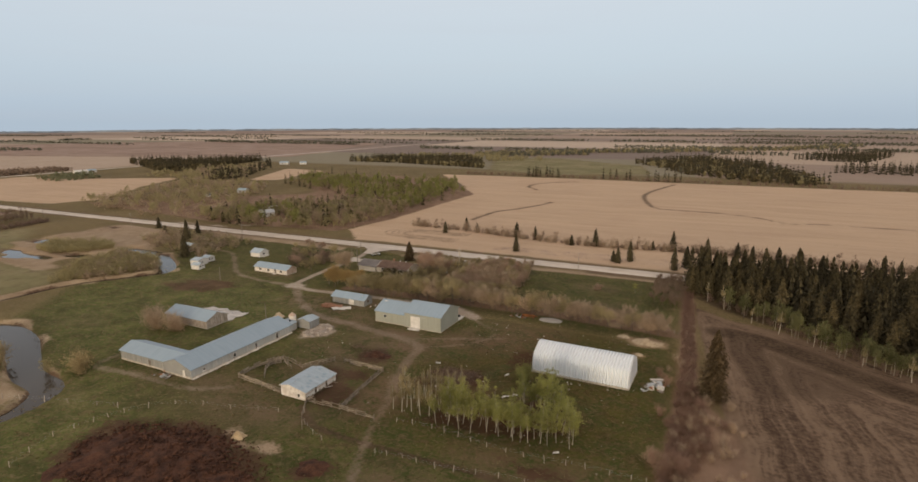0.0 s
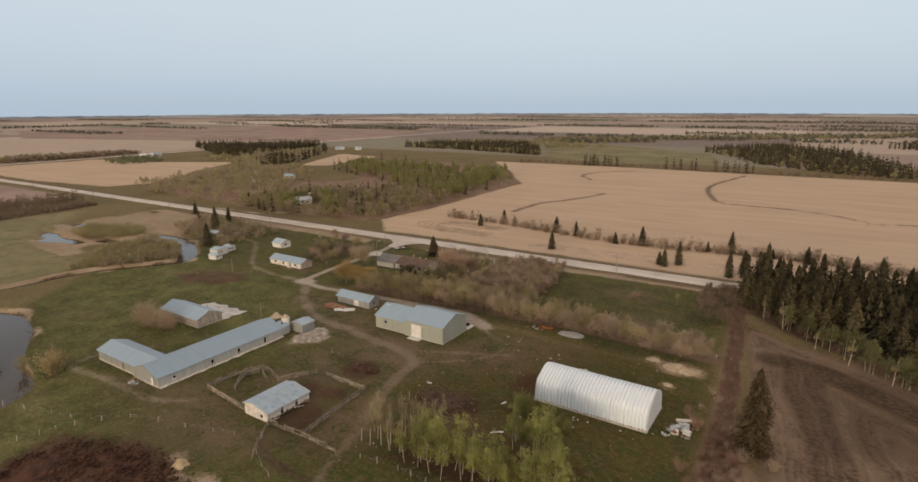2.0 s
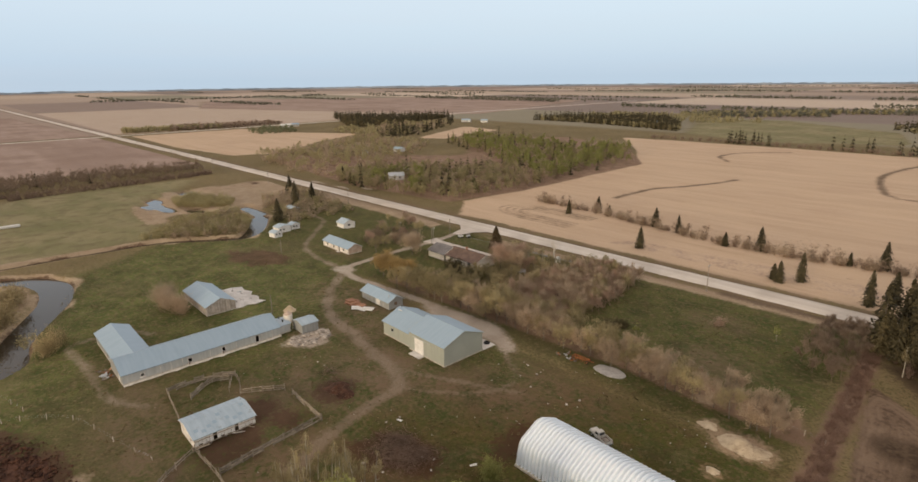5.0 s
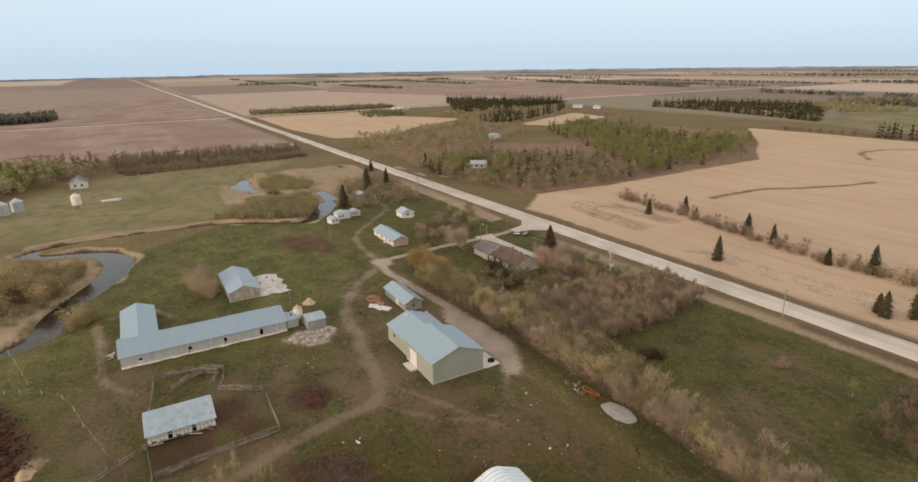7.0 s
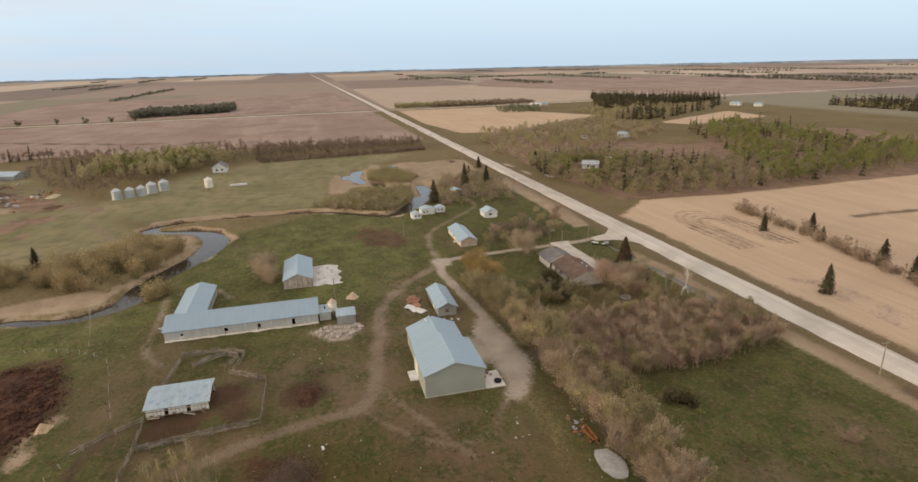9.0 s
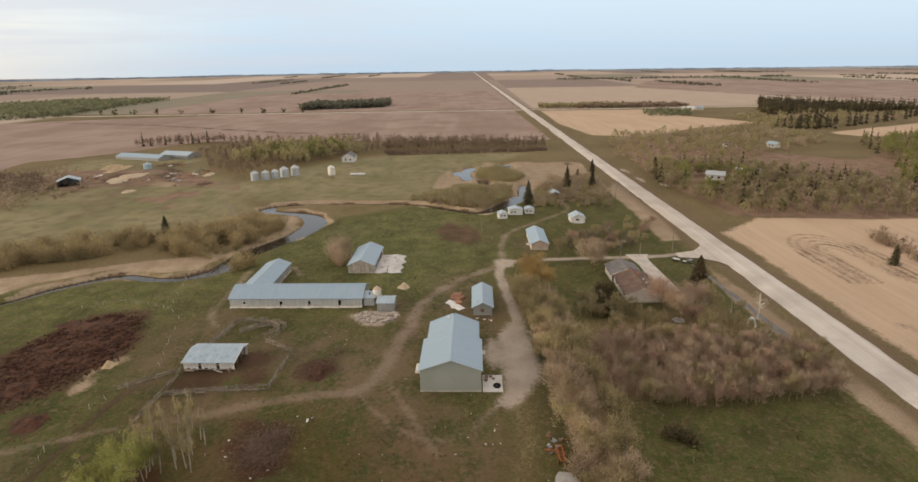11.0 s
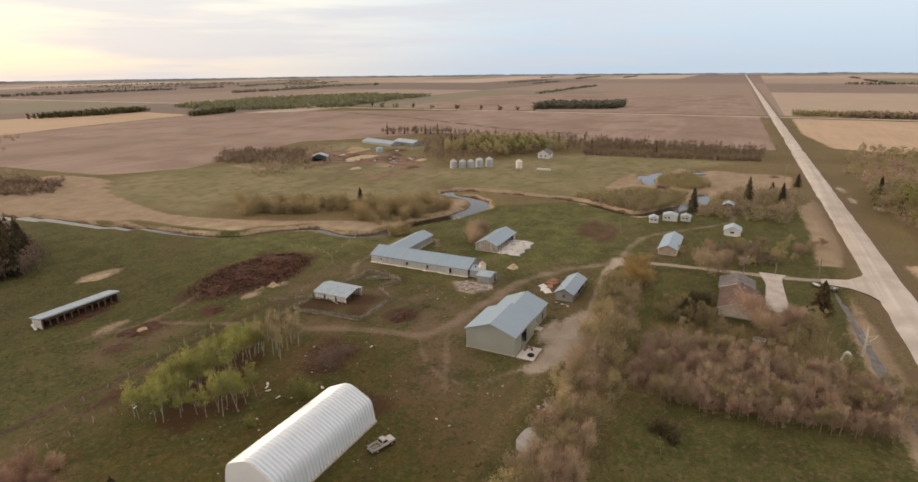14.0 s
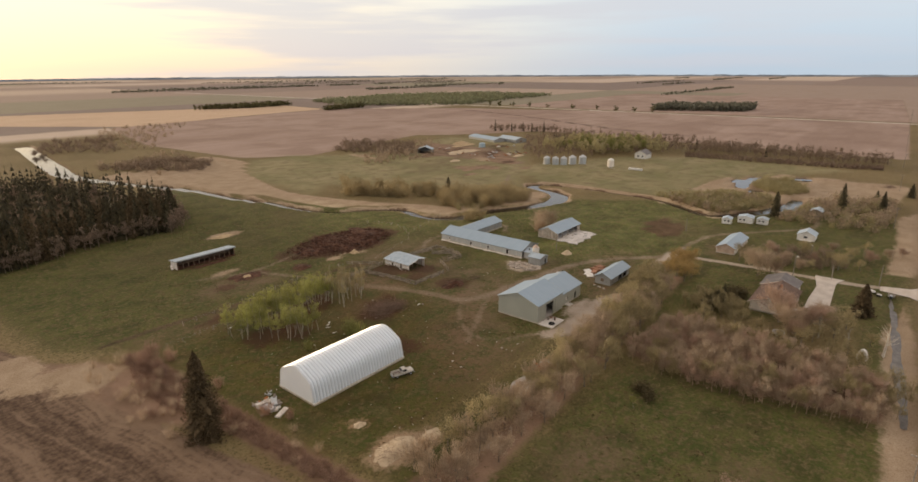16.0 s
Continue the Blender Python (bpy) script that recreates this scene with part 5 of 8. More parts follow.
# aspens by the arched shed
asp = inside([(-62, 104), (-52, 103), (-40, 104), (-28, 106), (-27, 114), (-33, 118), (-44, 112), (-56, 112), (-62, 110)], 50, R, 1.6) + inside([(-47, 126), (-44, 119), (-35, 118), (-34, 124), (-40, 126)], 14, R, 1.9)
put(aspens, asp, R)
put(bare_aspens, inside([(-74, 105), (-66, 104), (-58, 112), (-59, 118), (-68, 117), (-74, 112)], 24, R, 1.7), R)
put([tree_thing("shed_bush", "rounded green-grey bush behind the arched shed", "bush", None, shrub(s, 4.8, 2.4, 500, 1500, 0.12, 0.026), "bark", "leaf_far", "bushes by the arched shed") for s in (114, 115)], [(-48.8, 134.3, 1.05), (-50.5, 136, 0.7), (-37, 132, 0.5)], R)

# thicket south of the house lawn
thick = [(-110, 199), (-111, 224), (-108, 236), (-100, 251), (-86, 247), (-80, 219), (-82, 198)]
pts = [(x, y, R.uniform(0.72, 1.05)) for x, y in inside(thick, 270, R, 1.6)]
stuff("thicket", "dense bare reddish-brown thicket of young trees", "thicket", thicket_tree, pts[:60], "twig_red", R)
stuff("thicket", "dense bare grey-brown thicket of young trees", "thicket", thicket_tree, pts[60:225], "twig", R)
stuff("thicket", "budding olive trees in the thicket", "thicket", thicket_tree, pts[225:] + [(x, y, 0.8) for x, y in inside([(-124, 198), (-125, 218), (-140, 206), (-136, 198)], 22, R, 2.4) + inside([(-108, 242), (-104, 254), (-92, 251), (-98, 240)], 16, R, 2.4)], "olive", R)

# yard trees round the house
put(yard_red, [(-130, 222.5, 1.15), (-124.5, 225.5, 1.1), (-129, 230.5, 0.9), (-167, 209, 1.1), (-172, 213.5, 0.9), (-182.5, 219.5, 0.55), (-121, 228, 0.8), (-132, 232, 0.9), (-196, 208, 0.6), (-212, 226, 0.5), (-205, 238, 0.6), (-216, 243, 0.5), (-190, 222, 0.6), (-187, 214, 0.6), (-222, 247, 0.5)], R)
put(yard_olive, [(-180, 200, 1), (-184, 208, 0.9), (-172, 212, 1), (-126, 211, 0.8), (-128, 236, 0.9), (-136, 238, 0.9), (-117, 214, 0.75), (-112, 238, 0.7), (-116, 206, 0.7), (-119, 219, 0.65), (-117, 230, 0.7), (-116, 236, 0.65), (-122, 232, 0.7), (-120, 240, 0.6), (-112, 243, 0.6), (-108, 250, 0.6), (-124, 203, 0.6), (-131, 229, 0.8), (-140, 233, 0.7), (-128, 244, 0.6), (-123, 209, 0.6), (-200, 226, 0.55), (-194, 236, 0.5), (-184, 222, 0.6), (-200, 218, 0.8), (-206, 232, 0.7), (-190, 230, 0.8), (-188, 203, 0.6), (-221, 236, 0.6)], R)
put([tree_thing("yard_bush", "spreading bare brown bush beside the machine shed", "bush", None, shrub(s, h, 3.6, 1500, 900, 0.15, 0.03), "bark", "twig", "bushes by the machine shed") for s, h in ((111, 6.6), (112, 7.4))], [(-177, 117.5), (-171.5, 118.4, 0.95), (-182, 119, 0.9), (-168.5, 120, 0.6)], R)
stuff("yard_scrub", "low grey-brown scrub in the rough yard past the drive", "brush", shrub_mid, inside([(-186, 204), (-183, 219), (-190, 232), (-206, 232), (-212, 220), (-196, 205)], 46, R, 2.2), "twig_mid", R, 0.4, 0.75)
put([tree_thing("lawn_bush", "bare reddish-brown bush on the open lawn", "bush", None, shrub(113, 2.4, 1.9, 700, 300, 0.12, 0.026), "bark", "twig_red")], [(-50.5, 230.1)], R, 1, 1)
put([copy_thing(b, Matrix()) for b in bushes], [(-167, 85, 1.1), (-169.5, 87, 0.9), (-164.5, 84.5, 0.8)], R)

# brushy fence line and bushes along the field
stuff("brush", "low reddish-brown brush along the fence line", "brush", shrub_mid, [(x, y, R.uniform(0.22, 0.42)) for x, y in inside([(-17.5, 244), (-14, 244), (-7, 158), (-1, 122), (-5, 100), (-9.5, 100), (-10.5, 156)], 420, R, 0.9)], "twig_rust", R)
stuff("brush", "grey-brown bushes beside the ploughed field", "brush", shrub_bare, inside([(-14, 104), (2, 98), (7, 112), (5, 134), (-1, 152), (-9, 152), (-9, 128)], 40, R, 2) + [(-14, 158), (-11, 163), (-8, 166), (-13, 167)], "twig", R, 0.3, 0.75)

put([tree_thing("brush_tree", "reddish-grey bare bush at the field corner", "bush", None, shrub(s, h, 2.6, 900, 260, 0.15, 0.028), "bark", "twig_rust", "field-corner bushes") for s, h in ((101, 5.6), (102, 6.4))],
    [(-9.5, 106, 0.8), (-6.5, 108, 0.75), (-12, 109.5, 0.7), (-8, 112, 0.6), (-11, 126.5, 0.5), (-13, 131, 0.5), (-4.5, 138, 0.5), (-13.5, 149, 0.6), (-9, 145, 0.5), (1.5, 131, 0.4), (-16, 154, 0.5)], R)

# creek bushes
put(bushes, inside([(-165, -5), (-176, 21), (-194, 38), (-176, 54), (-190, 76), (-218, 84), (-226, 69), (-210, 50), (-196, -4), (-182, -24)], 105, R, 2.5), R, 0.8, 1.35)
stuff("willow_scrub", "olive-brown willow scrub on the creek bends", "brush", shrub_mid, inside([(-272, 135), (-258, 160), (-252, 176), (-275, 186), (-302, 190), (-300, 165), (-286, 150)], 190, R, 2) + inside([(-320, 180), (-316, 192), (-330, 200), (-362, 186), (-352, 172), (-335, 170)], 130, R, 2)
      + inside([(-252, 196), (-256, 240), (-330, 242), (-322, 215), (-300, 206)], 80, R, 2.4) + inside([(-178, 62), (-176, 70), (-188, 76), (-190, 70)], 8, R, 2) + inside([(-166, 70), (-170, 86), (-196, 98), (-190, 92)], 3, R), "olive_mid", R, 0.55, 1.0)
stuff("willow_scrub", "grey-brown scrub beside the far creek bends", "brush", shrub_lo, inside([(-252, 196), (-256, 240), (-330, 242), (-322, 215), (-300, 206)], 120, R, 2.4) + inside([(-262, 140), (-252, 176), (-300, 190), (-290, 152)], 50, R, 3) + inside([(-130, -150), (-165, -170), (-190, -260), (-120, -240)], 40, R, 4) + inside([(-140, -300), (-190, -300), (-330, -520), (-240, -560)], 120, R, 4) + inside([(-255, -110), (-330, -95), (-322, -60), (-250, -70)], 40, R, 4) + inside([(-260, -95), (-310, -130), (-380, -140), (-380, -120), (-300, -80)], 60, R, 4), "twig", R, 0.5, 1.0)

# conifer wood past the pasture
swood = [(-3, 0), (-23, -6), (-46, -13), (-68, -8), (-81, -25), (-95, -76), (-76, -170), (-20, -190), (60, -60), (50, -8)]
spruce_mid = [full_spruce(s, h, r, 0.08, 1.8, 170, 0.5, 9, 7) for s, h, r in ((25, 13, 2.6), (26, 11, 2.5), (27, 14.5, 2.7), (28, 10, 2.4))]
swood_front = [(-3, 0), (-23, -6), (-46, -13), (-68, -8), (-81, -25), (-88, -50), (0, -40), (40, -20)]
stuff("conifer_wood", "dark dense conifer wood at the pasture edge", "wood", spruce_lo, inside(swood, 330, R, 3.0), "spruce", R)
stuff("conifer_wood", "dark conifers along the front of the wood", "wood", spruce_mid, inside(swood_front, 120, R, 2.8), "spruce", R, 0.75, 1.1)
stuff("conifer_wood", "brownish conifers along the front of the wood", "wood", spruce_mid, inside(swood_front, 130, R, 2.6), "spruce_brown", R, 0.7, 1.1)
stuff("wood_edge", "bare brown trees along the conifers", "wood", bare_lo, inside(swood, 90, R, 3.4) + along_line([(-5, 0), (-24, -5), (-46, -11), (-67, -7), (-80, -24), (-93, -74)], 2.0, 2.2, R), "twig_mid", R, 0.6, 1.1)

# woods and farm shelter across the road
front = [(-345, 275), (-300, 276), (-262, 281), (-231, 293), (-229, 335), (-232, 378), (-284, 400), (-330, 372), (-362, 330)]
north = [(-236, 380), (-240, 498), (-290, 575), (-345, 545), (-440, 560), (-490, 566), (-456, 488), (-370, 455), (-300, 410)]


def clear(spots):
    """Leaves open the yard in front of the house in the wood."""
    d = seg_dist(np.array([p[0] for p in spots], float), np.array([p[1] for p in spots], float), [(-318, 309), (-286, 296)])[0]
    return [p for p, k in zip(spots, d) if k > 10.5]


stuff("wood", "bare grey-brown aspen wood beside the road", "wood", bare_lo, clear(inside(front, 140, R, 2.6)) + inside(north, 120, R, 3), "twig", R)
stuff("wood", "budding olive aspens in the roadside wood", "wood", bare_lo, clear(inside(front, 200, R, 2.4)) + inside(north, 110, R, 3), "olive_far", R)
stuff("wood", "rounded olive trees filling the roadside wood", "wood", leaf_lo, clear(inside(front, 150, R, 3.0)) + inside(north, 50, R, 4), "olive_far", R, 0.6, 0.95)
stuff("wood", "dark olive trees in the roadside wood", "wood", leaf_lo, clear(inside(front, 14, R, 4)) + inside(north, 14, R, 5), "fir", R, 0.6, 0.95)
stuff("wood", "aspen wood in fresh green leaf", "wood", leaf_lo, inside(north, 270, R, 3.6) + clear(inside([(-335, 285), (-262, 288), (-330, 350)], 46, R, 3.6)), "leaf_far", R)
stuff("wood", "dark spruces standing among the aspens", "wood", spruce_lo, clear(inside(front, 38, R, 3)) + inside(north, 50, R, 4) + along_line([(-470, 500), (-485, 560), (-420, 570)], 9, 4, R), "spruce", R, 0.7, 1.05)
yards = inside([(-330, 280), (-440, 276), (-530, 300), (-560, 380), (-600, 470), (-470, 470), (-390, 360)], 360, R, 3.6) + inside([(-600, 470), (-640, 500), (-760, 620), (-700, 700), (-560, 520)], 130, R, 6)
stuff("scrub", "olive trees and bushes round the far farmyards", "brush", leaf_lo, yards[::2], "olive_far", R, 0.55, 0.95)
stuff("scrub", "bare brown bushes round the far farmyards", "brush", shrub_lo, yards[1::2], "twig", R, 0.8, 1.4)
hedgerow = [(-197, 328), (-150, 324), (-80, 314), (0, 322), (60, 316), (150, 310), (300, 300)]
stuff("hedgerow", "grey-brown bare hedgerow across the stubble", "hedge", shrub_mid, [(*p, R.uniform(0.6, 1.2)) for p in along_line(hedgerow, 2.6, 2.2, R)], "twig", R)
stuff("hedgerow", "bare round-headed trees along the hedgerow", "hedge", bare_lo, along_line(hedgerow, 6.5, 2.4, R), "twig_mid", R, 0.5, 0.85)
stuff("scrub", "bare bushes along the stubble field's edge", "brush", shrub_mid, [(*p, R.uniform(0.4, 0.75)) for p in along_line(hedgerow, 1.7, 1.6, R)] + along_line([(-330, 690), (-200, 697), (-60, 694), (60, 698), (300, 695)], 4, 3, R), "twig_dark", R, 0.7, 1.1)
stuff("far_spruces", "rounded dark conifers filling the far belts", "wood", [shrub(s, 11, 4.2, 2, 16, 1.9, 0.25) for s in (98, 99)], inside([(-165, 985), (-126, 930), (-67, 808), (-20, 755), (60, 706), (90, 740), (23, 1010), (-62, 1120)], 260, R, 4) + inside([(-640, 830), (-516, 828), (-346, 786), (-380, 850), (-457, 960), (-600, 900)], 210, R, 4) + inside([(-980, 650), (-890, 690), (-797, 800), (-723, 590), (-745, 540)], 230, R, 4), "spruce_olive", R, 0.7, 1.1)
stuff("far_spruces", "dark spruce belts between far fields", "wood", spruce_far,
      inside([(-165, 985), (-126, 930), (-67, 808), (-20, 755), (60, 706), (90, 740), (23, 1010), (-62, 1120)], 520, R, 4) + inside([(-640, 830), (-516, 828), (-346, 786), (-380, 850), (-457, 960), (-600, 900)], 430, R, 4)
      + inside([(-980, 650), (-890, 690), (-797, 800), (-723, 590), (-745, 540)], 430, R, 4.2) + along_line([(-575, 505), (-594, 567), (-714, 725)], 7, 8, R) + inside([(-570, 500), (-600, 560), (-640, 560), (-600, 490)], 40, R, 5)
      + inside([(110, 900), (330, 880), (330, 980), (150, 990)], 160, R, 6), "spruce", R, 0.8, 1.1)

# belts by the neighbouring farm
stuff("shelter_belt", "bare grey shelter belt by the neighbouring farm", "wood", bare_lo, inside([(-383, -27), (-345, 12), (-381, 45), (-415, 74), (-455, 90), (-525, 80), (-525, -60), (-430, -60)], 330, R, 3.2) + inside([(-452, 90), (-462, 230), (-490, 232), (-510, 91)], 260, R, 3) + inside([(-498, -145), (-518, -70), (-530, -72), (-510, -148)], 60, R, 2.5), "twig_mid", R, 0.6, 1.0)
stuff("shelter_belt", "leafing trees in the neighbouring shelter belt", "wood", leaf_lo, inside([(-385, -10), (-380, 45), (-440, 80), (-490, 60), (-460, -20)], 110, R, 4), "olive_far", R, 0.75, 1.2)
stuff("shelter_belt", "fresh green trees in the neighbouring shelter belt", "wood", leaf_lo, inside([(-405, 0), (-400, 45), (-440, 65), (-480, 30), (-440, -10)], 60, R, 3.4), "leaf_far", R, 0.8, 1.2)
stuff("shelter_belt", "dark spruces in the neighbouring shelter belt", "wood", spruce_lo, inside([(-410, -30), (-400, 20), (-470, 60), (-480, 0), (-450, -40)], 14, R, 5) + along_line([(-502, -141), (-524, -86)], 9, 4, R) + [(-470, 95), (-475, 120), (-466, 150)], "spruce", R, 0.6, 1.0)
stuff("hedge", "long dark clipped hedge line by the meadow", "hedge", shrub_lo, along_line([(-429, 100), (-436, 169), (-444, 227)], 2.0, 0.8, R) + along_line([(-440, 96), (-446, 150), (-450, 226)], 2.2, 0.8, R), "twig_dark", R, 0.55, 0.75)


far_round = [shrub(s, 9, 4.6, 2, 20, 1.8, 0.25) for s in (95, 96, 97)]
stuff("far_wood", "far dark groves on the plain", "wood", far_round, inside([(-466, -770), (-560, -730), (-650, -740), (-640, -775), (-520, -790)], 170, R, 4.5) + inside([(-598, -560), (-696, -574), (-690, -590), (-600, -580)], 50, R, 4) + along_line([(-872, -420), (-872, -100)], 34, 4, R), "fir", R, 0.8, 1.1)
sw_wood = inside([(-829, -464), (-701, -631), (-743, -800), (-1052, -857), (-1289, -724), (-1286, -520)], 1500, R, 5)
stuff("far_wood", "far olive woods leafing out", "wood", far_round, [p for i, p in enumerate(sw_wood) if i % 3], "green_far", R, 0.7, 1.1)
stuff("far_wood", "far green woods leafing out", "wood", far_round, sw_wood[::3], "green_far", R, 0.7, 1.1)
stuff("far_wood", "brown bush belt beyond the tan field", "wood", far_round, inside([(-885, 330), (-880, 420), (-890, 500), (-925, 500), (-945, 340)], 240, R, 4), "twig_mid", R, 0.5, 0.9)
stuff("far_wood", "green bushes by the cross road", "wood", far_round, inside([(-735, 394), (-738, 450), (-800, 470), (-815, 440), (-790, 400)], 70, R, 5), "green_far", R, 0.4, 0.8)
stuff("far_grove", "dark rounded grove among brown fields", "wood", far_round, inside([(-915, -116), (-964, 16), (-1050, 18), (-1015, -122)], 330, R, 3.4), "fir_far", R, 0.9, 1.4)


more = inside([(-304, 1233), (121, 1531), (290, 1797), (250, 1850), (80, 1620), (-320, 1310)], 420, R, 7) + inside([(-447, 1026), (-282, 1175), (-320, 1300), (-520, 1120)], 260, R, 7) + inside([(-165, 985), (-67, 808), (60, 706), (90, 740), (23, 1010), (-62, 1120)], 60, R, 5)
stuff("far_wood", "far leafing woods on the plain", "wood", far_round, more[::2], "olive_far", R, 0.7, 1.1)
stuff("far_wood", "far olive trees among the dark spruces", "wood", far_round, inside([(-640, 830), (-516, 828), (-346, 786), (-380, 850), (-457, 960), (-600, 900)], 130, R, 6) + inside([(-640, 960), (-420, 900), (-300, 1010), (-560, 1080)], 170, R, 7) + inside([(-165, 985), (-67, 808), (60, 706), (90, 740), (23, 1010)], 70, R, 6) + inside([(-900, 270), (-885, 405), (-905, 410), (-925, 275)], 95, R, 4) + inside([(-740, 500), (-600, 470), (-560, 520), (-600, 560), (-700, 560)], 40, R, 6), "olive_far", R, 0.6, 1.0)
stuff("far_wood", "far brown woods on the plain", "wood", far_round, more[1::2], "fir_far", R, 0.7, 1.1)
stuff("far_wood", "far dark spruce wood on the plain", "wood", spruce_far, inside([(81, 1197), (184, 1121), (270, 1380), (170, 1330)], 260, R, 6) + inside([(-250, 694), (-200, 694), (-200, 706), (-250, 706)], 14, R, 3) + inside([(-150, 697), (-60, 694), (-60, 704), (-150, 706)], 16, R, 3), "spruce", R, 0.8, 1.1)
scr = inside([(-280, -157), (-320, -194), (-355, -156), (-351, -123), (-301, -84), (-284, -121)], 150, R, 3.5) + inside([(-108, -213), (-146, -159), (-160, -150), (-183, -184), (-165, -230)], 130, R, 3.5) + inside([(-100, -330), (-160, -310), (-200, -420), (-150, -440)], 100, R, 4)
stuff("willow_scrub", "brown willow scrub by the far farm and creek", "brush", shrub_lo, scr, "twig_mid", R, 0.6, 1.15)


def horizon_trees():
    """Scattered far bush lines out to the horizon."""
    spots_a, spots_b = [], []
    for _ in range(150):
        a, d = R.uniform(0, 6.283), R.uniform(1500, 4300)
        x, y, ln, an = math.cos(a) * d - 100, math.sin(a) * d + 150, R.uniform(200, 700), 0.0
        if abs(y - road_y(x)) < 330 or abs(x + 866) < 40 or (-1750 < x < 300 and -1250 < y < 1250) or x > 900 or max(abs(x), abs(y)) > 4200:
            continue
        for k in range(int(ln / 4.6)):
            u = (k + R.random()) * 4.6
            (spots_a if R.random() < 0.35 else spots_b).append((x + u * math.cos(an) + R.uniform(-6, 6), y + u * math.sin(an) + R.uniform(-8, 8), R.uniform(0.35, 0.75)))
    far_a = [shrub(s, 10, 5.5, 1, 6, 3.3, 0.6) for s in (91, 92)]
    far_b = [shrub(s, 9, 6.5, 1, 6, 3.4, 0.6) for s in (93, 94)]
    for x0, x1, y0, y1, k in ((-750, 330, 1290, 1312, 330), (-300, 700, 1520, 1548, 420), (-900, 900, 1950, 1985, 620), (-1700, -950, 1420, 1444, 260), (-1500, 900, 2650, 2690, 620), (-2400, -2370, 500, 1500, 260), (-2100, -1300, -1250, -1224, 260), (-1900, -700, -1750, -1720, 420)):
        for p in inside([(x0, y0), (x1, y0 + R.uniform(-12, 4)), (x1, y1), ((x0 + x1) / 2, y1 + R.uniform(-4, 14)), (x0, y1)], k, R, 7):
            if noise.noise((p[0] * 0.006, p[1] * 0.006, 4)) > -0.25:
                (spots_a if R.random() < 0.3 else spots_b).append((*p, R.uniform(0.5, 0.95)))
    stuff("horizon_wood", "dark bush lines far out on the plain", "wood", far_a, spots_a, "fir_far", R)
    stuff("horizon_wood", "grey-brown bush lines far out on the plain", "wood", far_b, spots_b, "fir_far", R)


def backdrop():
    """A low uneven rim of woods at the edge of sight, distance haze painted in its bluish colour."""
    n, v = 1400, []
    for i in range(n):
        a = i * 6.283185 / n
        h = 12 + 3 * noise.noise((math.cos(a) * 9, math.sin(a) * 9, 0)) + 3 * noise.noise((math.cos(a) * 60, math.sin(a) * 60, 3)) + R.uniform(-1.5, 1.5)
        c, s = math.cos(a), math.sin(a)
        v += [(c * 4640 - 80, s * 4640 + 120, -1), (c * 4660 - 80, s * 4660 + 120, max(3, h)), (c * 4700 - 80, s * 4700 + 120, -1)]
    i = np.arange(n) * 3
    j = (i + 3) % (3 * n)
    me = mesh_tris("backdrop", v, np.concatenate([np.stack([i, j, j + 1, i + 1], 1), np.stack([i + 1, j + 1, j + 2, i + 2], 1)]), mottled("hazed_far_woods", (0.13, 0.165, 0.205), (0.30, 0.335, 0.37), 0.0016, 0.95, world=True))
    tagged(new("backdrop", me), "low haze-blue rim of far woods along the horizon", "horizon", kind="structure")


horizon_trees()
backdrop()


# ---- farm buildings ----
def arched_shed():
    """White steel arch building: each arch panel is a piece of its own."""
    n, L, half = 32, 27.0, 6.3
    r = root("arched_shed", "white ribbed steel arch shed with closed ends", "shed", pose(-49.2, 147.7, 0, 0, 0, -0.5))
    side = [(6.3, 0.25), (6.0, 2.2), (5.66, 3.9), (5.25, 4.85), (4.6, 5.35), (2.7, 6.25), (1.0, 7.05), (0.3, 7.15)]
    prof = [(-y, z) for y, z in side] + side[::-1]
    w = L / n
    first = None
    for i in range(n):
        if first is None:
            bm = bmesh.new()
            rings = []
            for u, o in ((0.0, -0.52), (w * 0.12, -0.48), (w * 0.24, -0.04), (w * 0.38, 0.08), (w * 0.62, 0.08), (w * 0.76, -0.04), (w * 0.88, -0.48), (w, -0.52)):
                rings.append([bm.verts.new((u, y * (1 + o / half), z + o * z / 7.1)) for y, z in prof])
            for a, b in zip(rings, rings[1:]):
                for k in range(len(prof) - 1):
                    bm.faces.new((a[k], b[k], b[k + 1], a[k + 1]))
            ob = part("arch_panel", bm, M["arch_steel"], r)
            first = ob
        else:
            ob = new("arch_panel", first.data)
            ob.parent = r
        ob.location = (i * w, 0, 0)
    for x, d in ((-0.08, 0.1), (L - 0.02, 0.1)):
        bm = add_prism(bmesh.new(), [(x, y * 0.995, z * 0.995) for y, z in prof], (d, 0, 0))
        e = part("end_wall", bm, M["white_steel"], r)
    for y in (-half, half):
        part("footing", box(-0.2, L + 0.2, y - 0.22, y + 0.22, -0.15, 0.30, 0.03), M["foundation"], r)
    for x in (0, L):
        part("footing", box(x - 0.2, x + 0.2, -half, half, -0.15, 0.25, 0.03), M["foundation"], r)
    # a big sliding door on the far end
    part("door", box(-0.16, -0.085, -2.4, 2.4, 0.3, 4.2, 0.02), M["white_steel"], r, "white sheet-steel double door")


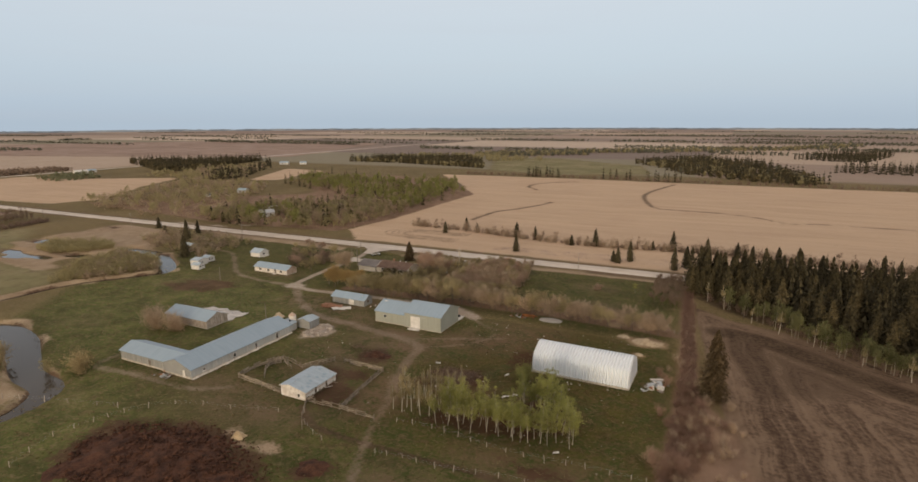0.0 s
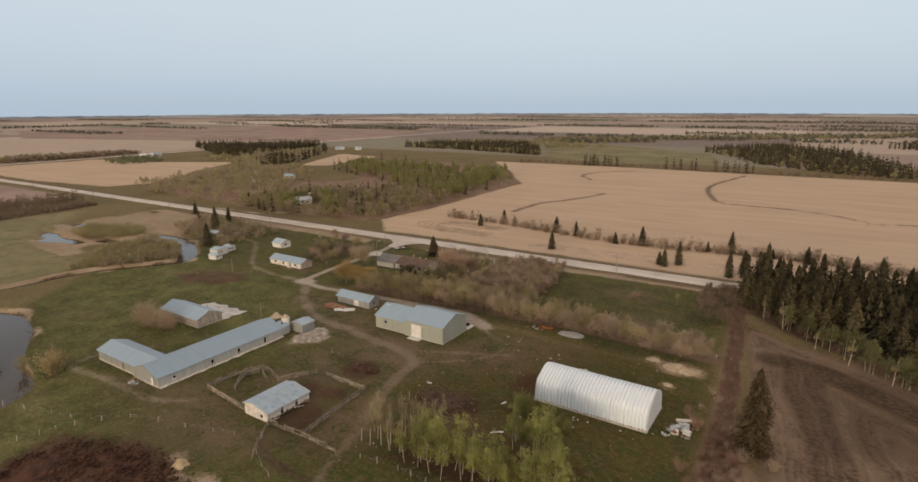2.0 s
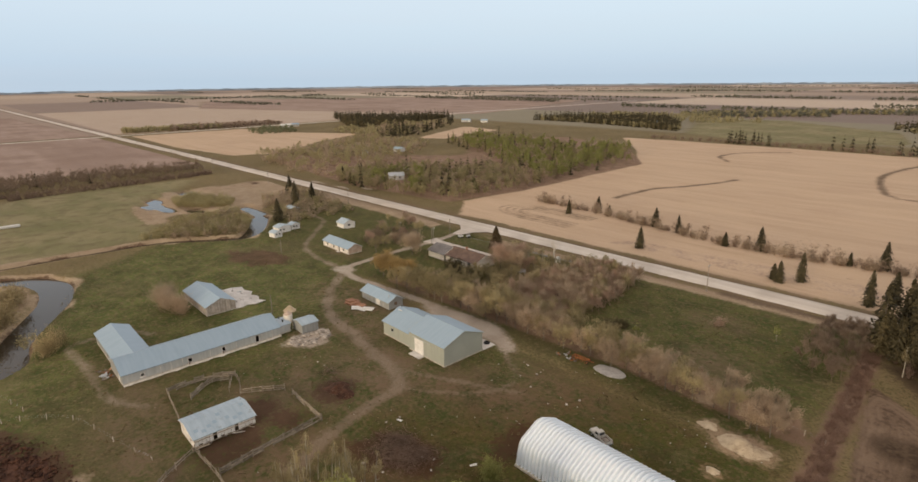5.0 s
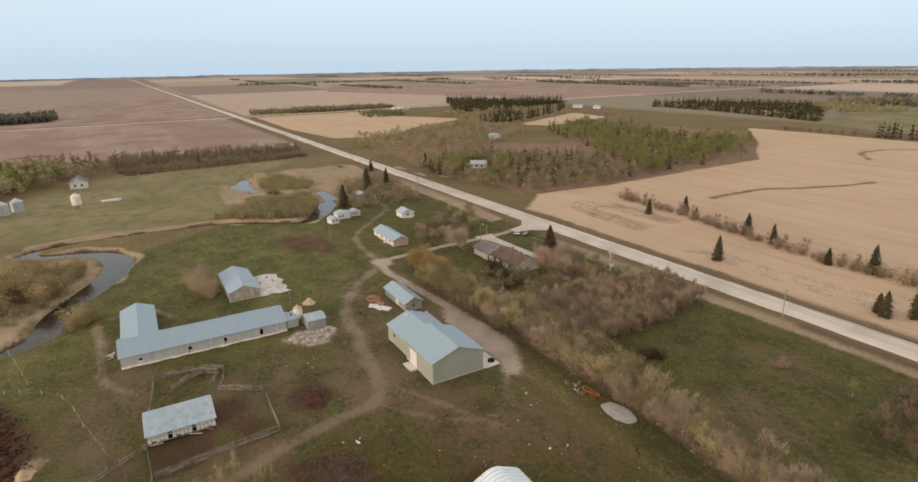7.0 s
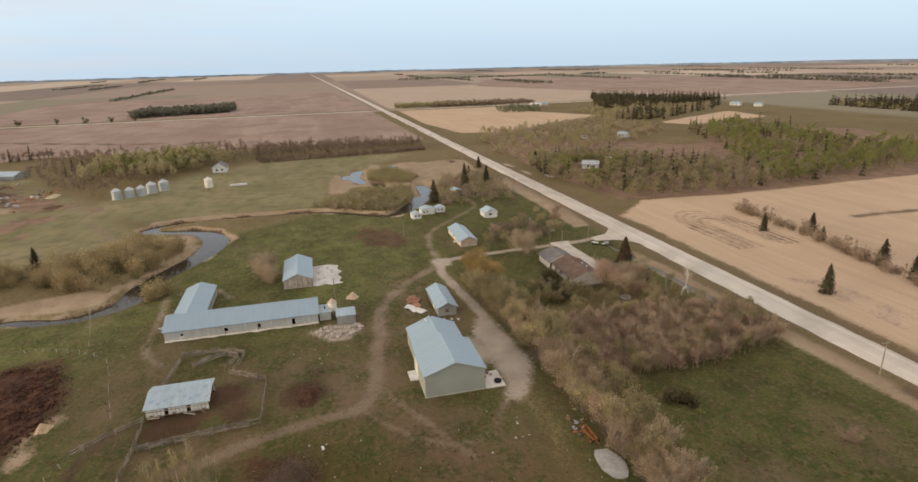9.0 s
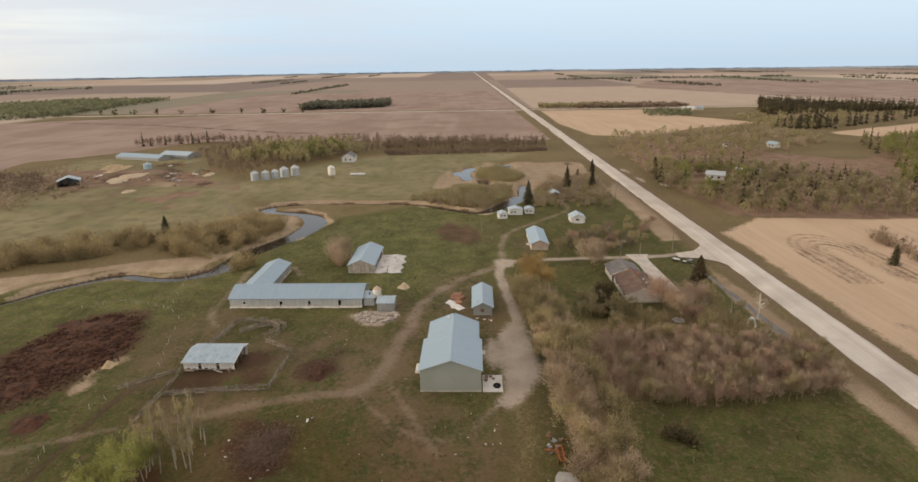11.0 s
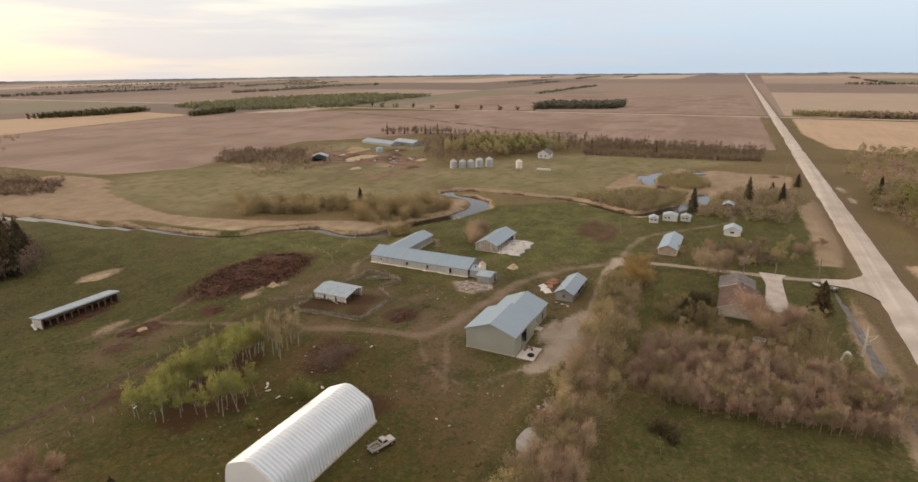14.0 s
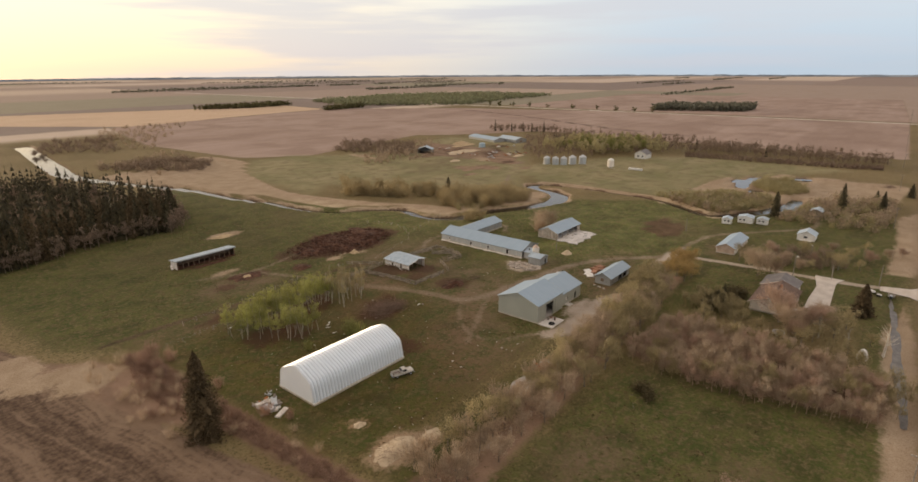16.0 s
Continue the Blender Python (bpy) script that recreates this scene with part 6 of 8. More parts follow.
def shop():
    """Grey-green workshop in two lengths, the west one lower."""
    big = gabled("workshop", "grey-green steel workshop with pale sky-tinted roof", "barn", pose(-101, 156.4, 0), 14.2, 13.4, 5.25, 7.65, M["green_steel"], M["roof"],
                 holes={"s": [(2.4, 6.2, 0, 4.1)], "n": [(4.6, 8.6, 0, 4.2)]}, footing=0.18)
    part("door", box(2.42, 6.18, -0.12, -0.02, 0.15, 4.15, 0.02), M["white"], big, "white sliding door")
    part("door_track", beam(bmesh.new(), (1.9, -0.1, 4.25), (8.6, -0.1, 4.25), 0.1, 0.12), M["zinc"], big)
    part("door_step", box(2.1, 6.5, -2.0, -0.1, -0.1, 0.12, 0.03), M["concrete"], big)
    part("door", box(0.35, 4.5, 13.42, 13.52, 0.15, 4.25, 0.02), M["green_steel"], big)
    part("floor", box(0.2, 14, 0.2, 13.2, -0.1, 0.05), M["concrete"], big)
    part("inner_wall", box(0.16, 0.2, 0.2, 13.2, 0.05, 5), M["wood"], big)
    west = gabled("workshop_annex", "lower grey-green workshop annex with pale sky-tinted roof", "barn", pose(-113.6, 157.0, 0), 12.55, 12.2, 3.9, 6.4, M["green_steel"], M["roof"],
                  holes={"s": [(3.6, 4.6, 1.9, 2.8)], "n": [(8.6, 9.7, 0, 2.2), (3.0, 4.4, 1.2, 2.2)]}, footing=0.18, ro=6.05)
    win = part("window", box(3.6, 4.6, 0.06, 0.09, 1.9, 2.8), M["glass"], west, "small dark window")
    bm = bmesh.new()
    for a in ((3.55, 4.65, 1.85, 1.92), (3.55, 4.65, 2.78, 2.85), (3.55, 3.62, 1.9, 2.8), (4.58, 4.65, 1.9, 2.8)):
        add_box(bm, a[0], a[1], -0.04, 0.03, a[2], a[3])
    part("window_frame", bm, M["zinc"], win)
    part("window", box(3.0, 4.4, 12.1, 12.13, 1.2, 2.2), M["glass"], west)
    part("door", box(8.62, 9.68, 12.1, 12.16, 0.05, 2.18, 0.02), M["white"], west)
    part("door_step", box(8.1, 10.3, 12.25, 14.0, -0.1, 0.14, 0.03), M["concrete"], west)
    part("vent_pipe", tube(bmesh.new(), [(0.8, 6.05, 6.2), (0.8, 6.05, 7.1)], [0.1, 0.1], 8), M["dark"], west)
    part("skylight", box(1.2, 2.6, 4.4, 4.8, 6.26, 6.38), M["white"], west)
    s = slab("concrete_apron", M["concrete"], None, -93.5, -86.6, 170.1, 174.6, -0.1, 0.10)
    tagged(s, "pale concrete apron outside the workshop's open door", "slab", kind="structure")
    # clutter on the apron
    r = root("tractor_tyre", "black tractor tyre lying on the concrete", "tyre", pose(-88.6, 173.3, 0.12))
    ring(r, "tyre", 0.62, 0.27, M["rubber"])
    for i, (x, y, k) in enumerate(((-92.2, 171.0, 0.9), (-91.0, 170.9, 0.7), (-92.6, 172.0, 0.6), (-91.6, 172.6, 0.5))):
        c = root("crate", "brown wooden crate by the workshop door", "crate", pose(x, y, 0.11, 0, 0, i * 23), "crates by the door")
        part("body", box(-0.5 * k, 0.5 * k, -0.4 * k, 0.4 * k, 0, 0.7 * k, 0.03), M["wood_brown" if i % 2 else "brick_red"], c)
        part("lid", box(-0.53 * k, 0.53 * k, -0.43 * k, 0.43 * k, 0.7 * k, 0.76 * k, 0.02), M["wood"], c)


def ring(parent, name, R1, r1, mat, at=(0, 0, 0)):
    bm = bmesh.new()
    n, m = 18, 8
    v = [[bm.verts.new((at[0] + (R1 + r1 * math.cos(b)) * math.cos(a), at[1] + (R1 + r1 * math.cos(b)) * math.sin(a), at[2] + r1 * (1 + math.sin(b)))) for b in (k * 6.28319 / m for k in range(m))] for a in (k * 6.28319 / n for k in range(n))]
    for i in range(n):
        for k in range(m):
            bm.faces.new((v[i][k], v[(i + 1) % n][k], v[(i + 1) % n][(k + 1) % m], v[i][(k + 1) % m]))
    return part(name, bm, mat, parent, smooth=True)


def long_barn():
    """The L of the cattle barn: long east range and west wing, whitewashed foot."""
    holes = [(4.0, 4.7, 1.0, 1.7), (15.0, 15.9, 0.8, 1.8), (23.6, 24.4, 0.9, 1.9), (32.7, 33.6, 0.3, 2.1)]
    b = gabled("cattle_barn", "long low zinc-walled cattle barn with pale sky-tinted roof", "barn", pose(-132.7, 95.0, 0, 0, 0, 90), 39.8, 11.8, 2.75, 4.9, M["barn_wall"], M["roof"],
               holes={"s": holes, "w": [(8.4, 9.5, 0, 2.1)]}, footing=0.45, gable_mat=M["zinc_wall"])
    part("floor", box(0.2, 39.6, 0.2, 11.6, -0.1, 0.04), M["dark"], b)
    for u0, u1, z0, z1 in holes[1:3]:
        part("hatch_sill", box(u0 - 0.25, u1 + 0.25, -0.22, -0.02, z0 - 0.16, z0 - 0.06, 0.01), M["wood"], b)
        part("hatch_board", box(u0 + 0.05, u0 + 0.3, -0.12, -0.05, z0 - 0.75, z0 - 0.18, 0.01), M["wood_brown"], b)
    for u0, u1, z0, z1 in holes:
        bm = bmesh.new()
        for a in ((u0 - 0.1, u0, z0, z1), (u1, u1 + 0.1, z0, z1), (u0 - 0.1, u1 + 0.1, z1, z1 + 0.1), (u0 - 0.3, u1 + 0.3, max(0, z0 - 0.35), z0 - 0.02)):
            add_box(bm, a[0], a[1], -0.05, -0.01, a[2], a[3])
        part("door_frame", bm, M["white_worn"], b)
    part("door", box(-0.06, -0.01, 2.3, 3.4, 0, 2.1, 0.01), M["white"], b, "white end door")
    for u in (8.4, 10.9, 13.6, 20.5, 27.3, 34.5, 37.5):
        part("downpipe", tube(bmesh.new(), [(u, -0.08, 0.2), (u, -0.08, 2.6)], [0.05, 0.05], 6), M["white_worn"], b)
    w = gabled("barn_wing", "west wing of the cattle barn under pale sky-tinted roof", "barn", pose(-164.0, 95.6, 0), 24.2, 8.2, 2.9, 4.45, M["zinc_wall"], M["roof"], footing=0.4, skip="e", ro=4.0, holes={"s": [(12.5, 13.6, 0, 2.0)]})
    part("door", box(12.52, 13.58, 0.03, 0.08, 0, 1.98, 0.01), M["wood"], w)
    x = gabled("barn_porch", "small zinc lean-to with roof vents on the barn end", "porch", pose(-133.6, 135.2, 0, 0, 0, 90), 3.2, 5.6, 2.4, 3.3, M["barn_wall"], M["roof_old"], footing=0.3, skip="w", over=0.2, holes={"e": [(1.2, 2.2, 0, 2.0)]})
    part("door", box(3.06, 3.12, 1.35, 2.35, 0, 2.0, 0.01), M["wood"], x)
    for y in (1.4, 3.9):
        part("roof_vent", tube(bmesh.new(), [(1.6, y, 2.7), (1.6, y, 3.5), (1.6, y, 3.55)], [0.2, 0.2, 0.28], 10), M["dark"], x)
    # spilled lime along the foot of the long wall
    rnd = random.Random(17)
    bm = bmesh.new()
    us = [i * 0.7 for i in range(58)]
    outer = [bm.verts.new((u, -0.35 - 0.75 * max(0, noise.noise((u * 0.45, 3, 1)) + 0.25) - rnd.uniform(0, 0.2), -0.08)) for u in us]
    inner = [bm.verts.new((u, -0.02, 0.14 + rnd.uniform(0, 0.08))) for u in us]
    for k in range(len(us) - 1):
        bm.faces.new((outer[k], outer[k + 1], inner[k + 1], inner[k]))
    part("lime_skirt", bm, M["lime"], b, "spilled white lime along the wall foot")
    # scrap by the wing
    for i, (px, py, k, mt) in enumerate(((-141.5, 92.6, 1.0, "zinc"), (-143.0, 93.6, 0.8, "brick_red"), (-139.6, 92.4, 0.7, "wood"), (-144.6, 92.4, 0.6, "wood"), (-140.6, 94.0, 0.6, "rust"))):
        scrap("scrap_pile", "heap of scrap metal beside the barn", px, py, k, mt, i)


def scrap(name, label, x, y, k, mt, seed, group="scrap"):
    """A tangle of bent sheets and bars."""
    rnd = random.Random(seed)
    r = root(name, label, "scrap", pose(x, y, 0, 0, 0, seed * 37), group)
    for i in range(4):
        bm = bmesh.new()
        a = Vector((rnd.uniform(-k, k), rnd.uniform(-k, k), rnd.uniform(0.05, 0.5) * k))
        beam(bm, a, a + Vector((rnd.uniform(-1, 1) * k, rnd.uniform(-1, 1) * k, rnd.uniform(-0.1, 0.5) * k)), rnd.uniform(0.2, 0.7) * k, 0.12)
        part("piece", bm, M[mt if i % 2 else rnd.choice(("wood", "zinc", "rust"))], r)
    part("base", box(-0.7 * k, 0.7 * k, -0.5 * k, 0.5 * k, -0.1, 0.3 * k, 0.08), M[mt], r)


def feed_bin(x, y, rad, h0, h1, h2, mats, label, group=""):
    """A hopper bin on legs: cone, drum, roof, rim."""
    r = root("feed_bin", label, "bin", pose(x, y, 0), group)
    part("drum", tube(bmesh.new(), [(0, 0, h0), (0, 0, h1)], [rad, rad], 20), M[mats[0]], r, smooth=False)
    part("hopper", tube(bmesh.new(), [(0, 0, h0 * 0.35), (0, 0, h0)], [rad * 0.2, rad], 20), M[mats[0]], r)
    part("roof", tube(bmesh.new(), [(0, 0, h1), (0, 0, h2), (0, 0, h2 + 0.15)], [rad * 1.04, rad * 0.22, rad * 0.2], 20), M[mats[1]], r)
    part("rim", tube(bmesh.new(), [(0, 0, h0 - 0.06), (0, 0, h0 + 0.06)], [rad * 1.05, rad * 1.05], 20), M[mats[2]], r)
    for i in range(4):
        a = 0.785 + i * 1.5708
        c, s = math.cos(a) * rad * 0.98, math.sin(a) * rad * 0.98
        part("leg", beam(bmesh.new(), (c, s, -0.15), (c, s, h0 + 0.3), 0.12), M[mats[2]], r)
    return r


def grain_bin(x, y, rad, h, label):
    r = root("grain_bin", label, "bin", pose(x, y, 0), "row of grain bins")
    for k in range(5):
        part("hoop", tube(bmesh.new(), [(0, 0, h * k / 5), (0, 0, h * k / 5 + 0.05), (0, 0, h * (k + 1) / 5 - 0.04), (0, 0, h * (k + 1) / 5)], [rad * 0.985, rad, rad, rad * 0.985], 18, k == 0), M["zinc"], r)
    part("roof", tube(bmesh.new(), [(0, 0, h), (0, 0, h + rad * 0.55), (0, 0, h + rad * 0.62)], [rad * 1.04, rad * 0.16, rad * 0.14], 18), M["zinc"], r)
    part("door", box(-0.45, 0.45, rad - 0.08, rad + 0.05, 0.3, 1.9, 0.02), M["zinc"], r)
    part("base", tube(bmesh.new(), [(0, 0, -0.15), (0, 0, 0.06)], [rad * 1.12, rad * 1.12], 18), M["concrete"], r)


def feed_corner():
    feed_bin(-135.9, 139.0, 1.25, 2.0, 4.4, 5.2, ("cream", "pink", "cream"), "cream hopper feed bin with a rusty lid")
    g = gabled("feed_shed", "small grey zinc shed with an open doorway", "shed", pose(-129.2, 139.9, 0, 0, 0, 90), 5.0, 5.4, 2.6, 3.3, M["zinc_wall"], M["roof_old"], over=0.2, holes={"e": [(3.2, 4.2, 0, 2.0)]})
    part("floor", box(0.2, 4.8, 0.2, 5.2, -0.1, 0.06), M["dark"], g)
    rnd = random.Random(5)
    for i in range(120):
        a, d = rnd.uniform(0, 6.28), rnd.uniform(0.2, 1) ** 0.6
        x, y = -125.8 + math.cos(a) * 4.0 * d, 140.5 + math.sin(a) * 6.4 * d
        if x < -128.9 and y > 139.4:
            continue
        s = rnd.uniform(0.25, 0.85)
        bm = box(-s, s, -s * 0.7, s * 0.7, -0.2, rnd.uniform(0.05, 0.28), 0.04)
        bmesh.ops.rotate(bm, verts=bm.verts, cent=(0, 0, 0), matrix=Euler((rnd.uniform(-0.2, 0.2), rnd.uniform(-0.2, 0.2), rnd.uniform(0, 3))).to_matrix())
        ob = part("concrete_rubble", bm, M["rubble"])
        ob.location = (x, y, 0)
        tagged(ob, "broken concrete lump on the rubble pad", "rubble", "rubble pad")
    p = root("yard_pole", "grey wooden pole beside the barn", "pole", pose(-149.5, 140.2, 0))
    part("post", tube(bmesh.new(), [(0, 0, -0.3), (0, 0, 6.2)], [0.13, 0.09], 8), M["wood"], p)
    bm = bmesh.new()
    heap(bm, 2.3, 1.9, 1.5, 3)
    ob = part("sand_heap", bm, M["sand"], smooth=True)
    ob.location = (-148.5, 145.5, -0.1)
    tagged(ob, "cone of pale sand on the grass", "heap")


def heap(bm, rx, ry, h, seed, n=26, rings=9, rough=0.18):
    """A heap with an uneven outline and lumps."""
    noise.seed_set(seed)
    rows = []
    for i in range(rings + 1):
        q = i / rings
        row = []
        for k in range(n):
            a = k * 6.28319 / n
            o = 1 + rough * 1.6 * noise.noise((math.cos(a) * 1.6, math.sin(a) * 1.6, seed))
            x, y = math.cos(a) * rx * q * o, math.sin(a) * ry * q * o
            z = h * (0.5 + 0.5 * math.cos(math.pi * q)) * (1 + rough * 2.5 * noise.noise((x * 0.35, y * 0.35, seed + 2))) + (0.4 * h * rough * noise.noise((x * 1.4, y * 1.4, 1)) if q < 0.95 else -0.1)
            row.append(bm.verts.new((x, y, z)))
        rows.append(row)
    for a, b in zip(rows[1:], rows[2:]):
        for k in range(n):
            bm.faces.new((a[k], a[(k + 1) % n], b[(k + 1) % n], b[k]))
    bm.faces.new(rows[1][::-1])
    for v in rows[0]:
        bm.verts.remove(v)
    noise.seed_set(1)


def pen_shelter():
    s = gabled("calf_shelter", "white board calf shelter on skids with a dull zinc roof", "shelter", pose(-95.6, 99.2, 0, 0, 0, 90), 12.2, 8.2, 2.25, 3.35, M["white_worn"], M["roof_old"], ro=5.2, eave2=2.75, over=0.3, skip="se",
               gable_mat=M["white_worn"], holes={"w": [(5.3, 6.1, 0.5, 1.3)]})
    rnd = random.Random(8)
    for i in range(17):
        if i in (5, 11):
            continue
        u = 0.05 + i * 0.72
        part("board", box(u, u + 0.66, 0.0, 0.05, 0.45 + rnd.uniform(-0.15, 0.35), 2.2), M["white"], s)
    for u in (0.1, 3.1, 6.1, 9.1, 12.0):
        part("post", box(u - 0.08, u + 0.08, 0.06, 0.22, -0.2, 2.2), M["wood"], s)
    for z in (0.35, 1.5):
        part("rail", box(0, 12.2, -0.05, 0.0, z, z + 0.18), M["board"], s)
    for v in (1.9, 4.4, 6.6):
        part("post", box(12.0, 12.2, v, v + 0.16, -0.2, 2.5 + min(v, 5) * 0.15), M["wood_brown"], s)
    for i in range(9):
        v = rnd.uniform(0.6, 4.0)
        u = 0.6 + i * 1.28
        part("roof_patch", add_prism(bmesh.new(), [(u, v, 2.25 + 0.212 * v + 0.125), (u + 0.8, v, 2.25 + 0.212 * v + 0.125), (u + 0.8, v + 0.9, 2.25 + 0.212 * (v + 0.9) + 0.125), (u, v + 0.9, 2.25 + 0.212 * (v + 0.9) + 0.125)], (0, 0, 0.02)), M["roof"], s)
    part("loose_board", beam(bmesh.new(), (7.2, -0.25, 0.45), (9.6, -0.9, 0.1), 0.25, 0.06), M["white_worn"], s)
    part("loose_board", beam(bmesh.new(), (0.3, -0.3, 0.3), (2.6, -0.4, 0.25), 0.5, 0.06), M["board"], s)
    part("loose_board", beam(bmesh.new(), (10.2, -0.1, 0.7), (11.6, -1.0, 0.2), 0.2, 0.06), M["board"], s)


def board_fence(line, label, boards=3, h=1.4, step=2.4, seed=1, solid=False):
    """Posts with rails nailed on; each post and rail is a piece."""
    rnd = random.Random(seed)
    r = root("board_fence", label, "fence", pose(0, 0, 0), "pen fences")
    post = None
    for (ax, ay), (bx, by) in zip(line, line[1:]):
        L = math.hypot(bx - ax, by - ay)
        n = max(1, round(L / step))
        ang = math.degrees(math.atan2(by - ay, bx - ax))
        for i in range(n + 1):
            if post is None:
                post = part("post", box(-0.08, 0.08, -0.08, 0.08, -0.3, h + 0.2), M["rail"], r)
                ob = post
            else:
                ob = new("post", post.data)
                ob.parent = r
            ob.matrix_basis = pose(ax + (bx - ax) * i / n, ay + (by - ay) * i / n, 0, rnd.uniform(-4, 4), rnd.uniform(-4, 4), ang)
        for i in range(n):
            for k in range(boards):
                if rnd.random() < (0.06 if solid else 0.14):
                    continue
                z = h * (k + 0.6) / boards
                a = (ax + (bx - ax) * i / n, ay + (by - ay) * i / n, z + rnd.uniform(-0.12, 0.12))
                b = (ax + (bx - ax) * (i + 1) / n, ay + (by - ay) * (i + 1) / n, z + rnd.uniform(-0.12, 0.12))
                part("rail", beam(bmesh.new(), a, b, 0.06, h / boards * (0.78 if solid else 0.42)), M["rail"], r)


def post_line(line, label, step=4.0, h=1.2, seed=1):
    """A wire fence: leaning posts and two strands."""
    rnd = random.Random(seed)
    r = root("wire_fence", label, "fence", pose(0, 0, 0), "wire fences")
    post = part("post", tube(bmesh.new(), [(0, 0, -0.3), (0, 0, h)], [0.08, 0.065], 6), M["shed_board"], r)
    p = smooth_line(line, step)[:, :2]
    for i, (x, y) in enumerate(p):
        ob = post if i == 0 else new("post", post.data)
        ob.parent = r
        ob.matrix_basis = pose(x, y, 0, rnd.uniform(-8, 8), rnd.uniform(-8, 8), rnd.uniform(0, 90)) @ Matrix.Diagonal((1, 1, rnd.uniform(0.8, 1.2), 1))
    for z in (0.5, 0.95):
        part("wire", tube(bmesh.new(), [(float(x), float(y), z) for x, y in p], [0.006] * len(p), 3, False), M["zinc"], r)


def pens():
    board_fence([(-121.8, 101.6), (-112, 100.5), (-104.4, 99.6)], "grey board fence of the cattle pen", seed=2, solid=True)
    board_fence([(-95.0, 98.9), (-85, 99.4), (-74.5, 99.0)], "grey board fence of the cattle pen", seed=3)
    board_fence([(-84.8, 100.0), (-86.3, 111), (-87.6, 122.4)], "solid grey board fence along the pen", seed=4, solid=True)
    board_fence([(-87.2, 122.3), (-95, 122.4), (-101.2, 122.6)], "grey board fence of the cattle pen", seed=5, solid=True)
    board_fence([(-104.4, 122.3), (-107.2, 118.2), (-109.8, 113.9)], "grey rail fence of the cattle pen", seed=6)
    board_fence([(-121.8, 101.6), (-122.4, 106), (-122.1, 110), (-120.6, 114), (-118.9, 116.4)], "weathered board fence of the loading alley", seed=7, solid=True)
    board_fence([(-115.3, 104.8), (-118.4, 108.5), (-119.8, 111.2), (-118.2, 114.6)], "weathered board fence of the loading alley", seed=8, solid=True)
    board_fence([(-118.9, 116.4), (-115, 115.8), (-111, 114.5)], "grey gate rails by the alley", boards=4, seed=9)
    board_fence([(-117.6, 115.0), (-114.6, 113.4), (-112.4, 112.4)], "grey gate rails by the alley", boards=3, seed=19)
    post_line([(-95, 98.5), (-88, 90), (-80, 86.5)], "old leaning posts of a wire fence", 5, seed=10)
    board_fence([(-95.0, 98.6), (-91, 92.5), (-87, 88)], "grey board fence of the cattle pen", boards=2, h=1.1, seed=18)
    post_line([(-132, 50), (-136.5, 61), (-134.5, 69), (-132, 75), (-124.5, 83.5), (-110, 88), (-98, 92)], "line of pale leaning fence posts", 5.5, seed=11)
    post_line([(-69, 100.5), (-60, 101.5), (-53, 101), (-41, 100), (-24, 101.5), (-12, 102)], "line of pale fence posts below the aspens", 3.6, seed=12)
    post_line([(-66, 87), (-60, 88.5), (-52, 88.2), (-39, 91), (-24, 92)], "line of pale leaning fence posts", 4.2, seed=13)
    post_line([(-168, 66), (-150, 72), (-136, 76)], "line of pale leaning fence posts", 6, seed=14)
    post_line([(-12, 190), (-60, 192.5), (-95, 190)], "wire fence under the hedge", 6, seed=15)


def open_shed():
    s = gabled("machine_shed", "weathered wooden machine shed, open on one side, pale sky-tinted roof", "shed", pose(-182.0, 124.6, 0), 20.6, 9.0, 2.8, 4.75, M["shed_board"], M["roof"], holes={"n": [(1.0, 4.8, 0, 2.5), (5.2, 9.4, 0, 2.5), (9.8, 14.0, 0, 2.5), (14.4, 18.0, 0, 2.5)]}, footing=0.2)
    part("floor", box(0.2, 20.4, 0.2, 8.8, -0.1, 0.05), M["concrete"], s)
    for k in range(22):
        y = 0.06 + k * 0.403
        if k in (9, 15):
            continue
        part("board", box(20.6, 20.64, y, y + 0.37, 0.05 + (k * 37 % 11) * 0.02, 2.7 + min(y, 8.6 - y) * 0.4), M["shed_board"], s)
    rim = [(-180.5, 133.7), (-181.0, 139.5), (-179.2, 142.8), (-175.5, 142.1), (-172.6, 143.6), (-169.8, 142.0), (-166.8, 143.3), (-163.6, 142.2), (-161.4, 143.4), (-160.8, 139.8), (-162.0, 137.6), (-160.9, 135.4), (-161.4, 133.7)]
    a = part("concrete_yard", add_prism(bmesh.new(), [(x, y, -0.1) for x, y in rim[::-1]], (0, 0, 0.19)), M["concrete"])
    tagged(a, "cracked pale concrete yard beside the machine shed", "slab", kind="structure")
    rnd = random.Random(6)
    for i in range(9):
        scrap("yard_clutter", "dark odds and ends lying on the concrete yard", rnd.uniform(-179, -163), rnd.uniform(135, 141.5), rnd.uniform(0.3, 0.6), rnd.choice(("wood", "zinc", "rubble")), 40 + i, "concrete yard clutter")


